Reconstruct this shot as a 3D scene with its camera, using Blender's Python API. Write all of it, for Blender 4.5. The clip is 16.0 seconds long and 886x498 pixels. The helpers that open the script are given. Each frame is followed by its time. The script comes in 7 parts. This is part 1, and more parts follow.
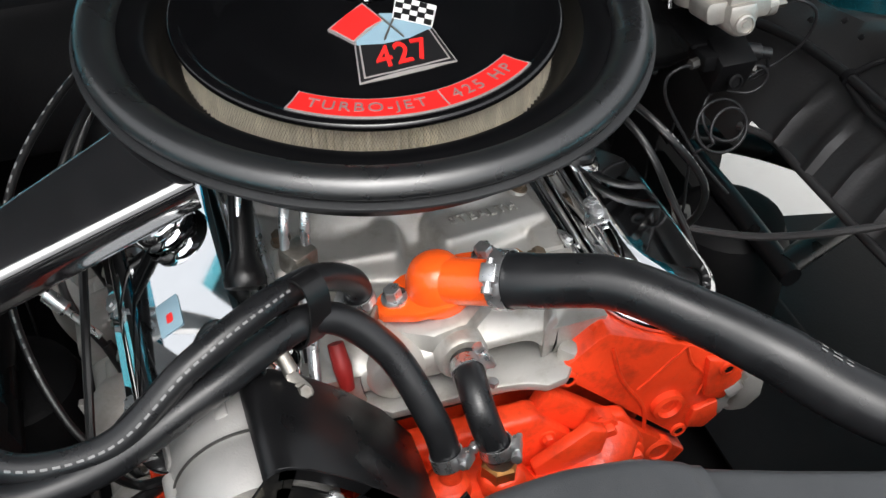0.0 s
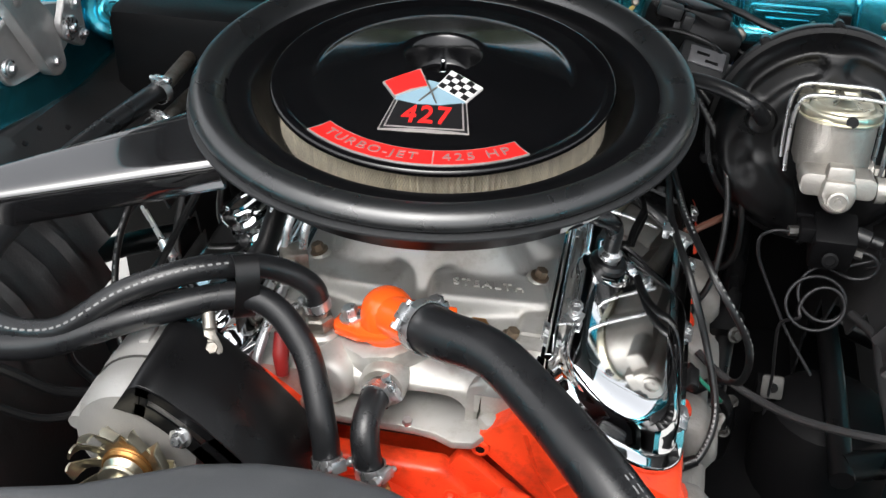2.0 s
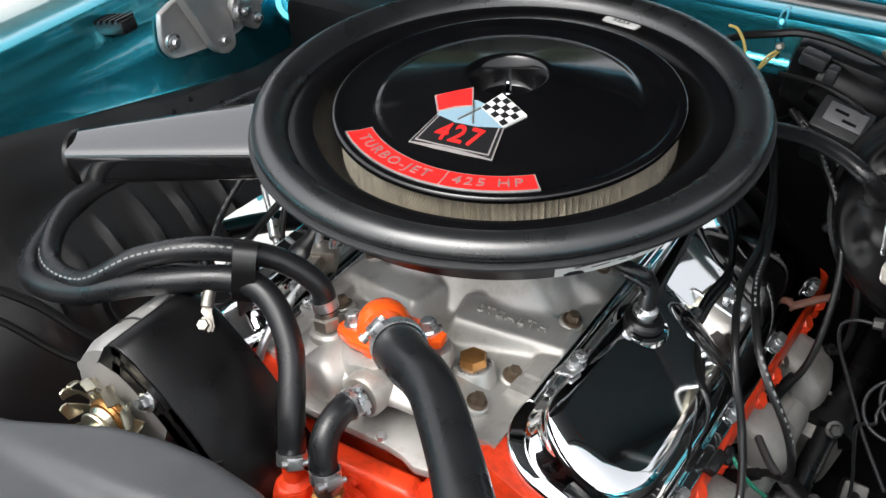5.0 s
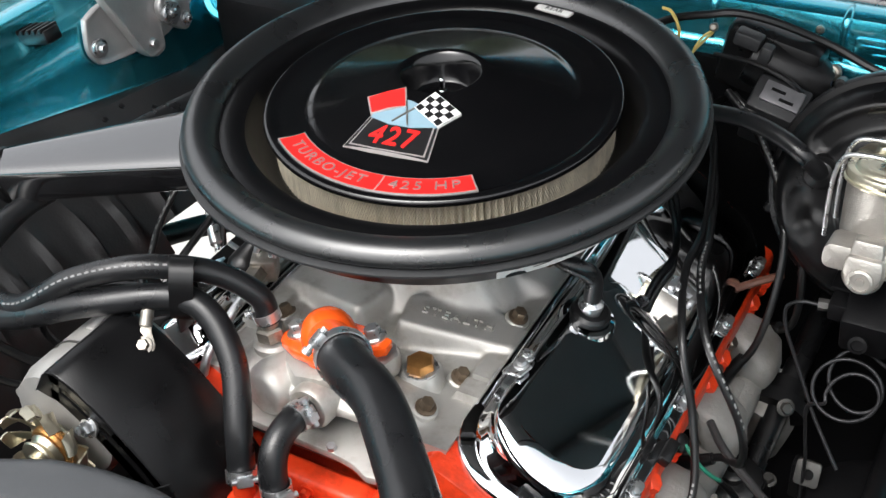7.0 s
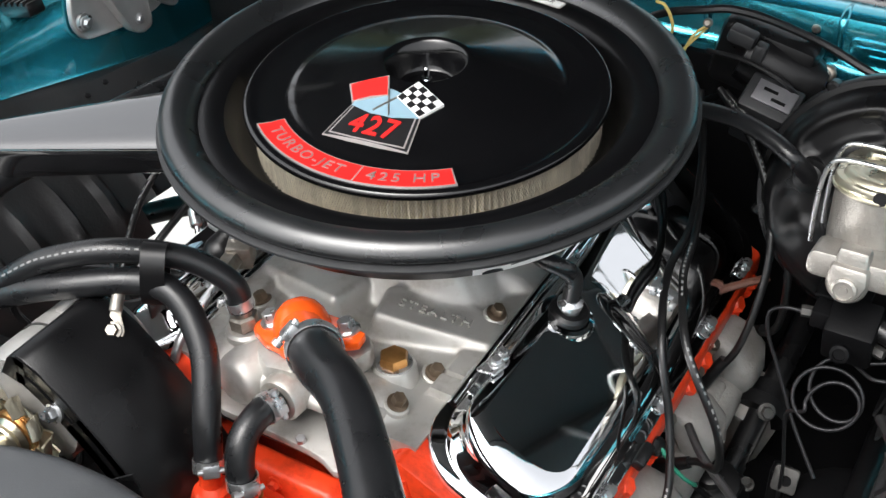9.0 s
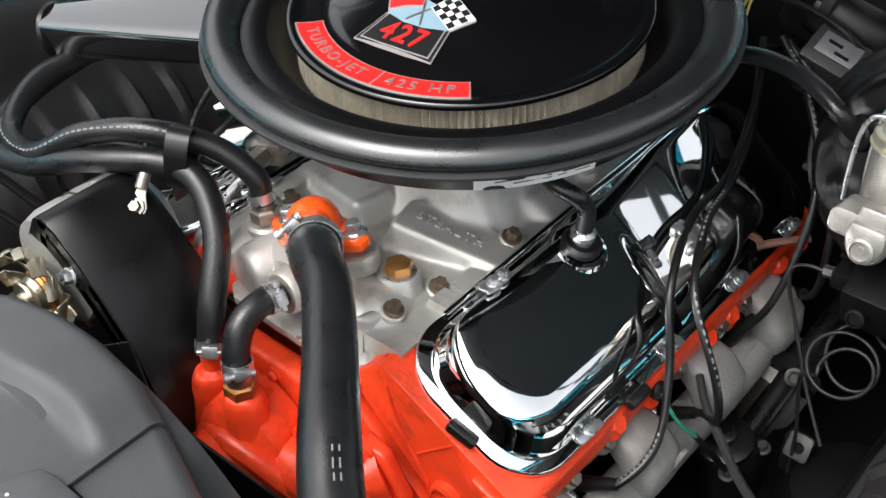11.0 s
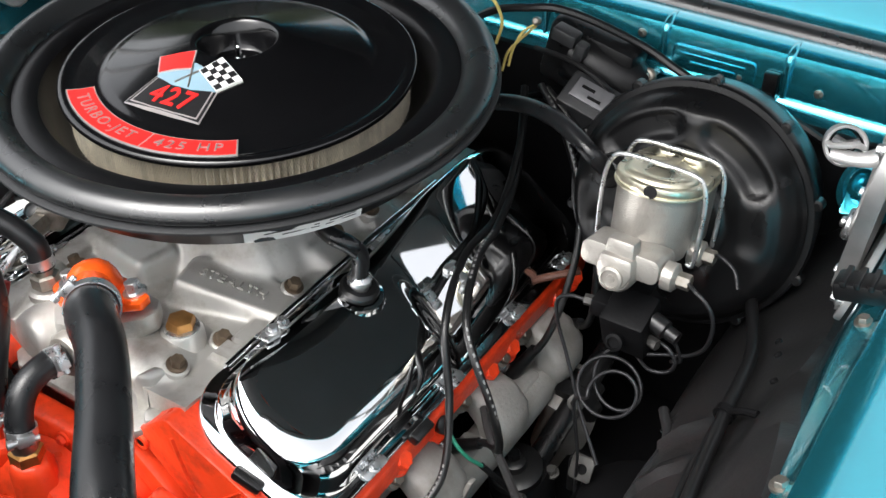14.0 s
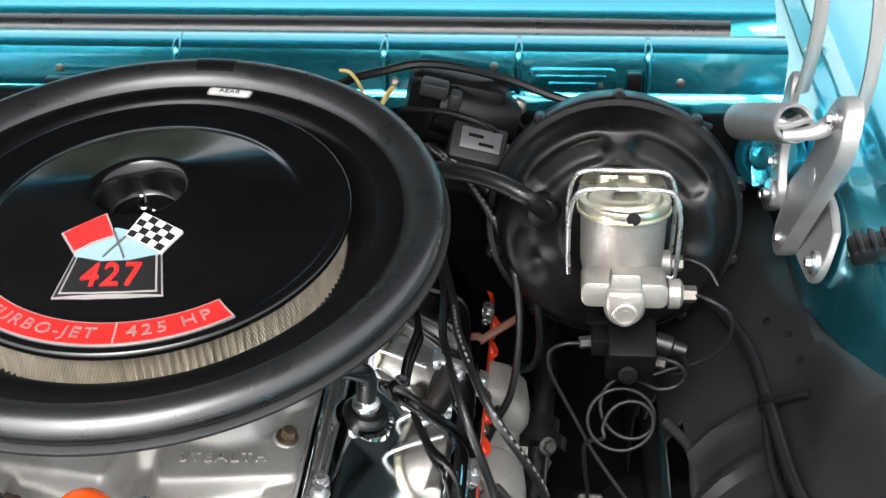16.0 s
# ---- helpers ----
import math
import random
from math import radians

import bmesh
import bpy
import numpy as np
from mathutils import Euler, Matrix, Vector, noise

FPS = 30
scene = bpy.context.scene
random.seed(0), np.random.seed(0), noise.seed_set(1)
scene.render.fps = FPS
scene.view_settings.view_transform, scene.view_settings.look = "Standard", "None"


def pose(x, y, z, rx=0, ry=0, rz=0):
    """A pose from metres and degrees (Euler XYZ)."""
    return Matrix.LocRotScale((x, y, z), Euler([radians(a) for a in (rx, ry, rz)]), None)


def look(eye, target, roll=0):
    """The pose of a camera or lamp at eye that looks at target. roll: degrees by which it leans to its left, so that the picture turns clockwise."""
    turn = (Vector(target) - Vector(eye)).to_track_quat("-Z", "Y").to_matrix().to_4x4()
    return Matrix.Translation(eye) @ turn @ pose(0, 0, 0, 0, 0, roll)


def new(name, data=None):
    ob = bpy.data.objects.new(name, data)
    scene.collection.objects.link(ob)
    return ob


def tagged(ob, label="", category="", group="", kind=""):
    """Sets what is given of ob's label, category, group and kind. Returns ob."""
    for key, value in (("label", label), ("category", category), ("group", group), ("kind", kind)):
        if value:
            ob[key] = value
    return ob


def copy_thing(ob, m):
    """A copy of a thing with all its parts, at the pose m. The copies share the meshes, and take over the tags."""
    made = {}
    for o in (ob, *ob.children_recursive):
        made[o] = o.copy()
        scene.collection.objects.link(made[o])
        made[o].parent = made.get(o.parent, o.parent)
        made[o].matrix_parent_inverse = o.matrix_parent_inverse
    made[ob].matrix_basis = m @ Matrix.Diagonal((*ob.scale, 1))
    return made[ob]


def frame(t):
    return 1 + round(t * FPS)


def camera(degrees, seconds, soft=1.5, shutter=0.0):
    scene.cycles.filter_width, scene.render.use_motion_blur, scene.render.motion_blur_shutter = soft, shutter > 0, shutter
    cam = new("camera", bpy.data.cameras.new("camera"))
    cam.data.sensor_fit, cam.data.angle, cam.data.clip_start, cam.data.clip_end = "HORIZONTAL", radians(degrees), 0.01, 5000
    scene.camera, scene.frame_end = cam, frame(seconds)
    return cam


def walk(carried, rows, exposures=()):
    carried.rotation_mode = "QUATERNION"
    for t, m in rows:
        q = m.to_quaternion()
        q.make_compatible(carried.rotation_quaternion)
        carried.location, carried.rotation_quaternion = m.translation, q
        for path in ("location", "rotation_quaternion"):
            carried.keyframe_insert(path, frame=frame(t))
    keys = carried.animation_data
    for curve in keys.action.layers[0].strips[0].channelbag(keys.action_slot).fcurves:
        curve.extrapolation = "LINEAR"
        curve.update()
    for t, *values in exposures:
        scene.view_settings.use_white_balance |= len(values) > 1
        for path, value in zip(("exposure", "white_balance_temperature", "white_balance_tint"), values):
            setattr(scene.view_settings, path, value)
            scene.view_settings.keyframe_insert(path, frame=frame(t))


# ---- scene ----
cam = camera(42.0, 16.0)
PATH = [
    (0, (-0.238, -0.898, 1.491), (0.246, 0.505, 0.15), 0.5),
    (0.5, (-0.1, -0.86, 1.468), (0.195, 0.566, 0.097), -1.7),
    (1, (0.021, -0.881, 1.468), (0.007, 0.609, 0.134), -0.5),
    (1.5, (0.144, -0.944, 1.493), (-0.143, 0.603, 0.258), -2.9),
    (2, (0.21, -1.057, 1.502), (-0.108, 0.539, 0.34), 0.6),
    (2.5, (0.284, -1.073, 1.524), (-0.132, 0.516, 0.384), -0.5),
    (3, (0.404, -0.987, 1.496), (-0.213, 0.531, 0.349), -0.8),
    (3.5, (0.508, -0.933, 1.496), (-0.305, 0.477, 0.333), -1.6),
    (4, (0.52, -0.914, 1.496), (-0.372, 0.459, 0.348), -2.3),
    (4.2, (0.528, -0.914, 1.488), (-0.403, 0.448, 0.357), -2.6),
    (6.3, (0.502, -0.865, 1.51), (-0.391, 0.481, 0.331), -3.2),
    (6.5, (0.495, -0.874, 1.507), (-0.361, 0.49, 0.321), -3.0),
    (7, (0.525, -0.864, 1.51), (-0.327, 0.502, 0.323), -4.4),
    (7.5, (0.53, -0.867, 1.51), (-0.34, 0.494, 0.331), -4.3),
    (8, (0.539, -0.888, 1.501), (-0.328, 0.503, 0.355), -4.2),
    (8.2, (0.529, -0.876, 1.509), (-0.333, 0.502, 0.345), -3.8),
    (10.3, (0.55, -0.801, 1.499), (-0.303, 0.518, 0.26), -1.3),
    (10.5, (0.583, -0.793, 1.491), (-0.333, 0.488, 0.257), -0.3),
    (11, (0.655, -0.776, 1.475), (-0.383, 0.372, 0.209), -2.1),
    (11.5, (0.708, -0.793, 1.455), (-0.375, 0.275, 0.157), -1.3),
    (12, (0.799, -0.817, 1.456), (-0.329, 0.217, 0.168), -0.9),
    (12.5, (0.865, -0.866, 1.48), (-0.305, 0.238, 0.291), -0.1),
    (13, (0.872, -0.869, 1.502), (-0.273, 0.289, 0.342), 1.2),
    (13.5, (0.828, -0.84, 1.51), (-0.238, 0.391, 0.348), 1.8),
    (14, (0.734, -0.767, 1.495), (-0.13, 0.585, 0.302), 0.2),
    (14.5, (0.636, -0.759, 1.501), (-0.062, 0.672, 0.29), 1.0),
    (15, (0.503, -0.842, 1.519), (0.049, 0.704, 0.333), -1.4),
    (15.5, (0.406, -0.868, 1.525), (0.056, 0.711, 0.349), -1.4),
    (16, (0.343, -0.797, 1.506), (0.167, 0.811, 0.33), -2.1),
]
walk(cam, [(t, look(eye, target, roll)) for t, eye, target, roll in PATH],
     [(0, -0.18), (1, -0.06), (2, 0.02), (4, 0.04), (8, 0.12), (11, 0.11), (13, 0.13), (14.5, 0.33), (16, 0.45)])

# ---- light ----
world = bpy.data.worlds.new("overcast_day")
scene.world = world
world.use_nodes = True
wn, wl = world.node_tree.nodes, world.node_tree.links
wn.clear()
sky = wn.new("ShaderNodeTexSky")
sky.sky_type, sky.sun_disc = "NISHITA", False
sky.sun_elevation, sky.sun_rotation = radians(58), radians(195)
sky.air_density, sky.dust_density, sky.ozone_density = 1.0, 5.0, 1.0
veil = wn.new("ShaderNodeHueSaturation")
veil.inputs["Saturation"].default_value = 0.15
bg = wn.new("ShaderNodeBackground")
bg.inputs["Strength"].default_value = 0.36
wout = wn.new("ShaderNodeOutputWorld")
wl.new(sky.outputs["Color"], veil.inputs["Color"])
wl.new(veil.outputs["Color"], bg.inputs["Color"])
wl.new(bg.outputs["Background"], wout.inputs["Surface"])

sun_data = bpy.data.lights.new("sun", "SUN")
sun_data.energy, sun_data.angle, sun_data.color = 0.7, radians(25), (1.0, 0.97, 0.92)
sun = new("sun", sun_data)
sun.matrix_world = look((0.6, -2.2, 4.45), (0, 0, 0.8))


# ---- materials ----
def material(name, colour, rough=0.5, metal=0.0, coat=0.0, grain=0.0, grain_size=300.0, vary=0.0, vary_size=12.0,
             stain=None, stain_amount=0.5, stain_size=25.0, rough_vary=0.0, specular=0.5, island=0.0, coat_ior=1.5):
    """A painted, cast or moulded surface: two scales of colour change, optional stains, fine relief."""
    m = bpy.data.materials.new(name)
    m.use_nodes = True
    n, l = m.node_tree.nodes, m.node_tree.links
    b = n["Principled BSDF"]
    b.inputs["Roughness"].default_value = rough
    b.inputs["Metallic"].default_value = metal
    b.inputs["Coat Weight"].default_value = coat
    b.inputs["Coat Roughness"].default_value = 0.04
    b.inputs["Coat IOR"].default_value = coat_ior
    b.inputs["Specular IOR Level"].default_value = specular
    at = n.new("ShaderNodeTexCoord")
    base = n.new("ShaderNodeRGB")
    base.outputs[0].default_value = (*colour, 1)
    out = base.outputs[0]
    if vary:
        t = n.new("ShaderNodeTexNoise")
        t.inputs["Scale"].default_value, t.inputs["Detail"].default_value = vary_size, 6
        l.new(at.outputs["Object"], t.inputs["Vector"])
        r = n.new("ShaderNodeMapRange")
        r.inputs["From Min"].default_value, r.inputs["From Max"].default_value = 0.25, 0.75
        r.inputs["To Min"].default_value, r.inputs["To Max"].default_value = 1 - vary, 1 + vary
        l.new(t.outputs["Fac"], r.inputs["Value"])
        mx = n.new("ShaderNodeVectorMath")
        mx.operation = "SCALE"
        l.new(out, mx.inputs[0])
        l.new(r.outputs["Result"], mx.inputs["Scale"])
        out = mx.outputs["Vector"]
        if rough_vary:
            rr = n.new("ShaderNodeMapRange")
            rr.inputs["From Min"].default_value, rr.inputs["From Max"].default_value = 0.3, 0.7
            rr.inputs["To Min"].default_value = max(0.02, rough - rough_vary)
            rr.inputs["To Max"].default_value = min(1, rough + rough_vary)
            l.new(t.outputs["Fac"], rr.inputs["Value"])
            l.new(rr.outputs["Result"], b.inputs["Roughness"])
    if stain:
        t = n.new("ShaderNodeTexNoise")
        t.inputs["Scale"].default_value, t.inputs["Detail"].default_value, t.inputs["Roughness"].default_value = stain_size, 9, 0.65
        l.new(at.outputs["Object"], t.inputs["Vector"])
        r = n.new("ShaderNodeMapRange")
        r.inputs["From Min"].default_value, r.inputs["From Max"].default_value = 0.5, 0.72
        r.inputs["To Max"].default_value = stain_amount
        l.new(t.outputs["Fac"], r.inputs["Value"])
        mx = n.new("ShaderNodeMix")
        mx.data_type = "RGBA"
        l.new(r.outputs["Result"], mx.inputs["Factor"])
        l.new(out, mx.inputs["A"])
        mx.inputs["B"].default_value = (*stain, 1)
        out = mx.outputs["Result"]
    if island:
        g = n.new("ShaderNodeNewGeometry")
        r = n.new("ShaderNodeMapRange")
        r.inputs["To Min"].default_value, r.inputs["To Max"].default_value = 1 - island, 1 + island
        l.new(g.outputs["Random Per Island"], r.inputs["Value"])
        mx = n.new("ShaderNodeVectorMath")
        mx.operation = "SCALE"
        l.new(out, mx.inputs[0])
        l.new(r.outputs["Result"], mx.inputs["Scale"])
        out = mx.outputs["Vector"]
    l.new(out, b.inputs["Base Color"])
    if grain:
        t = n.new("ShaderNodeTexNoise")
        t.inputs["Scale"].default_value, t.inputs["Detail"].default_value = grain_size, 4
        l.new(at.outputs["Object"], t.inputs["Vector"])
        bump = n.new("ShaderNodeBump")
        bump.inputs["Strength"].default_value, bump.inputs["Distance"].default_value = grain, 0.001
        l.new(t.outputs["Fac"], bump.inputs["Height"])
        l.new(bump.outputs["Normal"], b.inputs["Normal"])
    return m


PANBLACK = material("dark_black_enamel", (0.003, 0.003, 0.0035), 0.3, vary=0.2, vary_size=30, specular=0.35)
DUCT = material("semi_gloss_black_paint", (0.010, 0.010, 0.011), 0.14, vary=0.2, vary_size=30, coat=1.0, specular=1.0, rough_vary=0.04, coat_ior=1.8)
GLOSS = material("gloss_black_enamel", (0.003, 0.003, 0.0035), 0.15, coat=0.24, specular=0.55, vary=0.2, vary_size=30, rough_vary=0.03)
SATIN = material("satin_black_paint", (0.005, 0.005, 0.0055), 0.32, grain=0.12, grain_size=500, vary=0.25, vary_size=18, rough_vary=0.08, specular=0.32)
FLAT = material("flat_black_paint", (0.0045, 0.0045, 0.005), 0.5, grain=0.25, grain_size=260, vary=0.3, vary_size=9,
                stain=(0.010, 0.0095, 0.009), stain_amount=0.35, stain_size=14, specular=0.10)
PLASTIC = material("black_moulded_plastic", (0.0165, 0.0173, 0.0188), 0.5, grain=0.35, grain_size=900, vary=0.15, vary_size=15, rough_vary=0.08)
FOAM = material("black_rubber_seal", (0.0112, 0.0120, 0.0131), 0.30, specular=1.0, coat=0.2, grain=0.1, grain_size=1500, vary=0.12, vary_size=25, rough_vary=0.06)
RUBBER = material("black_hose_rubber", (0.0097, 0.0101, 0.0112), 0.31, grain=0.08, grain_size=1100, vary=0.2, vary_size=30, rough_vary=0.1)
WIRE = material("black_wire_jacket", (0.006, 0.006, 0.0065), 0.34, vary=0.2, vary_size=60)
CHROME = material("chrome_plate", (0.86, 0.87, 0.88), 0.035, metal=1.0, vary=0.03, vary_size=20, rough_vary=0.02)
STEEL = material("bright_zinc_steel", (0.60, 0.61, 0.62), 0.30, metal=0.92, grain=0.2, grain_size=900, vary=0.18, vary_size=80, rough_vary=0.1)
DULLSTEEL = material("dull_plated_steel", (0.30, 0.28, 0.25), 0.42, metal=0.9, grain=0.3, grain_size=600, vary=0.25, vary_size=60, stain=(0.12, 0.07, 0.04), stain_amount=0.5, stain_size=70)
ALLOY = material("cast_aluminium", (0.49, 0.48, 0.455), 0.48, metal=0.62, grain=0.2, grain_size=1100, vary=0.16, vary_size=16,
                 stain=(0.22, 0.18, 0.125), stain_amount=0.6, stain_size=24, rough_vary=0.1)
MACHINED = material("grey_cast_alternator_case", (0.42, 0.41, 0.395), 0.45, metal=0.55, grain=0.4, grain_size=500, vary=0.12, vary_size=25)
IRON = material("grey_painted_cast_iron", (0.25, 0.24, 0.23), 0.58, metal=0.2, grain=0.6, grain_size=260, vary=0.25, vary_size=14,
                stain=(0.12, 0.09, 0.07), stain_amount=0.5, stain_size=18)
ORANGE = material("red_orange_engine_paint", (0.86, 0.060, 0.015), 0.36, grain=0.7, grain_size=150, vary=0.22, vary_size=14,
                  stain=(0.20, 0.016, 0.008), stain_amount=0.6, stain_size=30, rough_vary=0.1)
BRIGHT = material("fresh_orange_enamel", (0.90, 0.105, 0.012), 0.22, grain=0.35, grain_size=220, vary=0.06, vary_size=20, coat=0.2)
BRASS = material("aged_brass", (0.44, 0.22, 0.075), 0.4, metal=0.9, grain=0.3, grain_size=500, vary=0.25, vary_size=80)
GOLD = material("yellow_zinc_plate", (0.70, 0.66, 0.52), 0.32, metal=0.9, grain=0.15, grain_size=300, vary=0.2, vary_size=45, rough_vary=0.08)
MASTER = material("bare_cast_iron_master", (0.40, 0.38, 0.35), 0.38, metal=0.65, grain=0.5, grain_size=500, vary=0.14, vary_size=30,
                  stain=(0.22, 0.18, 0.14), stain_amount=0.35, stain_size=50)
TEAL = material("teal_metallic_paint", (0.052, 0.52, 0.66), 0.22, metal=0.93, coat=1.0, vary=0.06, vary_size=8, grain=0.08, grain_size=2500, coat_ior=1.75)
HINGE = material("grey_phosphate_steel", (0.44, 0.435, 0.43), 0.40, metal=0.65, grain=0.25, grain_size=300, vary=0.15, vary_size=25)
HOODPAINT = material("dull_black_hood_paint", (0.018, 0.018, 0.019), 0.55, grain=0.3, grain_size=200, vary=0.25, vary_size=5,
                     stain=(0.032, 0.032, 0.034), stain_amount=0.4, stain_size=6, specular=0.25)
PAPER = material("pleated_filter_paper", (0.60, 0.55, 0.44), 0.85, grain=0.3, grain_size=600, vary=0.22, vary_size=40,
                 stain=(0.30, 0.26, 0.19), stain_amount=0.5, stain_size=60, island=0.12)
RED = material("red_decal", (0.80, 0.022, 0.020), 0.35, vary=0.06, vary_size=50)
DECALBLACK = material("black_decal_ink", (0.008, 0.008, 0.009), 0.4)
WHITE = material("white_decal", (0.78, 0.78, 0.77), 0.4, vary=0.05, vary_size=60)
PALEBLUE = material("pale_blue_decal", (0.24, 0.37, 0.45), 0.4, vary=0.04, vary_size=60)
FOIL = material("dull_foil_letters", (0.52, 0.48, 0.47), 0.3, metal=0.72, vary=0.15, vary_size=90)
SILVER = material("silver_foil_letters", (0.62, 0.58, 0.57), 0.34, metal=0.6, vary=0.1, vary_size=90)
PRINT = material("grey_ink_print", (0.20, 0.20, 0.20), 0.6, vary=0.2, vary_size=200)
LABEL = material("white_paper_label", (0.80, 0.80, 0.78), 0.5, vary=0.04, vary_size=30)
YELLOW = material("yellow_wire_jacket", (0.50, 0.40, 0.12), 0.45)
COPPER = material("copper_brown_wire", (0.11, 0.045, 0.03), 0.5)
GREEN = material("green_wire_jacket", (0.02, 0.22, 0.14), 0.5)
ORANGEWIRE = material("orange_red_wire_jacket", (0.6, 0.06, 0.02), 0.5)
SHROUD = material("greyed_black_plastic", (0.050, 0.053, 0.057), 0.42, grain=0.25, grain_size=900, vary=0.14, vary_size=12, rough_vary=0.07,
                  stain=(0.10, 0.10, 0.10), stain_amount=0.25, stain_size=20)
FANZINC = material("cream_zinc_plate", (0.56, 0.52, 0.41), 0.30, metal=0.95, grain=0.2, grain_size=400, vary=0.2, vary_size=50)
INNER = material("worn_black_inner_panel", (0.016, 0.016, 0.0168), 0.36, grain=0.3, grain_size=260, vary=0.3, vary_size=9, rough_vary=0.08, specular=0.6,
                 stain=(0.022, 0.021, 0.020), stain_amount=0.4, stain_size=14)
RUSTY = material("stained_old_bolt", (0.16, 0.12, 0.085), 0.5, metal=0.7, grain=0.4, grain_size=500, vary=0.3, vary_size=80)
# for the added ring that keeps low reflections dark
DARKRING = material("dark_backdrop_ring", (0.035, 0.045, 0.028), 0.9, vary=0.5, vary_size=0.6, specular=0.1)
DARKSTEEL = material("dull_dark_steel", (0.075, 0.073, 0.07), 0.5, metal=0.6, grain=0.3, grain_size=500, vary=0.25, vary_size=60)
FINS = material("radiator_core_fins", (0.012, 0.012, 0.013), 0.6, grain=0.9, grain_size=350, vary=0.3, vary_size=300)
CONCRETE = material("pale_concrete", (0.46, 0.45, 0.43), 0.85, grain=0.5, grain_size=60, vary=0.12, vary_size=1.2,
                    stain=(0.30, 0.29, 0.27), stain_amount=0.5, stain_size=3)


# ---- building helpers ----
def finish(bm, mat, angle=38):
    me = bpy.data.meshes.new("mesh")
    bmesh.ops.recalc_face_normals(bm, faces=bm.faces)
    bm.to_mesh(me)
    bm.free()
    me.materials.append(mat)
    me.shade_smooth()
    me.set_sharp_from_angle(angle=radians(angle))
    return me


def thing(name, at, label, category, group="", kind=""):
    ob = new(name)
    ob.location = at
    ob.empty_display_size = 0.03
    return tagged(ob, label, category, group, kind)


def root_of(ob):
    while ob.parent:
        ob = ob.parent
    return ob


def part(name, bm, mat, parent, label="", angle=38):
    """One mesh, built in world places, hung under a thing or a part."""
    base = root_of(parent).location
    bmesh.ops.translate(bm, verts=bm.verts, vec=-base)
    ob = new(name, finish(bm, mat, angle))
    ob.parent = parent
    if label:
        ob["label"] = label
    return ob


def solid(name, bm, mat, label, category, kind="", group="", angle=38):
    """A thing, or a piece of the setting, that is a single mesh."""
    return tagged(new(name, finish(bm, mat, angle)), label, category, group, kind)


def merge(*bms):
    """Joins several bmeshes into the first."""
    out = bms[0]
    for b in bms[1:]:
        me = bpy.data.meshes.new("joined")
        b.to_mesh(me)
        b.free()
        out.from_mesh(me)
        bpy.data.meshes.remove(me)
    return out


def frame_of(d, up=(0, 0, 1)):
    """A turn whose z axis lies along d."""
    d = Vector(d).normalized()
    up = Vector(up)
    if abs(d.dot(up)) > 0.98:
        up = Vector((0, 1, 0))
    x = up.cross(d).normalized()
    y = d.cross(x)
    return Matrix((x, y, d)).transposed()


def loft(rings, close=True, caps=True):
    """Skin over rings of equally many points."""
    bm = bmesh.new()
    vs = [[bm.verts.new(p) for p in ring] for ring in rings]
    n = len(rings[0])
    for a, b in zip(vs, vs[1:]):
        for i in range(n if close else n - 1):
            j = (i + 1) % n
            bm.faces.new((a[i], a[j], b[j], b[i]))
    if caps and close:
        bm.faces.new(vs[0])
        bm.faces.new(vs[-1])
    return bm


def lathe(profile, at=(0, 0, 0), axis=(0, 0, 1), n=32, caps=True):
    """profile: rows of (radius, height along the axis)."""
    m, at = frame_of(axis), Vector(at)
    rings = []
    for r, h in profile:
        rings.append([at + m @ Vector((r * math.cos(2 * math.pi * i / n), r * math.sin(2 * math.pi * i / n), h)) for i in range(n)])
    return loft(rings, True, caps)


def smooth_path(points, steps=8):
    p = [Vector(q) for q in points]
    if len(p) < 3:
        return p
    q = [2 * p[0] - p[1], *p, 2 * p[-1] - p[-2]]
    out = []
    for i in range(len(p) - 1):
        a, b, c, d = q[i:i + 4]
        for k in range(steps):
            t = k / steps
            out.append(0.5 * (2 * b + (c - a) * t + (2 * a - 5 * b + 4 * c - d) * t * t + (3 * b - a - 3 * c + d) * t ** 3))
    out.append(p[-1])
    return out


def tube(points, radius, n=14, steps=8, caps=True, flat=1.0):
    """A round bar or hose along a smooth path; radius may be a list over the given points."""
    path = smooth_path(points, steps)
    radii = radius if isinstance(radius, (list, tuple)) else [radius] * len(points)
    rings, side = [], None
    for i, p in enumerate(path):
        d = (path[min(i + 1, len(path) - 1)] - path[max(i - 1, 0)]).normalized()
        side = d.orthogonal().normalized() if side is None else (side - d * side.dot(d)).normalized()
        up = d.cross(side)
        f = i / (len(path) - 1) * (len(radii) - 1)
        k = min(int(f), len(radii) - 2)
        r = radii[k] + (radii[k + 1] - radii[k]) * (f - k)
        rings.append([p + side * (r * math.cos(a)) + up * (r * flat * math.sin(a)) for a in (2 * math.pi * j / n for j in range(n))])
    return loft(rings, True, caps)


def box(size, at=(0, 0, 0), turn=None, bevel=0.0, seg=2):
    bm = bmesh.new()
    bmesh.ops.create_cube(bm, size=1.0)
    bmesh.ops.scale(bm, verts=bm.verts, vec=size)
    if bevel:
        bmesh.ops.bevel(bm, geom=bm.edges, offset=bevel, segments=seg, profile=0.5, affect="EDGES")
    m = Matrix.Translation(at) @ (turn.to_4x4() if turn else Matrix())
    bmesh.ops.transform(bm, matrix=m, verts=bm.verts)
    return bm


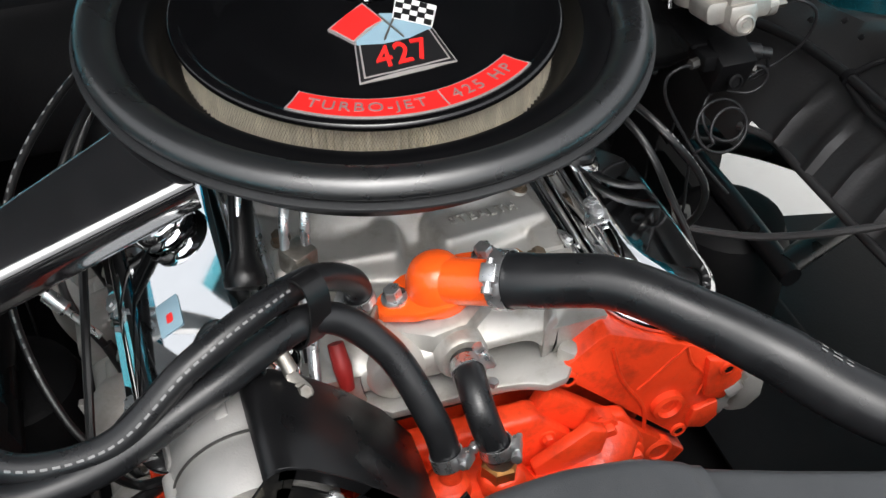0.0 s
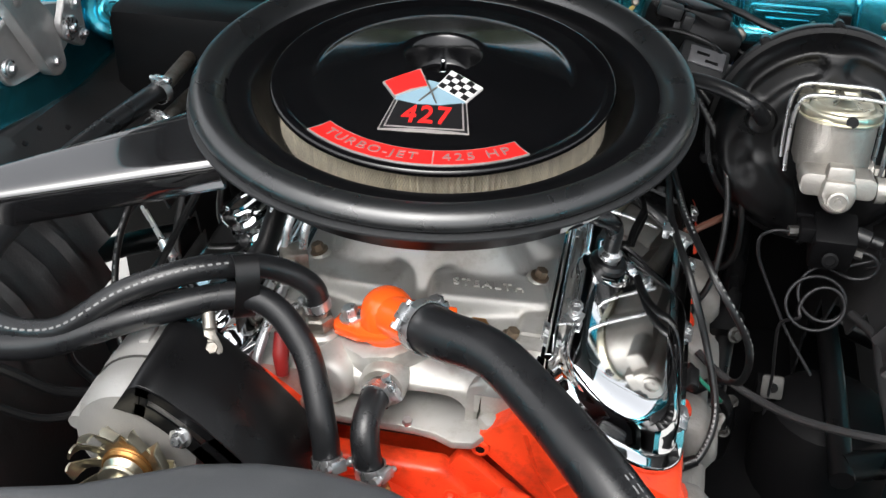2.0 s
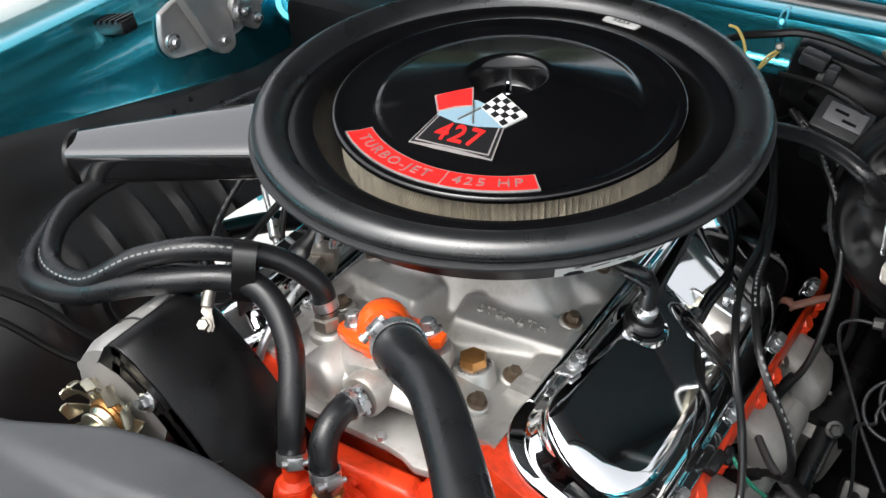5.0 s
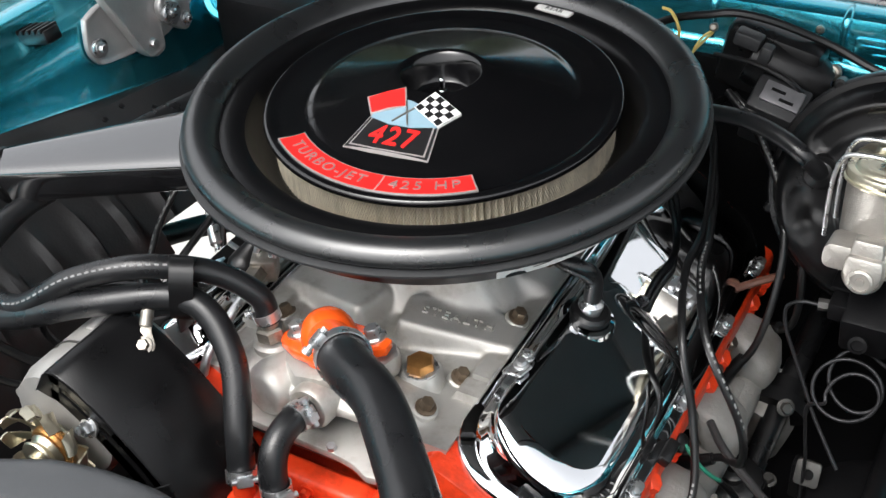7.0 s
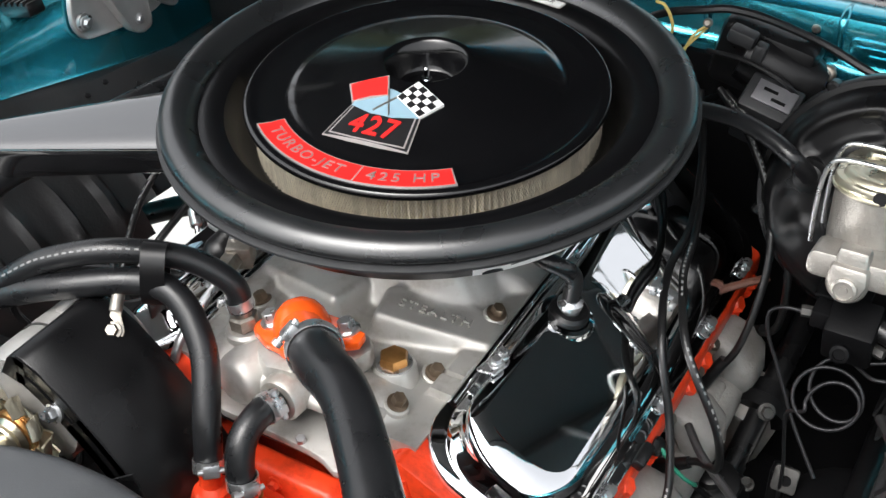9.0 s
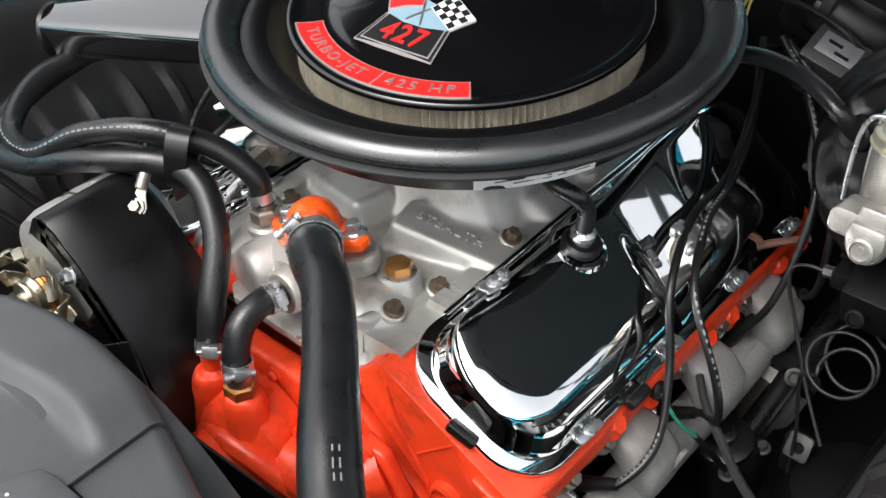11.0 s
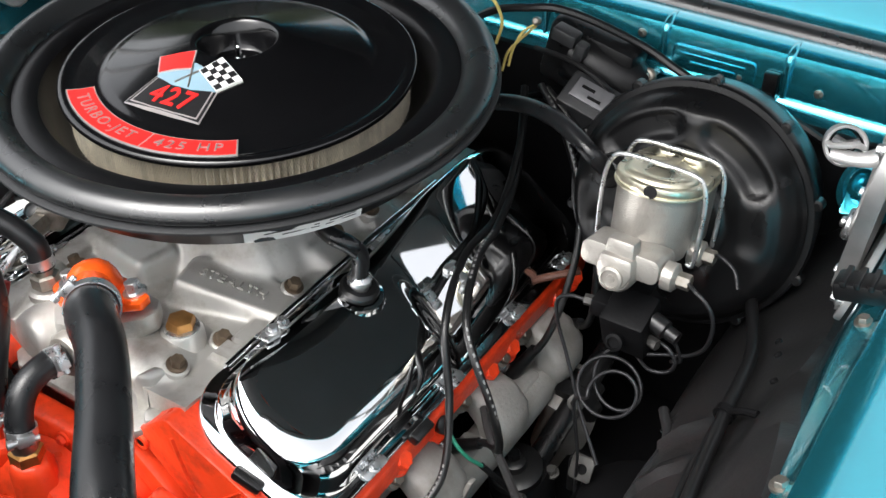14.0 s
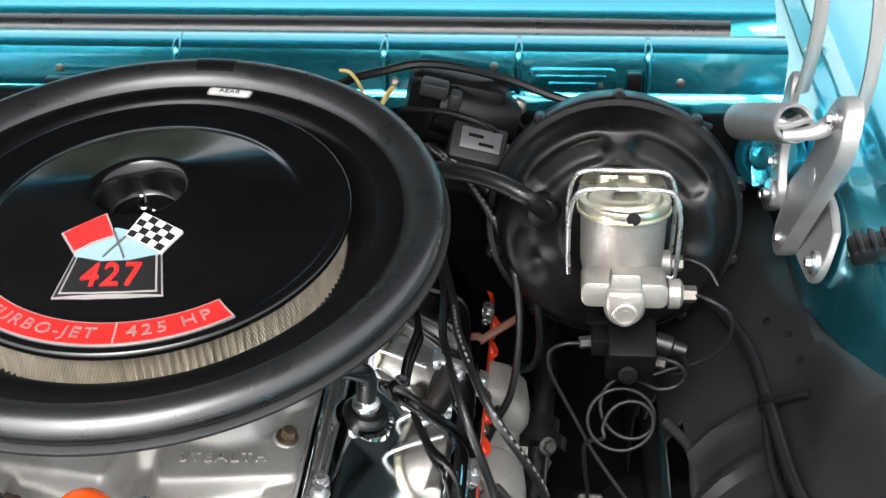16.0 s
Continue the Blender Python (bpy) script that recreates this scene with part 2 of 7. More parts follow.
def prism(outline, depth, place, bevel=0.0, seg=2):
    """outline: (a, b) pairs; place(a, b, c) gives the world point; c runs from 0 to depth."""
    bm = bmesh.new()
    lo = [bm.verts.new(place(a, b, 0.0)) for a, b in outline]
    hi = [bm.verts.new(place(a, b, depth)) for a, b in outline]
    n = len(outline)
    bm.faces.new(lo)
    bm.faces.new(hi)
    for i in range(n):
        j = (i + 1) % n
        bm.faces.new((lo[i], lo[j], hi[j], hi[i]))
    bmesh.ops.recalc_face_normals(bm, faces=bm.faces)
    if bevel:
        bmesh.ops.bevel(bm, geom=[e for e in bm.edges], offset=bevel, segments=seg, profile=0.5, affect="EDGES", clamp_overlap=True)
    return bm


def rounded(w, h, r, n=5):
    """Outline of a rounded rectangle about the origin."""
    out = []
    for cx, cy, a0 in ((w / 2 - r, h / 2 - r, 0), (-w / 2 + r, h / 2 - r, 90), (-w / 2 + r, -h / 2 + r, 180), (w / 2 - r, -h / 2 + r, 270)):
        for i in range(n + 1):
            a = radians(a0 + 90 * i / n)
            out.append((cx + r * math.cos(a), cy + r * math.sin(a)))
    return out


def hexbolt(at, axis, size=0.014, washer=True, height=None):
    """A hexagon head on its washer."""
    h = height or size * 0.6
    rows = [(size * 0.5, 0.0), (size * 0.5, h * 0.85), (size * 0.43, h)]
    bm = lathe(rows, at, axis, 6)
    if washer:
        bm = merge(bm, lathe([(size * 0.72, -0.001), (size * 0.72, 0.0015), (size * 0.6, 0.002)], at, axis, 18))
    return bm


def lettering(words, size, place, depth=0.0006, spacing=1.0, shear=0.0):
    """Words in the built-in font as a solid; place(x, y, z) lays them out."""
    cu = bpy.data.curves.new("words", "FONT")
    cu.body, cu.size, cu.extrude, cu.space_character, cu.shear = words, size, depth, spacing, shear
    cu.align_x, cu.align_y, cu.resolution_u = "CENTER", "CENTER", 3
    ob = new("words", cu)
    me = bpy.data.meshes.new_from_object(ob.evaluated_get(bpy.context.evaluated_depsgraph_get()))
    bm = bmesh.new()
    bm.from_mesh(me)
    bpy.data.objects.remove(ob)
    bpy.data.meshes.remove(me)
    for v in bm.verts:
        v.co = place(*v.co)
    return bm


def clamp_band(at, axis, r, width=0.012, ear=(0, 0, 1), screw=True):
    """A worm-drive band round a hose: band, housing and screw, as bmeshes."""
    band = lathe([(r, -width / 2), (r + 0.0012, -width / 2), (r + 0.0012, width / 2), (r, width / 2)], at, axis, 28, caps=False)
    axis = Vector(axis).normalized()
    e = (Vector(ear) - axis * Vector(ear).dot(axis)).normalized()
    t = axis.cross(e)
    c = Vector(at) + e * (r + 0.004)
    turn = Matrix((t, axis, e)).transposed()
    house = box((0.016, width * 1.05, 0.008), c, turn, 0.0015)
    sc = merge(lathe([(0.003, -0.012), (0.003, 0.012), (0.0048, 0.012), (0.0048, 0.017), (0.003, 0.0175)], c + e * 0.001, t, 10))
    return band, house, sc


# ---- setting: ground and car body round the engine bay ----
MID = 0.03  # the body's centre line; the engine stands a little off it

g = bmesh.new()
bmesh.ops.create_grid(g, x_segments=2, y_segments=2, size=400)
solid("ground", g, CONCRETE, "pale concrete ground under and round the car", "ground", "structure")


# unseen dark ring, added to hide the low sky from shiny surfaces
ring = [[(r * math.cos(2 * math.pi * i / 48), r * math.sin(2 * math.pi * i / 48), z) for i in range(48)] for r, z in ((30.0, -0.2), (30.0, 6.5), (30.4, 6.5), (30.4, -0.2))]
solid("backdrop", loft(ring, True, False), DARKRING, "plain dark ring added far round the car to darken low reflections", "backdrop", "structure")


def sweep(profile, xs, place):
    """A sheet: profile points by stations, with no thickness yet."""
    bm = bmesh.new()
    rows = [[bm.verts.new(place(a, b, s)) for a, b in profile] for s in xs]
    for r, q in zip(rows, rows[1:]):
        for i in range(len(profile) - 1):
            bm.faces.new((r[i], r[i + 1], q[i + 1], q[i]))
    return bm


def thicken(bm, t):
    bmesh.ops.recalc_face_normals(bm, faces=bm.faces)
    bmesh.ops.solidify(bm, geom=bm.faces, thickness=t)
    return bm


fw = box((1.26, 0.02, 0.72), (MID, 0.352, 0.505), None, 0.004)
solid("firewall", fw, FLAT, "flat black painted firewall at the back of the bay", "firewall", "structure")

COWL = [(0.346, 0.835), (0.350, 0.872), (0.352, 0.878), (0.358, 0.884), (0.360, 0.918), (0.364, 0.930), (0.374, 0.935), (0.398, 0.936),
        (0.408, 0.930), (0.412, 0.912), (0.442, 0.910), (0.450, 0.926), (0.470, 0.938), (0.52, 0.950), (0.60, 0.962), (0.75, 0.975)]
cowl = solid("cowl_panel", thicken(sweep(COWL, [MID - 0.57 + 1.14 * i / 40 for i in range(41)], lambda y, z, x: (x, y, z)), 0.003), TEAL,
             "teal metallic cowl panel along the firewall's top", "cowl panel", "structure")
for x in (-0.30, -0.08, 0.158, 0.308, 0.45):
    part("rib", tube([(x, 0.3585, 0.88), (x, 0.3595, 0.90), (x, 0.3625, 0.925), (x, 0.374, 0.9335), (x, 0.39, 0.9345)], [0.003, 0.005, 0.0055, 0.0045, 0.002], 10, 4), TEAL, cowl)
part("stamped_panel", prism(rounded(0.096, 0.028, 0.006), 0.0025, lambda a, b, c: (0.368 + a, 0.3588 - c, 0.899 + b), 0.001), TEAL, cowl)
for i in range(5):
    part("stamped_bead", box((0.03 - 0.004 * (i % 3), 0.002, 0.003), (0.342 + 0.0125 * i, 0.3553, 0.904 - 0.009 * (i % 2)), None, 0.0008), TEAL, cowl)
for x, y, z in ((0.281, 0.3595, 0.914), (0.237, 0.3595, 0.90), (0.40, 0.3595, 0.893), (-0.22, 0.3595, 0.905), (0.02, 0.3595, 0.906), (0.487, 0.3595, 0.897)):
    part("screw", hexbolt((x, y - 0.0005, z), (0, -1, 0), 0.007, True), DULLSTEEL, cowl, "dull steel screw")
part("clip", merge(box((0.016, 0.010, 0.030), (0.436, 0.354, 0.895), None, 0.002), box((0.010, 0.012, 0.012), (0.436, 0.348, 0.882), None, 0.002)), SATIN, cowl, "small black hose clip")

seal = tube([(MID - 0.56, 0.424, 0.925), (0.0, 0.424, 0.926), (0.3, 0.425, 0.926), (0.544, 0.426, 0.924)], 0.0155, 14, 10, flat=0.85)
solid("cowl_seal", seal, FOAM, "long black rubber weatherstrip lying along the cowl", "weatherstrip")


def low_edge(side, y):
    """Height of the fender's lower inner edge along the bay."""
    z = 0.806 - (0.20 if side < 0 else 0.42) * (y - 0.05)
    return min(max(z, 0.775), 0.895)


def flare(side, y):
    """How far the driver's fender lip swings outwards towards the nose."""
    f = min(1.0, max(0.0, (-0.02 - y) / 0.20))
    return 0.026 * f * f * (3 - 2 * f) if side > 0 else 0.0


def fender(side):
    ys = [-0.95 + 0.05 * i for i in range(35)]
    bm = bmesh.new()
    rows = []
    for y in ys:
        z0 = min(low_edge(side, y), 0.884)
        low = 0.572 + 0.024 * max(0.0, z0 - 0.80) / 0.095
        g = flare(side, y)
        k = g / 0.026
        low += 0.8 * g
        first = 0.598 + 0.009 * k
        prof = [(low, z0), (low + 0.002, z0 + 0.004), ((low + first) / 2, (z0 + 0.898) / 2), (first, 0.898), (0.602 + 0.008 * k, 0.902), (0.6145 + 0.001 * k, 0.908), (0.6185, 0.914), (0.6205, 0.927),
                (0.6225, 0.9345), (0.6275, 0.9378), (0.645, 0.9372), (0.68, 0.9318), (0.72, 0.9228), (0.80, 0.902), (0.88, 0.87), (0.915, 0.825), (0.93, 0.74), (0.935, 0.60), (0.925, 0.42), (0.90, 0.28)]
        # open wheel arch in the outer skin
        arch = 1 - ((y - 0.06) / 0.40) ** 2
        sill = 0.30 + 0.42 * math.sqrt(arch) if arch > 0 else 0.28
        rows.append([bm.verts.new((MID + side * d, y, max(z, min(sill, z0)) if d > 0.7 else z)) for d, z in prof])
    for r, q in zip(rows, rows[1:]):
        for i in range(len(r) - 1):
            bm.faces.new((r[i], r[i + 1], q[i + 1], q[i]))
    return thicken(bm, 0.003)


for side, word in ((1, "driver's"), (-1, "passenger's")):
    fe = solid("fender", fender(side), TEAL, f"teal metallic front fender on the {word} side", "fender", "structure")
    for y in (0.43, 0.25, 0.0, -0.2, -0.38):
        part("bolt", hexbolt((MID + side * (0.609 + 0.1 * flare(side, y)), y, 0.9050), (-side * 0.2, 0, 1), 0.011), STEEL if y > 0.4 else DULLSTEEL, fe, "bright bolt with washer")


def inner_fender(side):
    """Wheelhouse panel: ribbed, with an arched opening above the control arm."""
    prof = [(0.588, 0.005), (0.576, 0.010), (0.560, 0.012), (0.545, 0.030), (0.525, 0.052), (0.500, 0.078), (0.478, 0.105), (0.460, 0.135), (0.447, 0.17), (0.437, 0.21), (0.430, 0.25), (0.425, 0.30), (0.422, 0.36), (0.42, 0.42)]
    bm = bmesh.new()
    rows = []
    ys = [-0.62 + 0.0075 * i for i in range(129)]
    for y in ys:
        z0 = min(low_edge(side, y), 0.884) + 0.004
        top = 0.806
        row = []
        for k, (d, drop) in enumerate(prof):
            z = z0 + (top - z0) * min(1, max(0, k - 1) / 3) - drop
            rib = 0.0
            for c in (-0.275, -0.218, -0.161, -0.104, -0.047, 0.010):
                rib = max(rib, math.exp(-((y - c) / 0.007) ** 4))
            amount = rib * (0.008 if side > 0 else 0.011) * max(0, 1 - (abs(k - 6.0) / 1.9) ** 2)
            sway = (0.008 * math.sin(y * 9 + k * 0.4) + max(0, -0.3 - y) * 0.25) * min(1, k / 3)
            row.append(bm.verts.new((MID + side * (d - amount * 0.7 + sway + 1.3 * flare(side, y) * max(0.0, 1 - k / 8)), y, z + amount * 0.7 - max(0, -0.28 - y) * 0.25)))
        rows.append(row)
    for y, r, q in zip(ys, rows, rows[1:]):
        arch = 1 - ((y - 0.06) / 0.17) ** 2
        stop = 13 if arch <= 0 else 13 - int((5.0 if side > 0 else 6.2) * math.sqrt(arch) + 0.5)
        if side > 0 and -0.34 < y < 0.06:
            stop = min(stop, 7)
        for i in range(min(stop, len(prof) - 1)):
            bm.faces.new((r[i], r[i + 1], q[i + 1], q[i]))
    bmesh.ops.delete(bm, geom=[v for v in bm.verts if not v.link_faces], context="VERTS")
    return thicken(bm, 0.003)


for side, word in ((1, "driver's"), (-1, "passenger's")):
    inf = solid("inner_fender", inner_fender(side), INNER, f"flat black ribbed inner fender on the {word} side", "inner fender", "structure")
    if side > 0:
        inf_driver = inf
    for y, d, z in ((0.046, 0.541, 0.800), (0.02, 0.548, 0.792), (0.09, 0.53, 0.778), (-0.3, 0.55, 0.83)):
        part("hole_plug", lathe([(0.004, 0), (0.004, 0.002), (0.002, 0.003)], (MID + side * d, y, z + 0.003), (-side * 0.6, 0, 0.8), 10), SATIN, inf)

edge_flange = tube([(MID + a, b, c) for a, b, c in ((0.440, 0.062, 0.668), (0.4615, 0.02, 0.671), (0.4615, -0.036, 0.671), (0.463, -0.110, 0.671), (0.466, -0.202, 0.670), (0.480, -0.297, 0.662), (0.492, -0.345, 0.650))], 0.0055, 10, 6)
part("arch_flange", edge_flange, INNER, inf_driver)
part("rolled_flange", tube([(0.650, -0.17, 0.868), (0.634, -0.24, 0.860), (0.590, -0.322, 0.852), (0.538, -0.404, 0.847), (0.480, -0.49, 0.842), (0.425, -0.585, 0.836)], 0.012, 14, 8), SATIN, inf_driver)

# frame, control arms and springs seen through the arches
for side in (1, -1):
    fr = thing("frame_rail", (MID + side * 0.40, -0.15, 0.32), "black steel subframe rail beside the engine", "frame rail", "subframe rails")
    # driver's rail is made extra wide to cover pale ground with dark
    part("rail", box((0.31 if side > 0 else 0.20, 1.1, 0.10), (MID + side * (0.37 if side > 0 else 0.41), -0.15, 0.36), None, 0.012), FLAT, fr)
    part("spring_tower", lathe([(0.085, 0.0), (0.085, 0.10), (0.07, 0.14), (0.045, 0.155)], (MID + side * 0.44, 0.04, 0.40), (0, 0, 1), 24), FLAT, fr)
    part("control_arm", tube([(MID + side * 0.44, -0.08, 0.56), (MID + side * 0.55, -0.03, 0.545), (MID + side * 0.70, 0.05, 0.50)], 0.017, 10), SATIN, fr)
    part("control_arm", tube([(MID + side * 0.44, 0.20, 0.56), (MID + side * 0.55, 0.15, 0.545), (MID + side * 0.70, 0.06, 0.50)], 0.017, 10), SATIN, fr)
    part("arm_shaft", tube([(MID + side * 0.44, -0.1, 0.56), (MID + side * 0.44, 0.06, 0.565), (MID + side * 0.44, 0.22, 0.56)], 0.014, 10), SATIN, fr)
for side in (1, -1):
    end = 0.18 if side > 0 else -0.05
    # added black sheet stands for the shade on the ground under the car
    solid("shade_sheet", prism([(-0.62, 0.0), (end, 0.0), (end, 0.36 if side < 0 else 0.52), (-0.62, 0.36 if side < 0 else 0.52)], 0.004, lambda a, b, c: (MID + side * (0.30 + b), a, 0.44 + c - 0.2 * b), 0.001), FLAT, "flat black sheet added as shade below the inner fender", "splash shield", "structure")
cm = thing("crossmember", (0.03, -0.1, 0.26), "black steel crossmember under the engine", "crossmember")
part("beam", box((0.9, 0.22, 0.09), (MID, -0.12, 0.31), None, 0.015), FLAT, cm)
part("skid_plate", box((0.66, 1.06, 0.02), (MID, -0.15, 0.262), None, 0.006), FLAT, cm)

# radiator, its support and the tie bar
solid("radiator_support", merge(box((1.20, 0.050, 0.03), (MID, -0.662, 0.828), None, 0.006), box((1.20, 0.02, 0.5), (MID, -0.69, 0.58), None, 0.004),
            box((0.20, 0.10, 0.03), (MID - 0.50, -0.62, 0.828), None, 0.005), box((0.24, 0.10, 0.03), (MID + 0.48, -0.62, 0.828), None, 0.005)),
            PLASTIC, "satin black steel radiator support panel across the nose", "radiator support", "structure")
solid("paper_label", merge(prism(rounded(0.155, 0.046, 0.003), 0.0008, lambda a, b, c: (0.236 + a, -0.6585 + b, 0.8440 + c))), LABEL,
      "blank white paper label stuck on the radiator support", "label")
rad = thing("radiator", (0.03, -0.615, 0.40), "black radiator standing behind the support panel", "radiator")
part("core", box((0.66, 0.045, 0.42), (MID, -0.6135, 0.60), None, 0.002), FINS, rad)
for i in range(60):
    part("fin", box((0.0025, 0.040, 0.006), (MID - 0.325 + 0.011 * i, -0.6135, 0.790), None), FINS, rad)
part("tank", box((0.05, 0.06, 0.44), (MID + 0.355, -0.6135, 0.60), None, 0.012), SATIN, rad)
part("tank", box((0.05, 0.06, 0.44), (MID - 0.355, -0.6135, 0.60), None, 0.012), SATIN, rad)
part("inlet_neck", tube([(0.375, -0.590, 0.74), (0.375, -0.545, 0.75)], 0.021, 18), SATIN, rad)

# open hood above the bay
HA = radians(44)


def hood_at(x, s, h):
    return (x, 0.47 - s * math.cos(HA) - h * math.sin(HA), 1.062 + s * math.sin(HA) - h * math.cos(HA))


hood = thing("hood", (0, 0.47, 1.062), "raised teal hood with a flat black underside", "hood", kind="structure")
part("skin", prism([(-0.675, 0.0), (0.675, 0.0), (0.68, 0.7), (0.665, 1.36), (-0.665, 1.36), (-0.68, 0.7)], 0.012, lambda a, b, c: hood_at(a, b, -c), 0.004), TEAL, hood)
under = prism([(-0.665, 0.03), (0.665, 0.03), (0.655, 1.32), (-0.655, 1.32)], 0.010, lambda a, b, c: hood_at(a, b, c + 0.002), 0.002)
for x in (-0.62, 0.62):
    under = merge(under, prism([(x - 0.035, 0.03), (x + 0.035, 0.03), (x + 0.035, 1.31), (x - 0.035, 1.31)], 0.028, lambda a, b, c: hood_at(a, b, c + 0.002), 0.006))
for s in (0.08, 1.26):
    under = merge(under, prism([(-0.65, s - 0.04), (0.65, s - 0.04), (0.65, s + 0.04), (-0.65, s + 0.04)], 0.026, lambda a, b, c: hood_at(a, b, c + 0.002), 0.006))
part("underside", under, HOODPAINT, hood, "flat black underside with stamped braces")


# ---- engine: long block ----
SLOPE = radians(27)


def bank(side):
    """place(u, y, n): u runs outwards and down along the cover's rail, n away from it."""
    cu, su = math.cos(SLOPE), math.sin(SLOPE)

    def place(u, y, n):
        return (side * (0.2063 + cu * u + su * n), y, 0.7200 - su * u + cu * n)
    return place


block = thing("engine_block", (0, 0, 0.33), "red-orange painted iron engine block in the bay", "engine block")
part("case", prism([(-0.10, 0.70), (0.10, 0.70), (0.235, 0.565), (0.19, 0.46), (0.12, 0.36), (-0.12, 0.36), (-0.19, 0.46), (-0.235, 0.565)], 0.50,
                   lambda a, b, c: (a, -0.215 + c, b), 0.008), ORANGE, block)
part("timing_cover", merge(prism([(-0.075, 0.42), (0.075, 0.42), (0.115, 0.52), (0.10, 0.645), (0.06, 0.69), (-0.06, 0.69), (-0.10, 0.645), (-0.115, 0.52)], 0.028,
                                 lambda a, b, c: (a, -0.300 + c, b), 0.006),
                           lathe([(0.075, 0.0), (0.072, 0.012), (0.05, 0.018)], (0, -0.299, 0.53), (0, -1, 0), 32)), ORANGE, block)
for x, z in ((-0.07, 0.66), (0.0, 0.678), (0.07, 0.66), (0.098, 0.60), (-0.098, 0.60), (0.104, 0.53)):
    part("cover_bolt", hexbolt((x, -0.3005, z), (0, -1, 0), 0.011), ORANGE, block)
part("deck_front", prism([(0.075, 0.705), (0.235, 0.56), (0.215, 0.535), (0.06, 0.68)], 0.02, lambda a, b, c: (a, -0.288 + c, b), 0.005), ORANGE, block)
part("deck_front", prism([(-0.075, 0.705), (-0.235, 0.56), (-0.215, 0.535), (-0.06, 0.68)], 0.02, lambda a, b, c: (a, -0.288 + c, b), 0.005), ORANGE, block)
part("oil_pan", prism([(-0.12, 0.40), (0.12, 0.40), (0.10, 0.28), (-0.10, 0.28)], 0.5, lambda a, b, c: (a, -0.25 + c, b), 0.01), ORANGE, block)


def cylinder_head(side):
    pl = bank(side)
    word = "driver's" if side > 0 else "passenger's"
    at = (side * 0.18, 0, 0.60)
    hd = thing("cylinder_head", at, f"red-orange painted iron cylinder head on the {word} bank", "cylinder head", "cylinder heads")
    rail = 0.0 if side > 0 else -0.009
    outline = [(0.084, 0.718), (0.094, 0.730), (0.120, 0.752), (0.130, 0.7575), (0.270, 0.6865), (0.284 + rail, 0.6790), (0.2870 + rail, 0.673), (0.2855 + rail, 0.650), (0.264, 0.628), (0.242, 0.598), (0.228, 0.575)]
    part("casting", prism([(side * a, b) for a, b in outline], 0.535, lambda a, b, c: (a, -0.282 + c, b), 0.005), ORANGE, hd)
    # machined end bosses, plug and holes on the front face
    f = -0.2825
    for x, z, k in ((0.203, 0.638, 1.0), (0.201, 0.573, 0.9)):
        part("end_boss", lathe([(0.0175 * k, -0.002), (0.0165 * k, 0.006), (0.0125 * k, 0.008), (0.0110 * k, 0.003), (0.0065 * k, 0.002), (0.006 * k, -0.002)], (side * x, f, z), (0, -1, 0), 28), ORANGE, hd)
        part("boss_hole", lathe([(0.0060 * k, 0.0), (0.0060 * k, 0.0004)], (side * x, f - 0.0012, z), (0, -1, 0), 16), ORANGE, hd)
    # stepped corner below the rail, mould lines and a thin cast rib
    part("end_step", prism([(side * 0.236, 0.694), (side * 0.270, 0.680), (side * 0.280, 0.655), (side * 0.262, 0.628), (side * 0.240, 0.640)], 0.012, lambda a, b, c: (a, f - 0.007 + c, b), 0.004), ORANGE, hd)
    part("end_lug", prism([(side * 0.232, 0.622), (side * 0.258, 0.628), (side * 0.262, 0.604), (side * 0.248, 0.590), (side * 0.228, 0.598)], 0.010, lambda a, b, c: (a, f - 0.006 + c, b), 0.003), ORANGE, hd)
    part("mould_line", tube([(side * 0.168, f - 0.0002, 0.670), (side * 0.213, f - 0.0002, 0.714)], 0.0012, 6), ORANGE, hd)
    part("mould_line", tube([(side * 0.213, f - 0.0002, 0.714), (side * 0.222, f - 0.0002, 0.690), (side * 0.240, f - 0.0002, 0.664), (side * 0.236, f - 0.0002, 0.640)], 0.0015, 6), ORANGE, hd)
    part("cast_edge", tube([(side * 0.135, f + 0.0006, 0.738), (side * 0.150, f - 0.0002, 0.690), (side * 0.178, f - 0.0002, 0.640), (side * 0.184, f - 0.0002, 0.590)], 0.0022, 8), ORANGE, hd)
    for x, z, y in ((0.094, 0.712, f), (0.258, 0.677, f - 0.0068), (0.222, 0.592, f)):
        part("threaded_hole", lathe([(0.0085, 0.0), (0.0080, 0.003), (0.0050, 0.0035), (0.0045, -0.004)], (side * x, y, z), (0, -1, 0), 20), ORANGE, hd)
        # black disc paints the shade inside the hole
        part("hole_shadow", lathe([(0.0045, 0.0), (0.0045, 0.0004)], (side * x, y - 0.0020, z), (0, -1, 0), 16), FLAT, hd, "flat black disc as the shade in an empty bolt hole")
    # head bolts and plug bosses along the outer rail
    for y in (-0.256, -0.136, -0.07, 0.03, 0.075, 0.18, 0.225):
        part("bolt_seat", lathe([(0.019, -0.006), (0.018, 0.001), (0.0165, 0.0025), (0.015, 0.001)], (side * (0.278 + rail), y, 0.662 if y < -0.1 else 0.650), (side * 0.85, 0, 0.55), 20), ORANGE, hd)
        part("head_bolt", hexbolt((side * (0.279 + rail), y, 0.6625 if y < -0.1 else 0.6505), (side * 0.85, 0, 0.55), 0.021), ORANGE, hd)
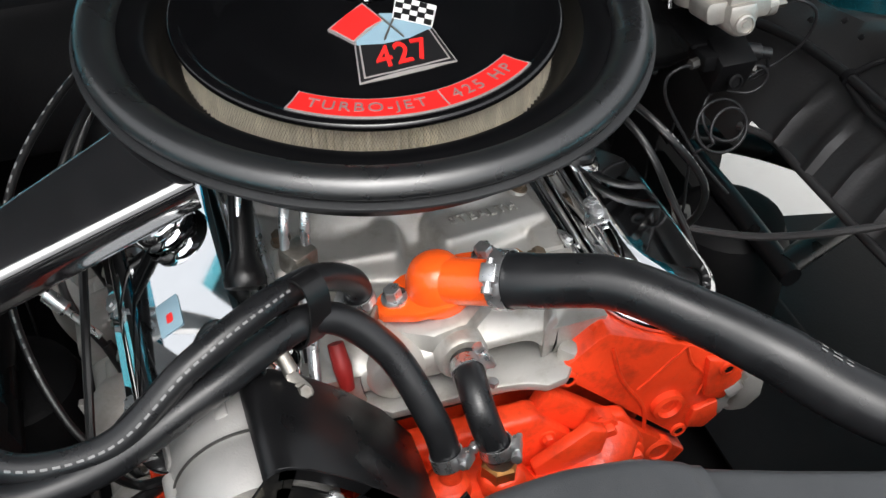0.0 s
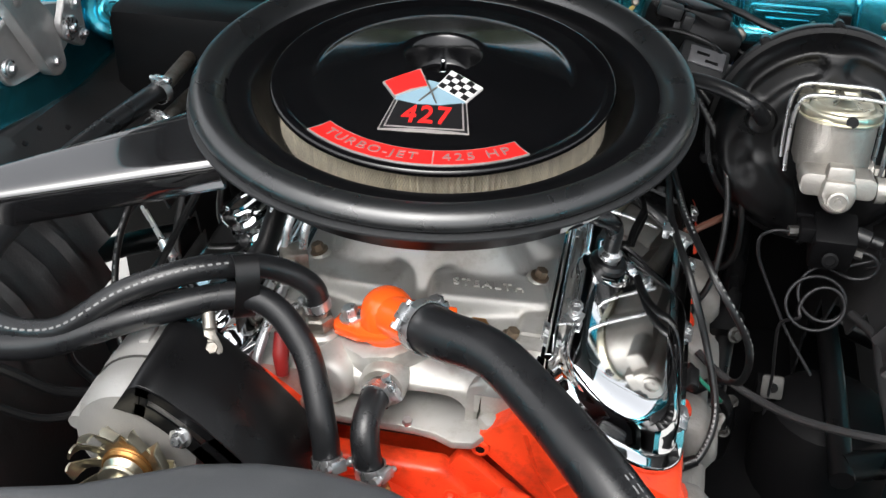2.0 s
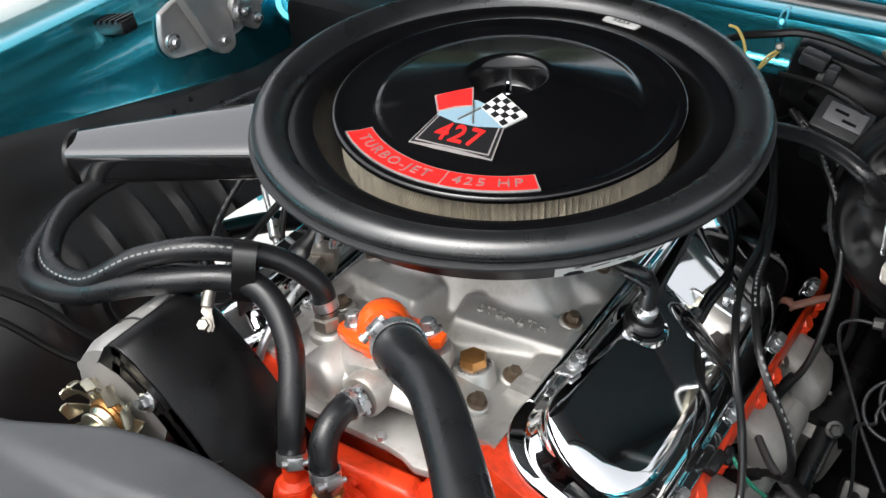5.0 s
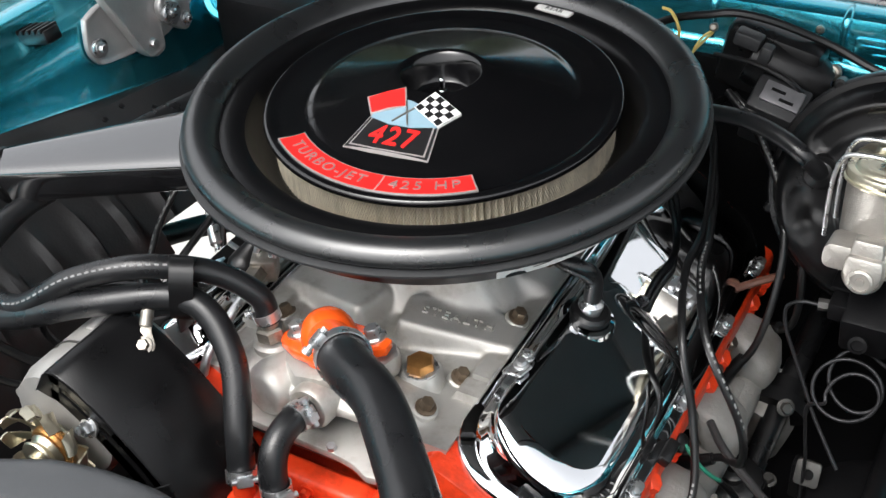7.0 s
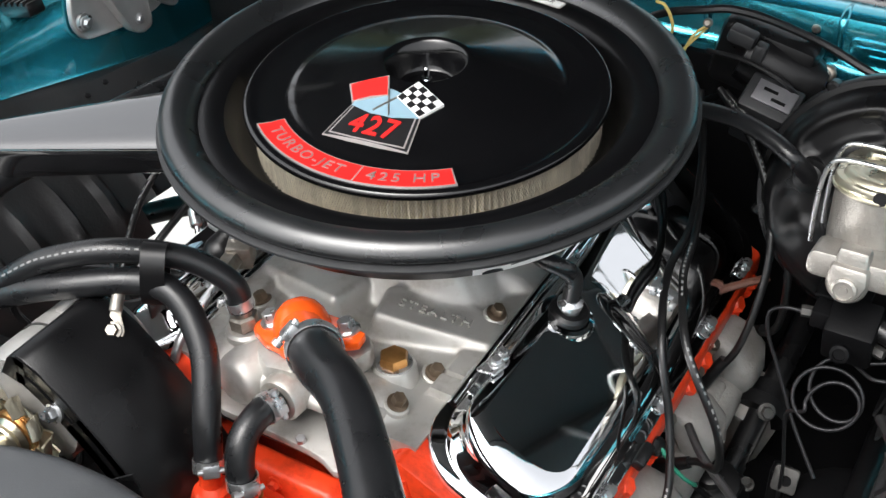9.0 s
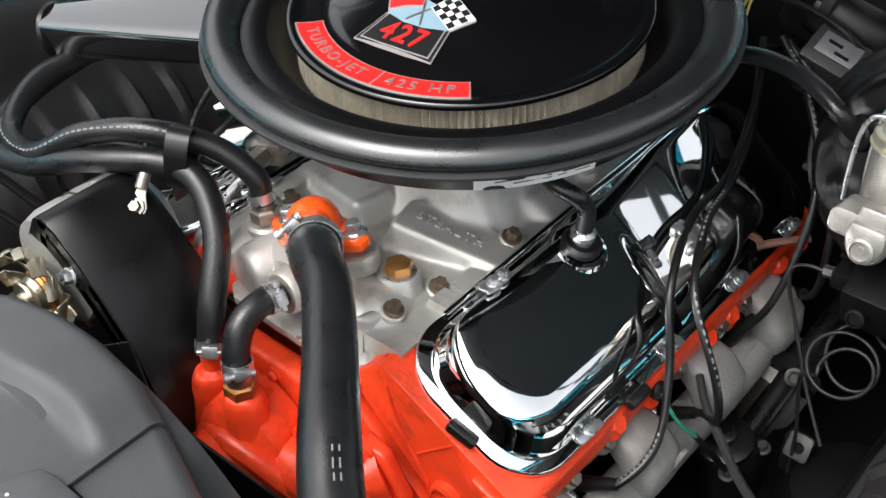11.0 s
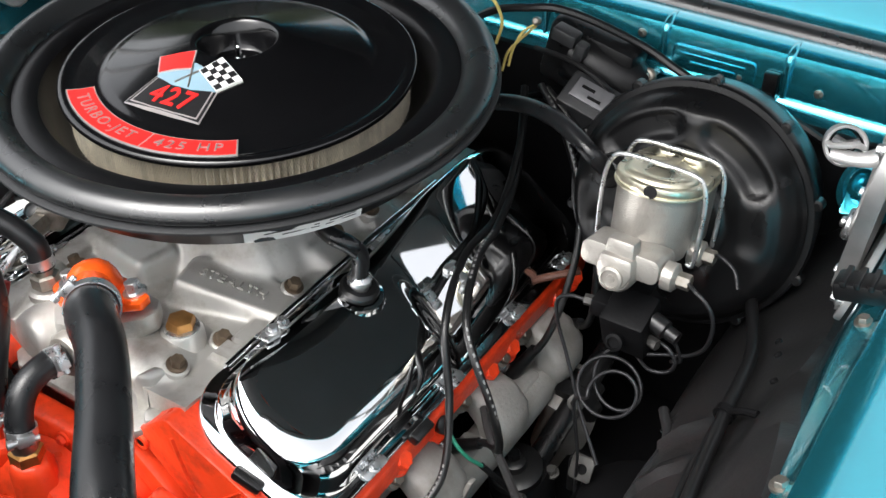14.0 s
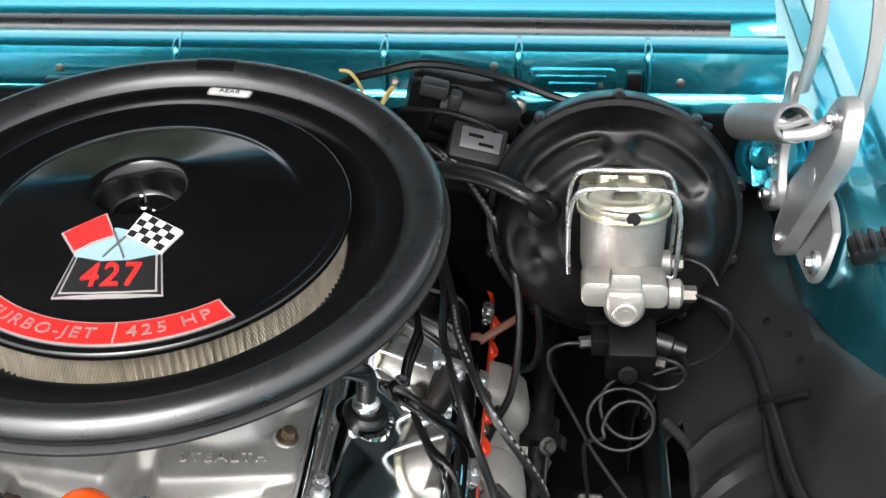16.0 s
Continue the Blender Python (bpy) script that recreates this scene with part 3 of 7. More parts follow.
    for i, y in enumerate((-0.19, -0.05, 0.09, 0.20)):
        part("plug_boss", lathe([(0.021, -0.01), (0.019, 0.006), (0.012, 0.010)], (side * 0.252, y, 0.612), (side * 0.80, 0, -0.25), 18), ORANGE, hd)
        part("spark_plug", merge(lathe([(0.0105, 0.0), (0.0105, 0.009), (0.006, 0.010), (0.006, 0.016), (0.0045, 0.02)], (side * 0.262, y, 0.608), (side * 0.85, 0, -0.25), 12)), STEEL, hd, "white and steel spark plug")
    return hd


for side in (1, -1):
    cylinder_head(side)


def roof(x, y, side):
    """Height of the cover's roof: nearly level in front, dropping outwards at the rear to clear the brake booster."""
    front = 0.7980 - (0.56 if side > 0 else 0.60) * (x - 0.164)
    if side < 0:
        return front
    # behind the breather the roof climbs and leans outwards, up to a round pad with rings at the end
    t = y + 0.030 + 0.2 * (x - 0.20)
    climb = 0.33 * (0.0 if t < 0 else t * t / 0.04 if t < 0.02 else t - 0.01)
    if climb > 0.026:
        climb = 0.026 + 0.005 * (1 - math.exp(-(climb - 0.026) / 0.005))
    # rounded off towards the end and the inner edge
    for q in ((0.275 - y) / 0.13, (x - 0.145) / 0.035):
        q = max(0.0, min(1.0, q))
        climb *= q * q * (3 - 2 * q)
    f = max(0.0, min(1.0, t / 0.03))
    dent = 0.33 * max(0.0, x - 0.183) * f * f * (3 - 2 * f) - climb
    d = math.hypot(x - 0.216, y - 0.168)
    rings = 0.0006 * math.cos(d * 230) * max(0.0, 1 - d / 0.040) ** 2
    return front - dent + rings


def valve_cover(side):
    """Stamped cover: flange, rolled lip, tall bowl on a slanted rail, as one pressing."""
    pl = bank(side)
    word = "driver's" if side > 0 else "passenger's"
    vc = thing("valve_cover", (side * 0.207, 0, 0.72), f"polished chrome valve cover on the {word} bank", "valve cover", "valve covers")
    yc, L, W = -0.0035, 0.537, 0.1714

    def outline(w, l, r):
        """Rounded rectangle with many points along its long sides."""
        pts, out = rounded(w, l, r, 9), []
        for i, p in enumerate(pts):
            out.append(p)
            if i % 10 == 9:
                q = pts[(i + 1) % 40]
                k = 80 if i in (19, 39) else 6
                out += [(p[0] + (q[0] - p[0]) * j / k, p[1] + (q[1] - p[1]) * j / k) for j in range(1, k)]
        return out

    def ring(w, l, r, n):
        return [Vector(pl(a, yc + b, n)) for a, b in outline(w, l, r)]

    def top(side_in, end_in, r, drop):
        out = []
        for a, b in outline(0.118 - 2 * side_in, 0.506 - 2 * end_in, r):
            x, y = 0.2195 + a, -0.0035 + b
            out.append(Vector((side * x, y, max(roof(x, y, side) - drop, 0.690))))
        return out
    R = 0.0557
    rings = [ring(W - 0.004, L - 0.004, R, 0.0), ring(W, L, R, 0.001), ring(W, L, R, 0.006), ring(W - 0.004, L - 0.004, R - 0.002, 0.0085),
             ring(W - 0.020, L - 0.021, R - 0.006, 0.0085), ring(W - 0.026, L - 0.027, R - 0.008, 0.0115)]
    RR = 0.022
    edge = []
    for q in range(0, 91, 10):
        c, d = 1 - math.cos(radians(q)), 1 - math.sin(radians(q))
        edge.append(top(0.020 * c, 0.028 * c, 0.052 - 0.024 * c, RR * d))
    crest = edge[0]
    rings += [[p.lerp(q, f) for p, q in zip(rings[-1], crest)] for f in (0.3, 0.65)]
    rings += edge
    bm = loft(rings, True, False)
    # roof: a ladder of quads across the last ring, split finely along its length
    strip = []
    for i in range(151):
        b = -0.225 + 0.450 * i / 150
        row = []
        for k in range(33):
            half = 0.039
            edge_b = 0.225 - abs(b)
            if edge_b < 0.028:
                half = 0.039 - 0.028 + math.sqrt(max(0.0, 0.028 ** 2 - (0.028 - edge_b) ** 2))
            x, y = 0.2195 - half + 2 * half * k / 32, -0.0035 + b
            row.append(bm.verts.new((side * x, y, roof(x, y, side) + 0.00002)))
        strip.append(row)
    for p, q in zip(strip, strip[1:]):
        for k in range(32):
            bm.faces.new((p[k], p[k + 1], q[k + 1], q[k]))
    part("cover", bm, CHROME, vc, angle=70)
    for u, y in ((0.081, -0.178), (0.081, -0.040), (0.081, 0.085), (0.081, 0.200), (-0.081, -0.165), (-0.081, 0.04), (-0.081, 0.19)):
        part("hold_down", prism(rounded(0.012, 0.034, 0.004, 3), 0.0016, lambda a, b, c: pl(u + a * 0.9, y + b, 0.0090 + c), 0.001), STEEL, vc, "zinc hold-down tab")
        m = Vector(pl(u, y, 1)) - Vector(pl(u, y, 0))
        part("bolt", hexbolt(pl(u, y, 0.0105), m, 0.0085), STEEL, vc, "zinc hex bolt")
    if side > 0:
        for p, turn in (((0.216, -0.2745, 0.7245), 0.15), ((0.291, -0.112, 0.6870), 1.57)):
            part("rim_clip", box((0.030, 0.012, 0.012), p, Matrix.Rotation(radians(27), 3, "Y") @ Matrix.Rotation(turn, 3, "Z"), 0.003), WIRE, vc, "black rubber rim clip")
    return vc


def on_roof(side, x, y, h):
    return (side * x, y, roof(x, y, side) + h)


vc_l = valve_cover(1)
vc_r = valve_cover(-1)
# raised boss with grommet and breather valve on the driver's cover
part("boss", lathe([(0.030, -0.030), (0.029, -0.004), (0.026, 0.001), (0.022, 0.002), (0.021, 0.0)], (0.187, -0.066, 0.784), (0.3, 0, 1), 32), CHROME, vc_l)
part("grommet", lathe([(0.020, 0.0), (0.020, 0.006), (0.017, 0.009), (0.011, 0.009), (0.010, 0.004)], (0.188, -0.066, 0.786), (0.25, 0, 1), 28), WIRE, vc_l, "black rubber grommet")
pv = thing("breather_valve", (0.189, -0.066, 0.79), "zinc breather valve pushed into the chrome cover", "valve")
part("body", lathe([(0.010, 0.0), (0.010, 0.006), (0.0125, 0.008), (0.0125, 0.013), (0.009, 0.016), (0.008, 0.022)], (0.189, -0.066, 0.791), (0.1, 0, 1), 18), STEEL, pv)
# badge and oil cap on the passenger's cover
part("badge", prism(rounded(0.021, 0.040, 0.002, 3), 0.0012, lambda a, b, c: on_roof(-1, 0.233 + a, -0.138 + b, c + 0.0003), 0.0003), PALEBLUE, vc_r, "pale blue and silver foil badge")
part("badge_mark", prism(rounded(0.006, 0.011, 0.002, 3), 0.0006, lambda a, b, c: on_roof(-1, 0.233 + a, -0.142 + b, c + 0.0016)), RED, vc_r, "small red mark on the badge")
cap = thing("oil_filler_cap", on_roof(-1, 0.217, -0.030, -0.004), "chrome push-in oil filler cap on the passenger's valve cover", "oil cap")
part("cap", lathe([(0.031, 0.0), (0.032, 0.004), (0.032, 0.016), (0.029, 0.020), (0.022, 0.021), (0.020, 0.018), (0.0, 0.018)], on_roof(-1, 0.217, -0.030, 0.003), (-0.55, 0, 1), 36, caps=False), CHROME, cap)
part("neck", lathe([(0.026, -0.006), (0.026, 0.004)], on_roof(-1, 0.217, -0.030, 0.0), (-0.55, 0, 1), 28), STEEL, cap)

# exhaust manifolds
def exhaust(side):
    word = "driver's" if side > 0 else "passenger's"
    em = thing("exhaust_manifold", (side * 0.31, -0.03, 0.55), f"grey cast-iron exhaust manifold along the {word} head", "exhaust manifold", "exhaust manifolds")
    s = side
    part("log", tube([(s * 0.293, -0.255, 0.592), (s * 0.295, -0.232, 0.578), (s * 0.296, -0.17, 0.572), (s * 0.296, -0.10, 0.570), (s * 0.297, -0.02, 0.570), (s * 0.297, 0.06, 0.570), (s * 0.296, 0.14, 0.572), (s * 0.290, 0.185, 0.580)],
                     [0.016, 0.023, 0.024, 0.025, 0.024, 0.025, 0.024, 0.018], 20), IRON, em)

    def scoop(y, w):
        """A port's branch: square at the head, swelling outwards and turning down into the log."""
        rings = []
        for x, z, tip, half, h in ((0.258, 0.630, 0, 0.027, 0.018), (0.280, 0.629, 8, 0.028, 0.019), (0.297, 0.621, 32, 0.031, 0.021), (0.308, 0.606, 62, 0.032, 0.022), (0.310, 0.588, 86, 0.029, 0.021), (0.304, 0.570, 100, 0.023, 0.019)):
            ct, st = math.cos(radians(tip)), math.sin(radians(tip))
            ring = []
            for k in range(24):
                a = 2 * math.pi * k / 24
                p = half * w * math.copysign(abs(math.cos(a)) ** 0.6, math.cos(a))
                q = h * math.copysign(abs(math.sin(a)) ** 0.6, math.sin(a))
                ring.append((s * (x + st * q), y + p, z + ct * q))
            rings.append(ring)
        return loft(rings)
    for i, y in enumerate((-0.240, -0.105, 0.022, 0.150)):
        part("branch", scoop(y, 1.05 if i in (0, 3) else 1.0), IRON, em, angle=50)
        part("port_flange", box((0.014, 0.096, 0.046), (s * 0.266, y, 0.626), Matrix.Rotation(s * radians(18), 3, "Y"), 0.005), IRON, em)
        for dy in (-0.040, 0.040):
            part("bolt_lug", lathe([(0.013, -0.008), (0.012, 0.008), (0.010, 0.010)], (s * 0.272, y + dy, 0.640), (s * 0.8, 0, 0.5), 18), IRON, em)
            part("bolt", hexbolt((s * 0.280, y + dy, 0.6455), (s * 0.8, 0, 0.5), 0.015, True, 0.009), DULLSTEEL, em, "rust-tinged bolt")
    for y in (-0.17, -0.04, 0.085):
        part("web", prism([(s * 0.280, 0.600), (s * 0.303, 0.598), (s * 0.312, 0.580), (s * 0.295, 0.562)], 0.060, lambda a, b, c: (a, y - 0.03 + c, b), 0.006), IRON, em)
    part("heat_tab", prism([(-0.014, 0.0), (0.014, 0.0), (0.008, 0.030), (-0.004, 0.034)], 0.006, lambda a, b, c: (s * (0.326 - c + 0.30 * b), -0.085 + a, 0.584 + b), 0.002), IRON, em)
    part("outlet", tube([(s * 0.328, 0.14, 0.565), (s * 0.325, 0.16, 0.51), (s * 0.30, 0.18, 0.42)], 0.033, 16), IRON, em)
    return em


exhaust(1)
exhaust(-1)

# ---- intake manifold ----
def blend(a, b, k):
    """The higher of two heights, with a fillet of size k between them."""
    h = max(0.0, k - abs(a - b)) / k
    return max(a, b) + h * h * k / 4


def intake_height(x, y):
    """Top of the casting: plenum below the carburettor, runners out to the rails, water crossover across the front."""
    ax = abs(x)
    dx, dy = max(0.0, ax - 0.052), max(0.0, abs(y - 0.005) - (0.062 if y < 0 else 0.085))
    t = min(1.0, math.hypot(dx, dy) / 0.078)
    z = 0.7535 + 0.0855 * (1 - t * t * (3 - 2 * t))
    for y0, y1 in ((-0.045, -0.012), (0.055, 0.072), (0.150, 0.160)):
        d = abs(y - (y0 + (y1 - y0) * (ax - 0.02) / 0.11)) / 0.027
        h = 0.032 / (1 + d ** 6) * min(1, ax / 0.03) * (0.35 + 0.65 * min(1, max(0, (0.140 - ax) / 0.035)))
        z = blend(z, 0.7535 + h, 0.012)
    # front runner: a flat-topped box that carries the cast name
    u, v = (ax - 0.024) * 0.970 + (y + 0.134) * 0.243, -(ax - 0.024) * 0.243 + (y + 0.134) * 0.970
    over = math.hypot(max(0.0, -u, u - 0.105), max(0.0, abs(v - 0.004) - 0.017))
    top = 0.7860 - 0.14 * max(0.0, u)
    z = blend(z, 0.7500 + (top - 0.7500) / (1 + (over / 0.011) ** 4), 0.010)
    # ridge above the name
    ridge = abs(v - 0.024 - 0.010 * math.sin(max(0.0, min(1.0, u / 0.1)) * 3.1)) / 0.0055
    z += 0.0028 / (1 + ridge ** 4) * max(0.0, min(1.0, (u + 0.004) / 0.01)) * max(0.0, min(1.0, (0.100 - u) / 0.02))
    # water crossover
    cx = max(-0.080, min(0.070, x))
    far = math.hypot(x - cx, y + 0.2270) / 0.036
    z = blend(z, 0.7420 + 0.0360 * math.sqrt(max(0.0, 1 - far * far)), 0.014)
    # side rails, lower at the front, with a square block on each
    e = min(1.0, max(0.0, (ax - 0.108) / 0.004))
    rail = 0.7655 if y > -0.17 else 0.7600
    if -0.198 < y < -0.176:
        rail = 0.7680
    return z + (max(z, rail) - z) * e


im = thing("intake_manifold", (0, 0, 0.72), "bare cast aluminium intake manifold in the engine's valley", "intake manifold")
bm = bmesh.new()
NX, NY = 104, 190
rows = []
for j in range(NY + 1):
    y = -0.262 + 0.509 * j / NY
    row = []
    for i in range(NX + 1):
        x = -0.137 + 0.274 * i / NX
        row.append(bm.verts.new((x, y, intake_height(x, y))))
    rows.append(row)
for r, q in zip(rows, rows[1:]):
    for i in range(NX):
        bm.faces.new((r[i], r[i + 1], q[i + 1], q[i]))
edge = [e for e in bm.edges if e.is_boundary]
ext = bmesh.ops.extrude_edge_only(bm, edges=edge)
for v in (g for g in ext["geom"] if isinstance(g, bmesh.types.BMVert)):
    if v.co.y < -0.2615 and abs(v.co.x) < 0.092:
        v.co.z = min(v.co.z - 0.001, 0.738 + 0.016 * max(0.0, 1 - ((v.co.x - 0.040) / 0.036) ** 4))
    else:
        v.co.z -= 0.034
        v.co.x *= 0.93
part("casting", bm, ALLOY, im, angle=60)
part("end_wall", prism([(-0.095, 0.70), (0.095, 0.70), (0.118, 0.735), (0.118, 0.75), (-0.118, 0.75), (-0.118, 0.735)], 0.03, lambda a, b, c: (a, -0.208 + c, b), 0.006), ALLOY, im)
part("crossover_end", lathe([(0.030, -0.03), (0.027, 0.004), (0.024, 0.012), (0.020, 0.015)], (-0.060, -0.256, 0.752), (-0.15, -1, 0.05), 28), ALLOY, im, angle=60)
part("floor_plate", prism([(-0.090, -0.205), (-0.088, -0.270), (-0.070, -0.283), (0.030, -0.285), (0.050, -0.288), (0.068, -0.296), (0.088, -0.293), (0.106, -0.270), (0.124, -0.222), (0.122, -0.205)], 0.010,
                          lambda a, b, c: (a, b, 0.7175 + c), 0.003), ALLOY, im)
part("arm", merge(prism([(-0.012, 0.0), (0.012, 0.0), (0.011, 0.038), (0.007, 0.047), (-0.004, 0.049), (-0.010, 0.042)], 0.020, lambda a, b, c: (0.083 + 0.8 * a + 0.25 * c, -0.262 + c + 0.35 * a, 0.7240 + b), 0.005),
                  box((0.020, 0.020, 0.022), (0.100, -0.268, 0.729), Matrix.Rotation(0.7, 3, "Z"), 0.006)), ALLOY, im)
part("end_gasket", prism([(-0.085, -0.282), (0.104, -0.282), (0.112, -0.200), (-0.09, -0.200)], 0.004, lambda a, b, c: (a, b, 0.7135 + c), 0.001), SATIN, im, "oily black end gasket")
part("arm_screw", hexbolt((0.022, -0.280, 0.7275), (0.1, -0.2, 1), 0.010, False, 0.006), STEEL, im, "small zinc screw")
part("thermostat_pad", prism([(-0.070, -0.005), (-0.058, 0.012), (0.0, 0.036), (0.052, 0.030), (0.068, 0.012), (0.062, -0.006), (0.01, -0.042), (-0.02, -0.042)], 0.026,
                             lambda a, b, c: (a - 0.006, -0.220 + b, 0.764 + c + 0.20 * a), 0.008), ALLOY, im)
part("sender_boss", lathe([(0.024, -0.04), (0.021, -0.004), (0.018, 0.000)], (0.073, -0.195, 0.778), (0, 0, 1), 24), ALLOY, im)
part("heater_boss", lathe([(0.020, -0.05), (0.020, 0.006), (0.017, 0.009)], (-0.077, -0.224, 0.775), (0, 0, 1), 24), ALLOY, im)
part("bypass_boss", lathe([(0.023, -0.03), (0.023, 0.0), (0.020, 0.004)], (-0.003, -0.272, 0.763), (0, -1, 0.1), 24), ALLOY, im)
for x, y in ((0.119, -0.084), (0.103, -0.174), (0.097, -0.230), (0.108, 0.002), (0.112, 0.058), (0.112, 0.14), (-0.118, -0.089), (-0.104, -0.166), (-0.108, 0.002), (-0.112, 0.06)):
    s = 1 if x > 0 else -1
    z = intake_height(x, y)
    part("bolt_boss", lathe([(0.0135, -0.012), (0.0125, 0.001), (0.011, 0.0025)], (x, y, z), (s * 0.35, 0, 1), 20), ALLOY, im)
    part("bolt", hexbolt((x + s * 0.001, y, z + 0.0025), (s * 0.35, 0, 1), 0.014, True, 0.010), RUSTY, im, "stained hex bolt")


def on_pad(a, b, c):
    ca, sa = math.cos(radians(11)), math.sin(radians(11))
    x, y = 0.0715 + ca * a - sa * b, -0.1180 + sa * a + ca * b
    return (x, y, intake_height(0.0715 + ca * a, -0.1180 + sa * a) + 0.0004 + c)


part("raised_letters", lettering("STEALTH", 0.0150, on_pad, 0.0020, 1.30), ALLOY, im, "raised cast letters")
part("carburettor_pad", prism(rounded(0.15, 0.16, 0.012), 0.02, lambda a, b, c: (a, 0.005 + b, 0.832 + c), 0.003), ALLOY, im)

carb = thing("carburettor", (0, 0.0, 0.85), "grey zinc carburettor mostly hidden below the air cleaner", "carburettor")
part("body", merge(box((0.115, 0.15, 0.045), (0, 0.005, 0.872), None, 0.008), lathe([(0.065, 0.0), (0.065, 0.02)], (0, 0.0, 0.885), (0, 0, 1), 32)), DULLSTEEL, carb)
part("float_bowl", box((0.09, 0.04, 0.042), (0, -0.088, 0.870), None, 0.008), DULLSTEEL, carb)
part("throttle_lever", merge(box((0.006, 0.05, 0.03), (0.075, 0.03, 0.858), None, 0.002), tube([(0.08, 0.03, 0.862), (0.10, 0.10, 0.870), (0.11, 0.22, 0.880)], 0.003, 8)), STEEL, carb)
part("choke_housing", lathe([(0.026, 0.0), (0.026, 0.02), (0.018, 0.026)], (0.066, 0.06, 0.868), (1, 0, 0.2), 24), DULLSTEEL, carb)


# ---- air cleaner ----
def lean(x, y):
    """The air cleaner leans a little towards the nose and the driver's side."""
    return 0.043 * y - 0.010 * x


def tilted(bm):
    for v in bm.verts:
        v.co.z += lean(v.co.x, v.co.y)
    return bm


def dome(r):
    """Height of the lid's top over its radius."""
    if 0.042 < r < 0.132:
        u = 1 - r / 0.134
        return 0.9520 + 0.034 * u + 0.0055 * u * u
    rs = [0.0, 0.014, 0.026, 0.0295, 0.032, 0.0345, 0.037, 0.040, 0.042, 0.132, 0.135, 0.140, 0.166, 0.172, 0.178]
    zs = [0.946, 0.9463, 0.947, 0.9485, 0.953, 0.962, 0.9720, 0.9768, 0.9779, 0.9525, 0.9508, 0.9500, 0.9500, 0.9525, 0.9525]
    return float(np.interp(r, rs, zs))


AC = Vector((-0.003, 0.004, 0))
ac = thing("air_cleaner", (0, 0, 0.885), "large black open-element air cleaner on the carburettor", "air cleaner")


def turned(rows, n=128, caps=False):
    return tilted(lathe(rows, AC, (0, 0, 1), n, caps))


part("pan", turned([(0.02, 0.890), (0.10, 0.890), (0.215, 0.892), (0.226, 0.898), (0.233, 0.922), (0.240, 0.931), (0.252, 0.9375), (0.253, 0.9405), (0.240, 0.9415), (0.225, 0.944), (0.219, 0.9465),
                    (0.206, 0.946), (0.199, 0.942), (0.190, 0.920), (0.185, 0.910), (0.176, 0.905), (0.05, 0.905)]), PANBLACK, ac)
SEAL = [(0.222, 0.936), (0.2235, 0.944), (0.2275, 0.9505), (0.2335, 0.9565), (0.2405, 0.9605), (0.2470, 0.9612), (0.2530, 0.9590), (0.2575, 0.9555), (0.2605, 0.9510), (0.2615, 0.9470), (0.2600, 0.9435), (0.256, 0.9415), (0.240, 0.9410), (0.222, 0.9400)]
part("seal_ring", turned(SEAL), FOAM, ac, "thick black rubber sealing ring", angle=60)
part("seal_joint", tilted(loft([[AC + Vector(((r + 0.0006) * math.cos(radians(84 + 1.2 * i)), (r + 0.0006) * math.sin(radians(84 + 1.2 * i)), z + 0.0005)) for r, z in SEAL[:11]] for i in range(9)], False, False)), SATIN, ac, "smoother dark joint in the ring")
part("lip", turned([(0.248, 0.9345), (0.2625, 0.9350), (0.2645, 0.9363), (0.2645, 0.9388), (0.2625, 0.9398), (0.256, 0.9408), (0.248, 0.9430)]), PLASTIC, ac)
# pleated paper
N = 330
rings = []
for z in (0.904, 0.925, 0.9455):
    rings.append([AC + Vector(((0.1685 + (0.0032 if i % 2 else -0.0032) + 0.0006 * noise.noise((i * 0.37, z * 9, 0))) * math.cos(2 * math.pi * i / N + 0.004 * noise.noise((i * 0.11, z * 40, 3))),
                               (0.1685 + (0.0032 if i % 2 else -0.0032)) * math.sin(2 * math.pi * i / N + 0.004 * noise.noise((i * 0.11, z * 40, 3))), z)) for i in range(N)])
el = part("filter_element", tilted(loft(rings, True, False)), PAPER, ac, "cream pleated paper filter element", angle=20)
screen = bmesh.new()
for slant in (-1, 1):
    for i in range(400):
        strip = []
        for k in range(7):
            a = 2 * math.pi * i / 400 + slant * 0.10 * k / 6
            z = 0.9045 + 0.040 * k / 6
            strip.append([screen.verts.new((AC.x + (0.1728 + 0.0003 * slant) * math.cos(a + q), AC.y + (0.1728 + 0.0003 * slant) * math.sin(a + q), z)) for q in (-0.0008, 0.0008)])
        for p, q in zip(strip, strip[1:]):
            screen.faces.new((p[0], p[1], q[1], q[0]))
part("mesh_screen", tilted(screen), DULLSTEEL, el, "fine grey wire screen")
part("end_cap", turned([(0.160, 0.9435), (0.1735, 0.9435), (0.1735, 0.9465), (0.160, 0.9465)]), FOAM, el)
lid = part("lid", turned([(0.150, 0.9445), (0.1745, 0.9445), (0.1790, 0.9455), (0.1800, 0.9490), (0.1790, 0.9515), (0.176, 0.9528)] + [(r, dome(r)) for r in
           (0.172, 0.169, 0.166, 0.160, 0.150, 0.143, 0.140, 0.137, 0.134, 0.131, 0.127, 0.122, 0.115, 0.105, 0.095, 0.085, 0.075, 0.065, 0.055, 0.047, 0.042, 0.0412, 0.040, 0.0385, 0.037, 0.0345, 0.032, 0.0305, 0.0295, 0.0275, 0.026, 0.018, 0.008)] + [(0.0005, 0.946)]), GLOSS, ac,
           "gloss black domed lid", angle=75)
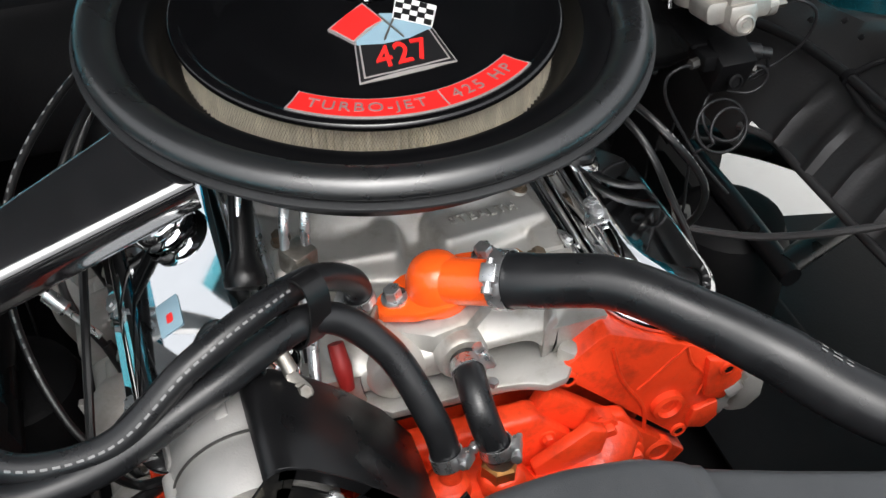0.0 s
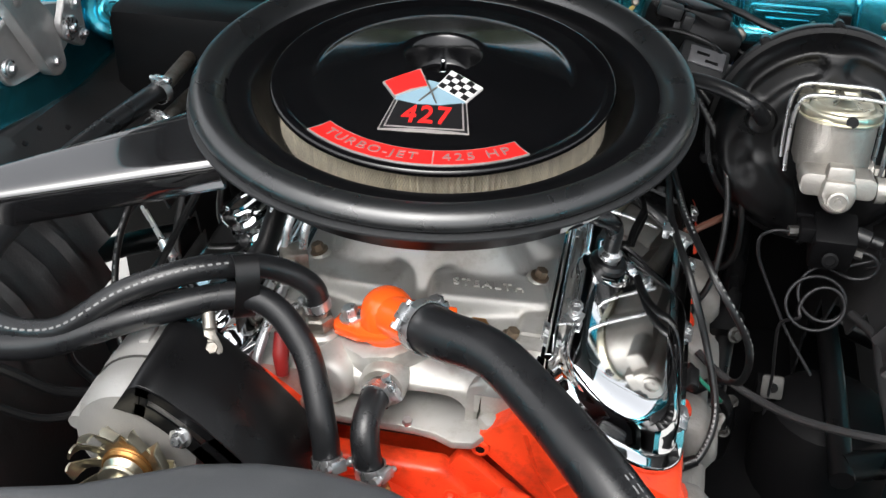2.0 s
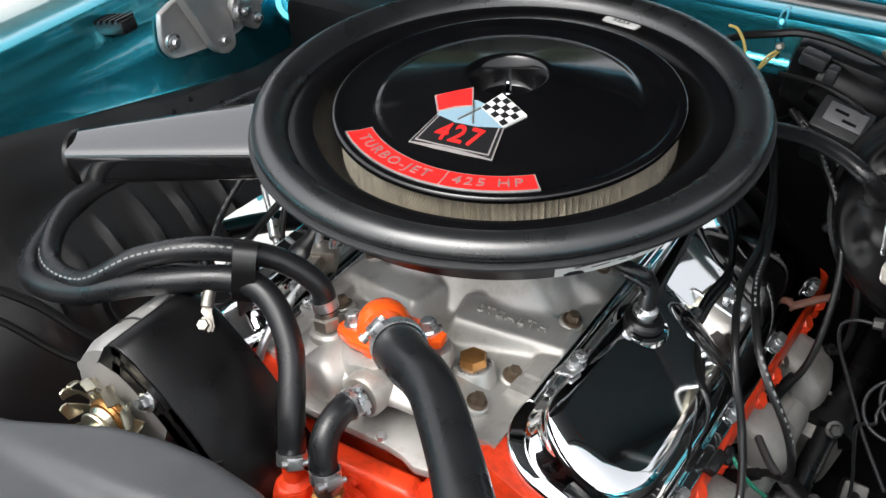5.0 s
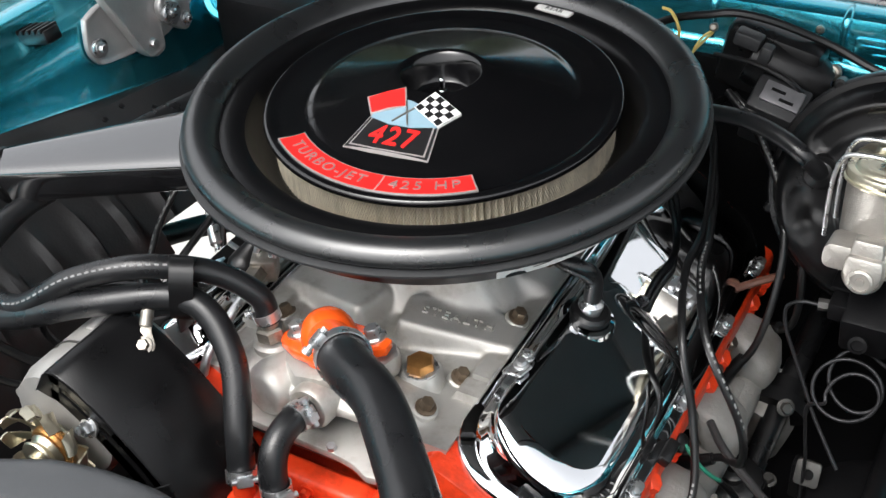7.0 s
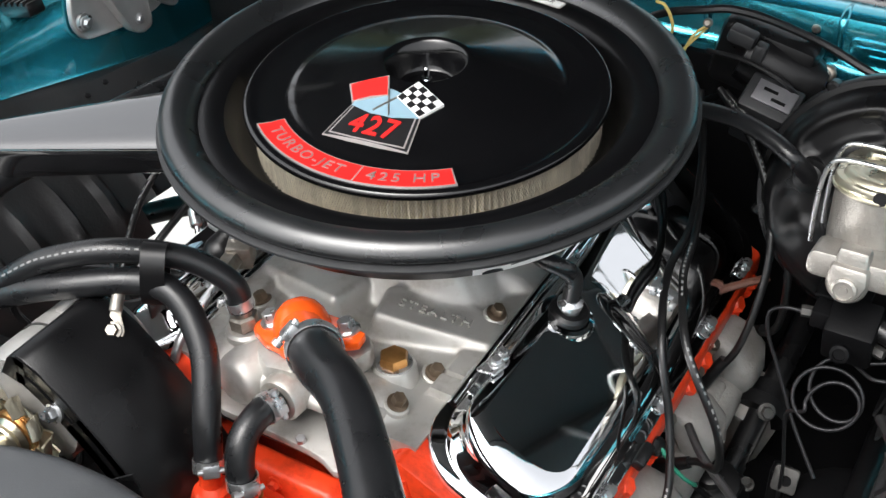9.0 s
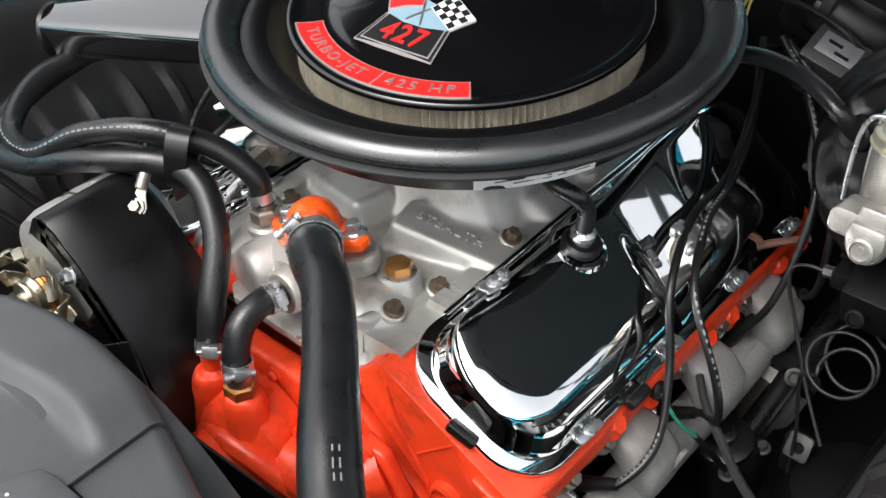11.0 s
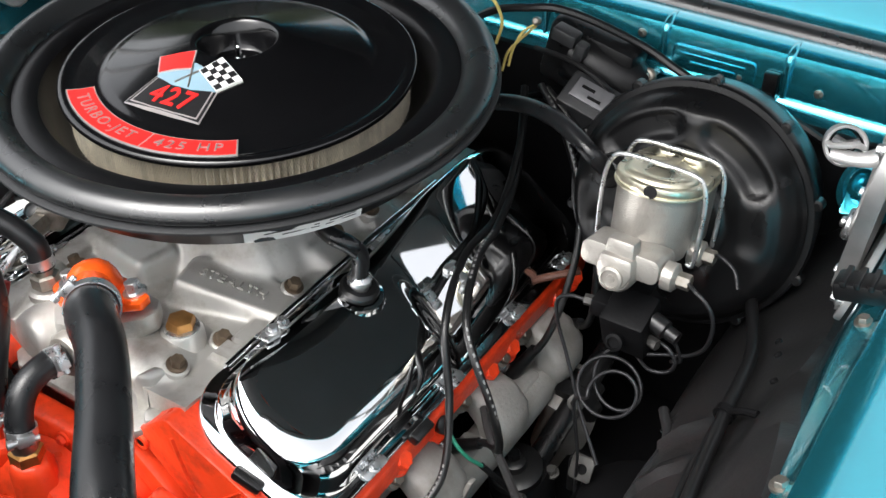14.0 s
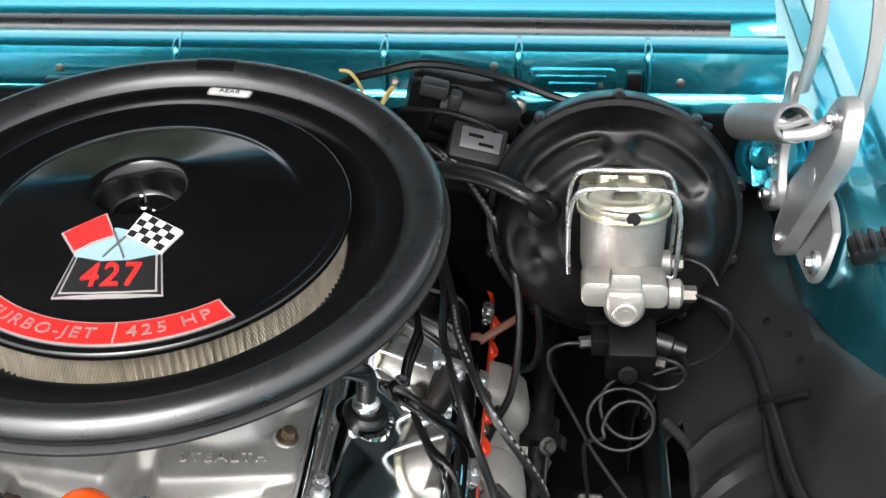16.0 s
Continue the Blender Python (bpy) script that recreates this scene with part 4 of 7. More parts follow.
part("stud_nut", merge(lathe([(0.010, 0.0), (0.010, 0.0015), (0.0065, 0.002)], AC + Vector((0, 0, 0.9466)), (0, 0, 1), 20), lathe([(0.0068, 0.0), (0.0068, 0.007), (0.0055, 0.009)], AC + Vector((0, 0, 0.9484)), (0, 0, 1), 6),
                       lathe([(0.003, 0.0), (0.003, 0.012), (0.0015, 0.014)], AC + Vector((0, 0, 0.9560)), (0, 0, 1), 12)), CHROME, lid, "chrome centre stud and nut")


def on_lid(lift):
    def place(x, y):
        r = math.hypot(x - AC.x, y - AC.y)
        return (x, y, dome(r) + lift + lean(x, y))
    return place


def decal(name, outline, lift, mat, parent, label="", cells=6, thick=0.0004):
    """A thin foil that follows the lid: outline corners, filled by a fan of small cells."""
    bm = bmesh.new()
    cx = sum(p[0] for p in outline) / len(outline)
    cy = sum(p[1] for p in outline) / len(outline)
    pts = []
    for (ax, ay), (bx, by) in zip(outline, outline[1:] + outline[:1]):
        for k in range(4):
            pts.append((ax + (bx - ax) * k / 4, ay + (by - ay) * k / 4))
    put = on_lid(lift)
    rings = [[bm.verts.new(put(cx + (x - cx) * f, cy + (y - cy) * f)) for x, y in pts] for f in [(k + 1) / cells for k in range(cells)]]
    hub = bm.verts.new(put(cx, cy))
    n = len(pts)
    for i in range(n):
        bm.faces.new((hub, rings[0][i], rings[0][(i + 1) % n]))
    for a, b in zip(rings, rings[1:]):
        for i in range(n):
            j = (i + 1) % n
            bm.faces.new((a[i], b[i], b[j], a[j]))
    ext = bmesh.ops.extrude_edge_only(bm, edges=[e for e in bm.edges if e.is_boundary])
    for v in (g for g in ext["geom"] if isinstance(g, bmesh.types.BMVert)):
        v.co.z -= lift
    return part(name, bm, mat, parent, label)


def quad(a, b, c, d):
    def at(u, v):
        return (a[0] * (1 - u) * (1 - v) + b[0] * u * (1 - v) + c[0] * u * v + d[0] * (1 - u) * v,
                a[1] * (1 - u) * (1 - v) + b[1] * u * (1 - v) + c[1] * u * v + d[1] * (1 - u) * v)
    return at


def cell(at, u0, v0, u1, v1):
    return [at(u0, v0), at(u1, v0), at(u1, v1), at(u0, v1)]


# crossed-flag emblem
shield = quad((-0.0430, -0.1170), (0.0455, -0.1095), (0.0360, -0.0715), (-0.0360, -0.0780))
emblem = decal("emblem", [shield(0, 0), shield(0.33, -0.07), shield(0.66, -0.07), shield(1, 0), shield(1, 1), (0.020, -0.055), (-0.006, -0.051), (-0.024, -0.058), shield(0, 1)], 0.0009, SILVER, lid, "crossed-flag emblem")
decal("shield_edge", cell(shield, 0.015, 0.02, 0.985, 1.0), 0.0013, DECALBLACK, emblem)
decal("shield_line", [shield(0.05, 0.08), shield(0.35, 0.03), shield(0.65, 0.03), shield(0.95, 0.08), shield(0.95, 0.97), shield(0.05, 0.97)], 0.0016, SILVER, emblem)
decal("shield_field", [shield(0.07, 0.11), shield(0.35, 0.06), shield(0.65, 0.06), shield(0.93, 0.11), shield(0.93, 0.95), shield(0.07, 0.95)], 0.0019, DECALBLACK, emblem)
decal("sky_field", [shield(0.03, 0.97), shield(0.35, 0.80), shield(0.65, 0.80), shield(0.97, 0.97), (0.0335, -0.066), (0.018, -0.056), (-0.006, -0.052), (-0.022, -0.058), (-0.034, -0.071)], 0.0022, PALEBLUE, emblem, "pale blue field")
fl = quad((-0.0360, -0.0760), (-0.0045, -0.0600), (-0.0175, -0.0380), (-0.0530, -0.0545))
decal("red_flag", cell(fl, 0, 0, 1, 1), 0.0026, SILVER, emblem)
decal("flag_cloth", [fl(0.04, 0.06), fl(0.5, 0.12), fl(0.96, 0.05), fl(0.96, 0.95), fl(0.5, 0.99), fl(0.04, 0.94)], 0.0030, RED, emblem, "red flag cloth")
ck = quad((0.0030, -0.0590), (0.0350, -0.0720), (0.0475, -0.0475), (0.0135, -0.0360))
decal("chequered_flag", cell(ck, 0, 0, 1, 1), 0.0026, WHITE, emblem, "black and white chequered flag")
for i in range(5):
    for j in range(4):
        if (i + j) % 2 == 0:
            decal("square", cell(ck, 0.03 + 0.188 * i, 0.03 + 0.235 * j, 0.03 + 0.188 * (i + 1), 0.03 + 0.235 * (j + 1)), 0.0030, DECALBLACK, emblem, cells=2)
for a, b in (((-0.008, -0.054), (0.007, -0.080)), ((0.004, -0.060), (-0.010, -0.080))):
    d = Vector((b[0] - a[0], b[1] - a[1]))
    s = Vector((-d.y, d.x)).normalized() * 0.0007
    decal("flag_pole", [(a[0] + s.x, a[1] + s.y), (b[0] + s.x, b[1] + s.y), (b[0] - s.x, b[1] - s.y), (a[0] - s.x, a[1] - s.y)], 0.0034, DULLSTEEL, emblem, cells=2)


def on_shield(a, b, c):
    p = shield(0.5 + a / 0.078, 0.42 + b / 0.036)
    q = on_lid(0.0024)(p[0], p[1])
    return (q[0], q[1], q[2] + c)


part("number", merge(lettering("427", 0.0285, on_shield, 0.0005, 1.12), lettering("427", 0.0285, lambda a, b, c: on_shield(a + 0.0006, b, c), 0.0004, 1.12),
                     lettering("427", 0.0285, lambda a, b, c: on_shield(a, b + 0.0007, c), 0.0004, 1.12)), RED, emblem, "red number 427")

# curved red plate with foil letters
def arc(name, r0, r1, a0, a1, lift, mat, parent, label=""):
    bm = bmesh.new()
    put = on_lid(lift)
    rows = []
    for i in range(41):
        a = radians(a0 + (a1 - a0) * i / 40)
        rows.append([bm.verts.new(put(AC.x + r * math.cos(a), AC.y + r * math.sin(a))) for r in (r0, (r0 + r1) / 2, r1)])
    for p, q in zip(rows, rows[1:]):
        for k in range(2):
            bm.faces.new((p[k], p[k + 1], q[k + 1], q[k]))
    ext = bmesh.ops.extrude_edge_only(bm, edges=[e for e in bm.edges if e.is_boundary])
    for v in (g for g in ext["geom"] if isinstance(g, bmesh.types.BMVert)):
        v.co.z -= lift
    return part(name, bm, mat, parent, label)


plate = arc("name_plate", 0.1432, 0.1705, -128.8, -50.0, 0.0016, SILVER, lid, "curved red plate with silver edge")
arc("plate_field", 0.1446, 0.1691, -128.2, -50.6, 0.0021, RED, plate, "red enamel field")


def on_arc(mid):
    def place(a, b, c):
        th = radians(mid) + a / 0.157
        r = 0.1568 - b
        q = on_lid(0.0027)(AC.x + r * math.cos(th), AC.y + r * math.sin(th))
        return (q[0], q[1], q[2] + c)
    return place


part("letters", lettering("TURBO-JET", 0.0172, on_arc(-105.6), 0.0004, 1.22), FOIL, plate, "silver foil letters")
part("letters", lettering("425 HP", 0.0178, on_arc(-66.8), 0.0004, 1.28), FOIL, plate, "silver foil letters")
arc("divider", 0.1450, 0.1687, -82.2, -81.7, 0.0025, SILVER, plate)

# small tag on the pan's flange
def on_flange(a, b, c):
    th = radians(83) - a / 0.21
    r = 0.2095 + b
    return (AC.x + r * math.cos(th), AC.y + r * math.sin(th), 0.9470 + c + lean(r * math.cos(th), r * math.sin(th)))


tag = part("tag", prism(rounded(0.046, 0.013, 0.003, 3), 0.001, on_flange), SILVER, ac, "small silver tag")
part("tag_field", prism(rounded(0.043, 0.0105, 0.002, 3), 0.0005, lambda a, b, c: on_flange(a, b, c + 0.001)), LABEL, tag)
part("tag_word", lettering("REAR", 0.0088, lambda a, b, c: on_flange(a, b, c + 0.0017), 0.0002, 1.1), DECALBLACK, tag, "black printed word")


# paper sticker on the pan's wall, its print as bars
def on_wall(th0, r, z):
    def place(a, b, c):
        th = radians(th0) + a / r
        rr = r + c + 0.26 * b
        return (AC.x + rr * math.cos(th), AC.y + rr * math.sin(th), z + b + lean(rr * math.cos(th), rr * math.sin(th)))
    return place


wall = on_wall(-36, 0.2298, 0.9095)
wide = [(-0.055 + 0.11 * i / 12, -0.0105) for i in range(13)] + [(0.055 - 0.11 * i / 12, 0.0105) for i in range(13)]
stk = part("sticker", prism(wide, 0.0006, wall), LABEL, ac, "white paper sticker with black print, torn at its edge")
part("printed_words", lettering("Keep your", 0.0088, lambda p, q, c: wall(p - 0.022, q + 0.0048, c + 0.0007), 0.0002, 0.95), DECALBLACK, stk, "black printed words")
part("printed_words", lettering("car all", 0.0088, lambda p, q, c: wall(p + 0.027, q + 0.0048, c + 0.0007), 0.0002, 0.95), DECALBLACK, stk, "black printed words")
for a, b, w, h in ((0.007, 0.0045, 0.010, 0.005), (0.047, 0.0045, 0.009, 0.005), (-0.012, -0.0020, 0.050, 0.0012), (0.036, -0.0020, 0.026, 0.0012), (-0.004, -0.0052, 0.034, 0.0011), (0.034, -0.0052, 0.030, 0.0011)):
    part("printed_bar", prism([(a - w / 2, b - h / 2), (a + w / 2, b - h / 2), (a + w / 2, b + h / 2), (a - w / 2, b + h / 2)], 0.0003, lambda p, q, c: wall(p, q, c + 0.0006)), DECALBLACK, stk)
worn = [(-0.046, -0.0108), (-0.047, -0.0085), (-0.042, -0.0062), (-0.034, -0.0060), (-0.029, -0.0075), (-0.027, -0.0108)]
part("torn_spot", prism(worn, 0.0004, lambda p, q, c: wall(p, q, c + 0.0006)), SATIN, stk, "dark patch where the paper is torn off")

# tapered snorkel on the passenger's side
S0, S1 = Vector((-0.150, -0.098, 0.922)), Vector((-0.438, -0.195, 0.860))
sd = (S1 - S0).normalized()
ss = sd.cross(Vector((0, 0, 1))).normalized()
su = ss.cross(sd)
ss, su = ss * math.cos(radians(12)) + su * math.sin(radians(12)), su * math.cos(radians(12)) - ss * math.sin(radians(12))
sn = []
for f in [0.20 + 0.8 * i / 16 for i in range(17)]:
    w, h = 0.054 - 0.030 * f, 0.022 + 0.004 * f
    sn.append([S0.lerp(S1, f) + ss * (w * math.copysign(abs(math.cos(a)) ** 0.45, math.cos(a))) + su * (h * math.copysign(abs(math.sin(a)) ** 0.45, math.sin(a))) for a in (2 * math.pi * k / 32 for k in range(32))])
part("snorkel", loft(sn, True, True), DUCT, ac, "satin black tapered snorkel", angle=50)
lipr = [[S1 + sd * (0.004 * q) + ss * ((0.023 + e) * math.cos(a)) + su * ((0.024 + e) * math.sin(a)) for a in (2 * math.pi * k / 32 for k in range(32))]
        for q, e in ((-1, 0.0), (-0.6, 0.006), (0.4, 0.008), (1, 0.005), (1, -0.002))]
part("snorkel_mouth", loft(lipr, True, True), WIRE, ac, "dull black rolled mouth")


# ---- thermostat housing, hoses, water pump ----
th = thing("thermostat_housing", (-0.006, -0.225, 0.80), "fresh orange thermostat housing bolted on the manifold", "thermostat housing")
TC = Vector((-0.005, -0.224, 0.799))
flange = [(-0.060, 0.0), (-0.055, 0.012), (-0.030, 0.026), (0.0, 0.030), (0.028, 0.024), (0.050, 0.014), (0.062, 0.010), (0.064, -0.004), (0.046, -0.012), (0.028, -0.026), (0.0, -0.031), (-0.030, -0.024), (-0.055, -0.010)]
part("flange", prism(flange, 0.010, lambda a, b, c: (a - 0.006, TC.y + 0.003 + b, 0.796 + c + 0.24 * a), 0.002), BRIGHT, th)
part("dome", lathe([(0.0285, -0.012), (0.0280, 0.006), (0.0272, 0.015), (0.0250, 0.0245), (0.0208, 0.0325), (0.0150, 0.0378), (0.0080, 0.0405), (0.002, 0.0412)], TC + Vector((-0.002, 0.004, -0.005)), (-0.20, 0, 1), 36), BRIGHT, th, angle=60)
out_dir = Vector((0.62, -0.50, 0.22)).normalized()
part("outlet", lathe([(0.0205, -0.012), (0.0205, 0.012), (0.0200, 0.026), (0.0200, 0.056)], Vector((-0.003, -0.229, 0.814)), out_dir, 28), BRIGHT, th)
for x, y, z in ((-0.047, -0.218, 0.7965), (0.037, -0.212, 0.8165)):
    part("bolt", hexbolt((x, y, z + 0.0005), (-0.22, 0, 1), 0.0165, True, 0.012), STEEL, th, "zinc hex bolt with washer")

HOSE = [(0.031, -0.256, 0.830), (0.059, -0.281, 0.842), (0.108, -0.314, 0.855), (0.160, -0.363, 0.848), (0.205, -0.410, 0.837), (0.243, -0.447, 0.820), (0.281, -0.476, 0.808), (0.315, -0.482, 0.806), (0.350, -0.487, 0.799), (0.374, -0.502, 0.782), (0.380, -0.545, 0.752)]
hose = thing("radiator_hose", (0.2, -0.4, 0.80), "thick black moulded upper radiator hose with pale printing", "radiator hose")
part("hose", tube(HOSE, [0.0240, 0.0232, 0.0216, 0.0222, 0.0240, 0.0248, 0.0250, 0.0250, 0.0248, 0.0244, 0.0240], 28, 10), RUBBER, hose)
hp = smooth_path(HOSE, 10)


def along_hose(i, a, b, lift, r=0.0246, twist=0.0):
    """A spot on the hose: a along it from station i, b round it, seen from above."""
    d = (hp[i + 1] - hp[i - 1]).normalized()
    s = d.cross(Vector((0, 0, 1))).normalized()
    u = s.cross(d)
    q = b / r + twist
    return hp[i] + d * a + (s * math.sin(q) + u * math.cos(q)) * (r + lift)


for i, row in ((44, (0.005, 0.0013)), (46, (0.008, 0.0013)), (48, (0.006, 0.0013))):
    for b in ((-0.0025, 0.0025) if i < 50 else (0.0,)):
        part("printed_bar", prism([(-row[0] / 2, -row[1] / 2), (row[0] / 2, -row[1] / 2), (row[0] / 2, row[1] / 2), (-row[0] / 2, row[1] / 2)], 0.0003,
                                  lambda p, q, c: along_hose(i, p, q + b, c + 0.0003, 0.0246, -0.25)), PRINT, hose)


def hose_clamp(at, axis, r, ear, label="zinc worm-drive hose clamp", width=0.012):
    cl = thing("hose_clamp", at, label, "hose clamp", "hose clamps")
    band, house, screw = clamp_band(at, axis, r, width, ear)
    part("band", band, STEEL, cl)
    part("screw_housing", house, STEEL, cl)
    part("screw", screw, STEEL, cl)
    return cl


hose_clamp(hp[2], hp[4] - hp[0], 0.0248, (-0.6, -0.3, 0.7), "zinc clamp on the hose at the thermostat housing", 0.014)
hose_clamp(hp[74], hp[76] - hp[72], 0.0246, (0.85, 0.4, 0.35), "zinc clamp on the hose near the radiator", 0.014)

HA_ = [(-0.077, -0.224, 0.805), (-0.085, -0.224, 0.834), (-0.119, -0.241, 0.862), (-0.168, -0.279, 0.880), (-0.230, -0.309, 0.866), (-0.297, -0.330, 0.826), (-0.375, -0.310, 0.815), (-0.408, -0.240, 0.835), (-0.410, -0.12, 0.825), (-0.402, 0.0, 0.802), (-0.388, 0.12, 0.785)]
HB_ = [(-0.039, -0.341, 0.715), (-0.047, -0.325, 0.755), (-0.075, -0.285, 0.812), (-0.128, -0.272, 0.850), (-0.215, -0.315, 0.846), (-0.310, -0.336, 0.812), (-0.391, -0.327, 0.801), (-0.433, -0.252, 0.807), (-0.444, -0.137, 0.816), (-0.426, 0.003, 0.818), (-0.395, 0.155, 0.816)]
ha = thing("heater_hose", (-0.2, -0.27, 0.85), "black ribbed heater hose with a dashed white line", "heater hose", "heater hoses")
part("hose", tube(HA_, 0.0118, 18, 10), RUBBER, ha)
pa = smooth_path(HA_, 10)
for i in range(27, 62):
    d = (pa[i + 1] - pa[i - 1]).normalized()
    s = d.cross(Vector((0, 0, 1))).normalized()
    u = s.cross(d)
    L = (pa[i + 1] - pa[i]).length * 0.62
    part("dash", prism([(-L / 2, -0.0009), (L / 2, -0.0009), (L / 2, 0.0009), (-L / 2, 0.0009)], 0.0003,
                       lambda p, q, c: pa[i] + d * p + (s * math.sin(-0.8 + q / 0.0118) + u * math.cos(-0.8 + q / 0.0118)) * (0.0119 + c)), PRINT, ha)
hb = thing("heater_hose", (-0.2, -0.3, 0.83), "smooth black heater hose running back to the firewall", "heater hose", "heater hoses")
part("hose", tube(HB_, 0.0132, 18, 10), RUBBER, hb)
pb = smooth_path(HB_, 10)
for i, L in ((47, 0.005), (48, 0.006), (49, 0.005), (50, 0.006)):
    d = (pb[i + 1] - pb[i - 1]).normalized()
    s = d.cross(Vector((0, 0, 1))).normalized()
    u = s.cross(d)
    part("printed_bar", prism([(-L / 2, -0.002), (L / 2, -0.002), (L / 2, 0.002), (-L / 2, 0.002)], 0.0003,
                              lambda p, q, c: pb[i] + d * p + (s * math.sin(0.3 + q / 0.0132) + u * math.cos(0.3 + q / 0.0132)) * (0.0133 + c)), PRINT, hb)
hose_clamp((-0.0395, -0.3395, 0.722), (-0.2, 0.37, 0.9), 0.0136, (0.7, -0.6, 0.2), "zinc clamp on a heater hose at the water pump")
hose_clamp((-0.393, 0.142, 0.816), (0.2, 1, 0), 0.0136, (0, 0, 1), "zinc clamp on a heater hose at the firewall")
hose_clamp((-0.3895, 0.108, 0.787), (0.12, 1, -0.14), 0.0122, (0.3, 0, 1), "zinc clamp on a heater hose at the firewall")
hcore = thing("heater_box", (-0.33, 0.30, 0.75), "black heater box on the firewall with two pipe stubs", "heater box")
part("case", merge(box((0.30, 0.10, 0.20), (-0.36, 0.292, 0.775), None, 0.02), box((0.34, 0.02, 0.18), (-0.36, 0.338, 0.80), None, 0.006)), FLAT, hcore)
part("pipe_stub", tube([(-0.387, 0.125, 0.784), (-0.384, 0.245, 0.775)], 0.0095, 14), DULLSTEEL, hcore)
part("pipe_stub", tube([(-0.395, 0.155, 0.816), (-0.395, 0.245, 0.816)], 0.0095, 14), DULLSTEEL, hcore)
for i in range(4):
    part("louvre", box((0.10, 0.012, 0.006), (-0.18, 0.338, 0.868 + 0.011 * i), None, 0.002), SATIN, hcore)

# strap holding the two heater hoses together
strap = thing("hose_strap", (-0.137, -0.272, 0.85), "black rubber strap round the two heater hoses", "hose strap")
k = Vector((-0.134, -0.268, 0.8575))
dirn = (Vector((-0.165, -0.287, 0.862)) - Vector((-0.11, -0.252, 0.852))).normalized()
side_ = dirn.cross(Vector((0, 0, 1))).normalized()
upv = side_.cross(dirn)
loop = []
for i in range(28):
    a = 2 * math.pi * i / 28
    loop.append((0.0165 * math.cos(a), 0.031 * math.copysign(abs(math.sin(a)) ** 0.85, math.sin(a))))
rows = []
for w, e in ((-0.011, 0.0), (-0.011, 0.002), (0.011, 0.002), (0.011, 0.0)):
    rows.append([k + dirn * w + side_ * (x * (1 + e * 60)) + upv * (z * (1 + e * 35)) for x, z in loop])
rows.append(rows[0])
part("band", loft(rows, True, False), WIRE, strap)
part("tail", box((0.003, 0.020, 0.022), k - upv * 0.036, None, 0.001), WIRE, strap)

# heater fitting on the manifold
hf = thing("heater_fitting", (-0.077, -0.224, 0.78), "dull steel hose fitting screwed into the manifold", "pipe fitting", "pipe fittings")
part("hex", lathe([(0.0145, 0.0), (0.0145, 0.012), (0.012, 0.014)], (-0.077, -0.224, 0.785), (-0.1, 0, 1), 6), DULLSTEEL, hf)
part("barb", lathe([(0.009, 0.0), (0.009, 0.02)], (-0.077, -0.224, 0.795), (-0.1, 0, 1), 16), DULLSTEEL, hf)
hose_clamp((-0.079, -0.224, 0.812), (-0.25, 0, 1), 0.0124, (-0.8, 0.5, 0), "stained clamp on a heater hose at the manifold", 0.010)

# bypass hose
BY = [(-0.003, -0.276, 0.764), (-0.006, -0.300, 0.766), (-0.007, -0.322, 0.757), (-0.003, -0.337, 0.738), (0.004, -0.344, 0.716)]
by = thing("bypass_hose", (0, -0.31, 0.74), "short bent black bypass hose in front of the manifold", "bypass hose")
part("hose", tube(BY, 0.0135, 18, 10), RUBBER, by)
hose_clamp((-0.0045, -0.288, 0.7655), (-0.1, -1, 0.08), 0.0139, (0.7, 0, 0.4), "stained clamp on the bypass hose", 0.011)
hose_clamp((0.002, -0.342, 0.724), (0.15, -0.2, -1), 0.0139, (0.8, -0.4, 0), "stained clamp on the bypass hose", 0.011)
part("pipe", lathe([(0.010, -0.01), (0.010, 0.02)], (-0.003, -0.270, 0.763), (0, -1, 0.1), 14), DULLSTEEL, by, "dull steel pipe")

# brass plug and small sender
bp = thing("brass_plug", (0.073, -0.195, 0.785), "aged brass hex plug in the manifold", "plug")
part("hex", lathe([(0.0145, -0.002), (0.0145, 0.007), (0.013, 0.010), (0.009, 0.0112)], (0.073, -0.195, 0.779), (0, 0, 1), 6), BRASS, bp)
part("collar", lathe([(0.017, -0.002), (0.017, 0.001), (0.015, 0.0015)], (0.073, -0.195, 0.779), (0, 0, 1), 20), STEEL, bp)

# water pump
wp = thing("water_pump", (0, -0.35, 0.55), "red-orange painted water pump on the engine's front", "water pump")
part("body", merge(lathe([(0.060, 0.0), (0.066, 0.03), (0.066, 0.045), (0.050, 0.058), (0.036, 0.066), (0.034, 0.095)], (-0.01, -0.305, 0.615), (0, -1, 0), 36)), ORANGE, wp, angle=50)
def tower(x, y, z, top, low, h, lean_x=0.0):
    """A faceted casting, chamfered at its top and widening downwards."""
    rings = []
    for f, w, d in ((0.0, top * 0.80, top * 0.80), (0.06, top, top), (0.30, top * 1.10, top * 1.10), (0.62, low * 0.80, low * 0.72), (1.0, low, low * 0.85)):
        c = 0.32 * w
        ring = [(w / 2, -d / 2 + c), (w / 2, d / 2 - c), (w / 2 - c, d / 2), (-w / 2 + c, d / 2), (-w / 2, d / 2 - c), (-w / 2, -d / 2 + c), (-w / 2 + c, -d / 2), (w / 2 - c, -d / 2)]
        rings.append([(x + lean_x * f + a, y + b, z - h * f) for a, b in ring])
    bm = loft(rings)
    bmesh.ops.bevel(bm, geom=bm.edges, offset=0.0025, segments=2, profile=0.5, affect="EDGES", clamp_overlap=True)
    return bm


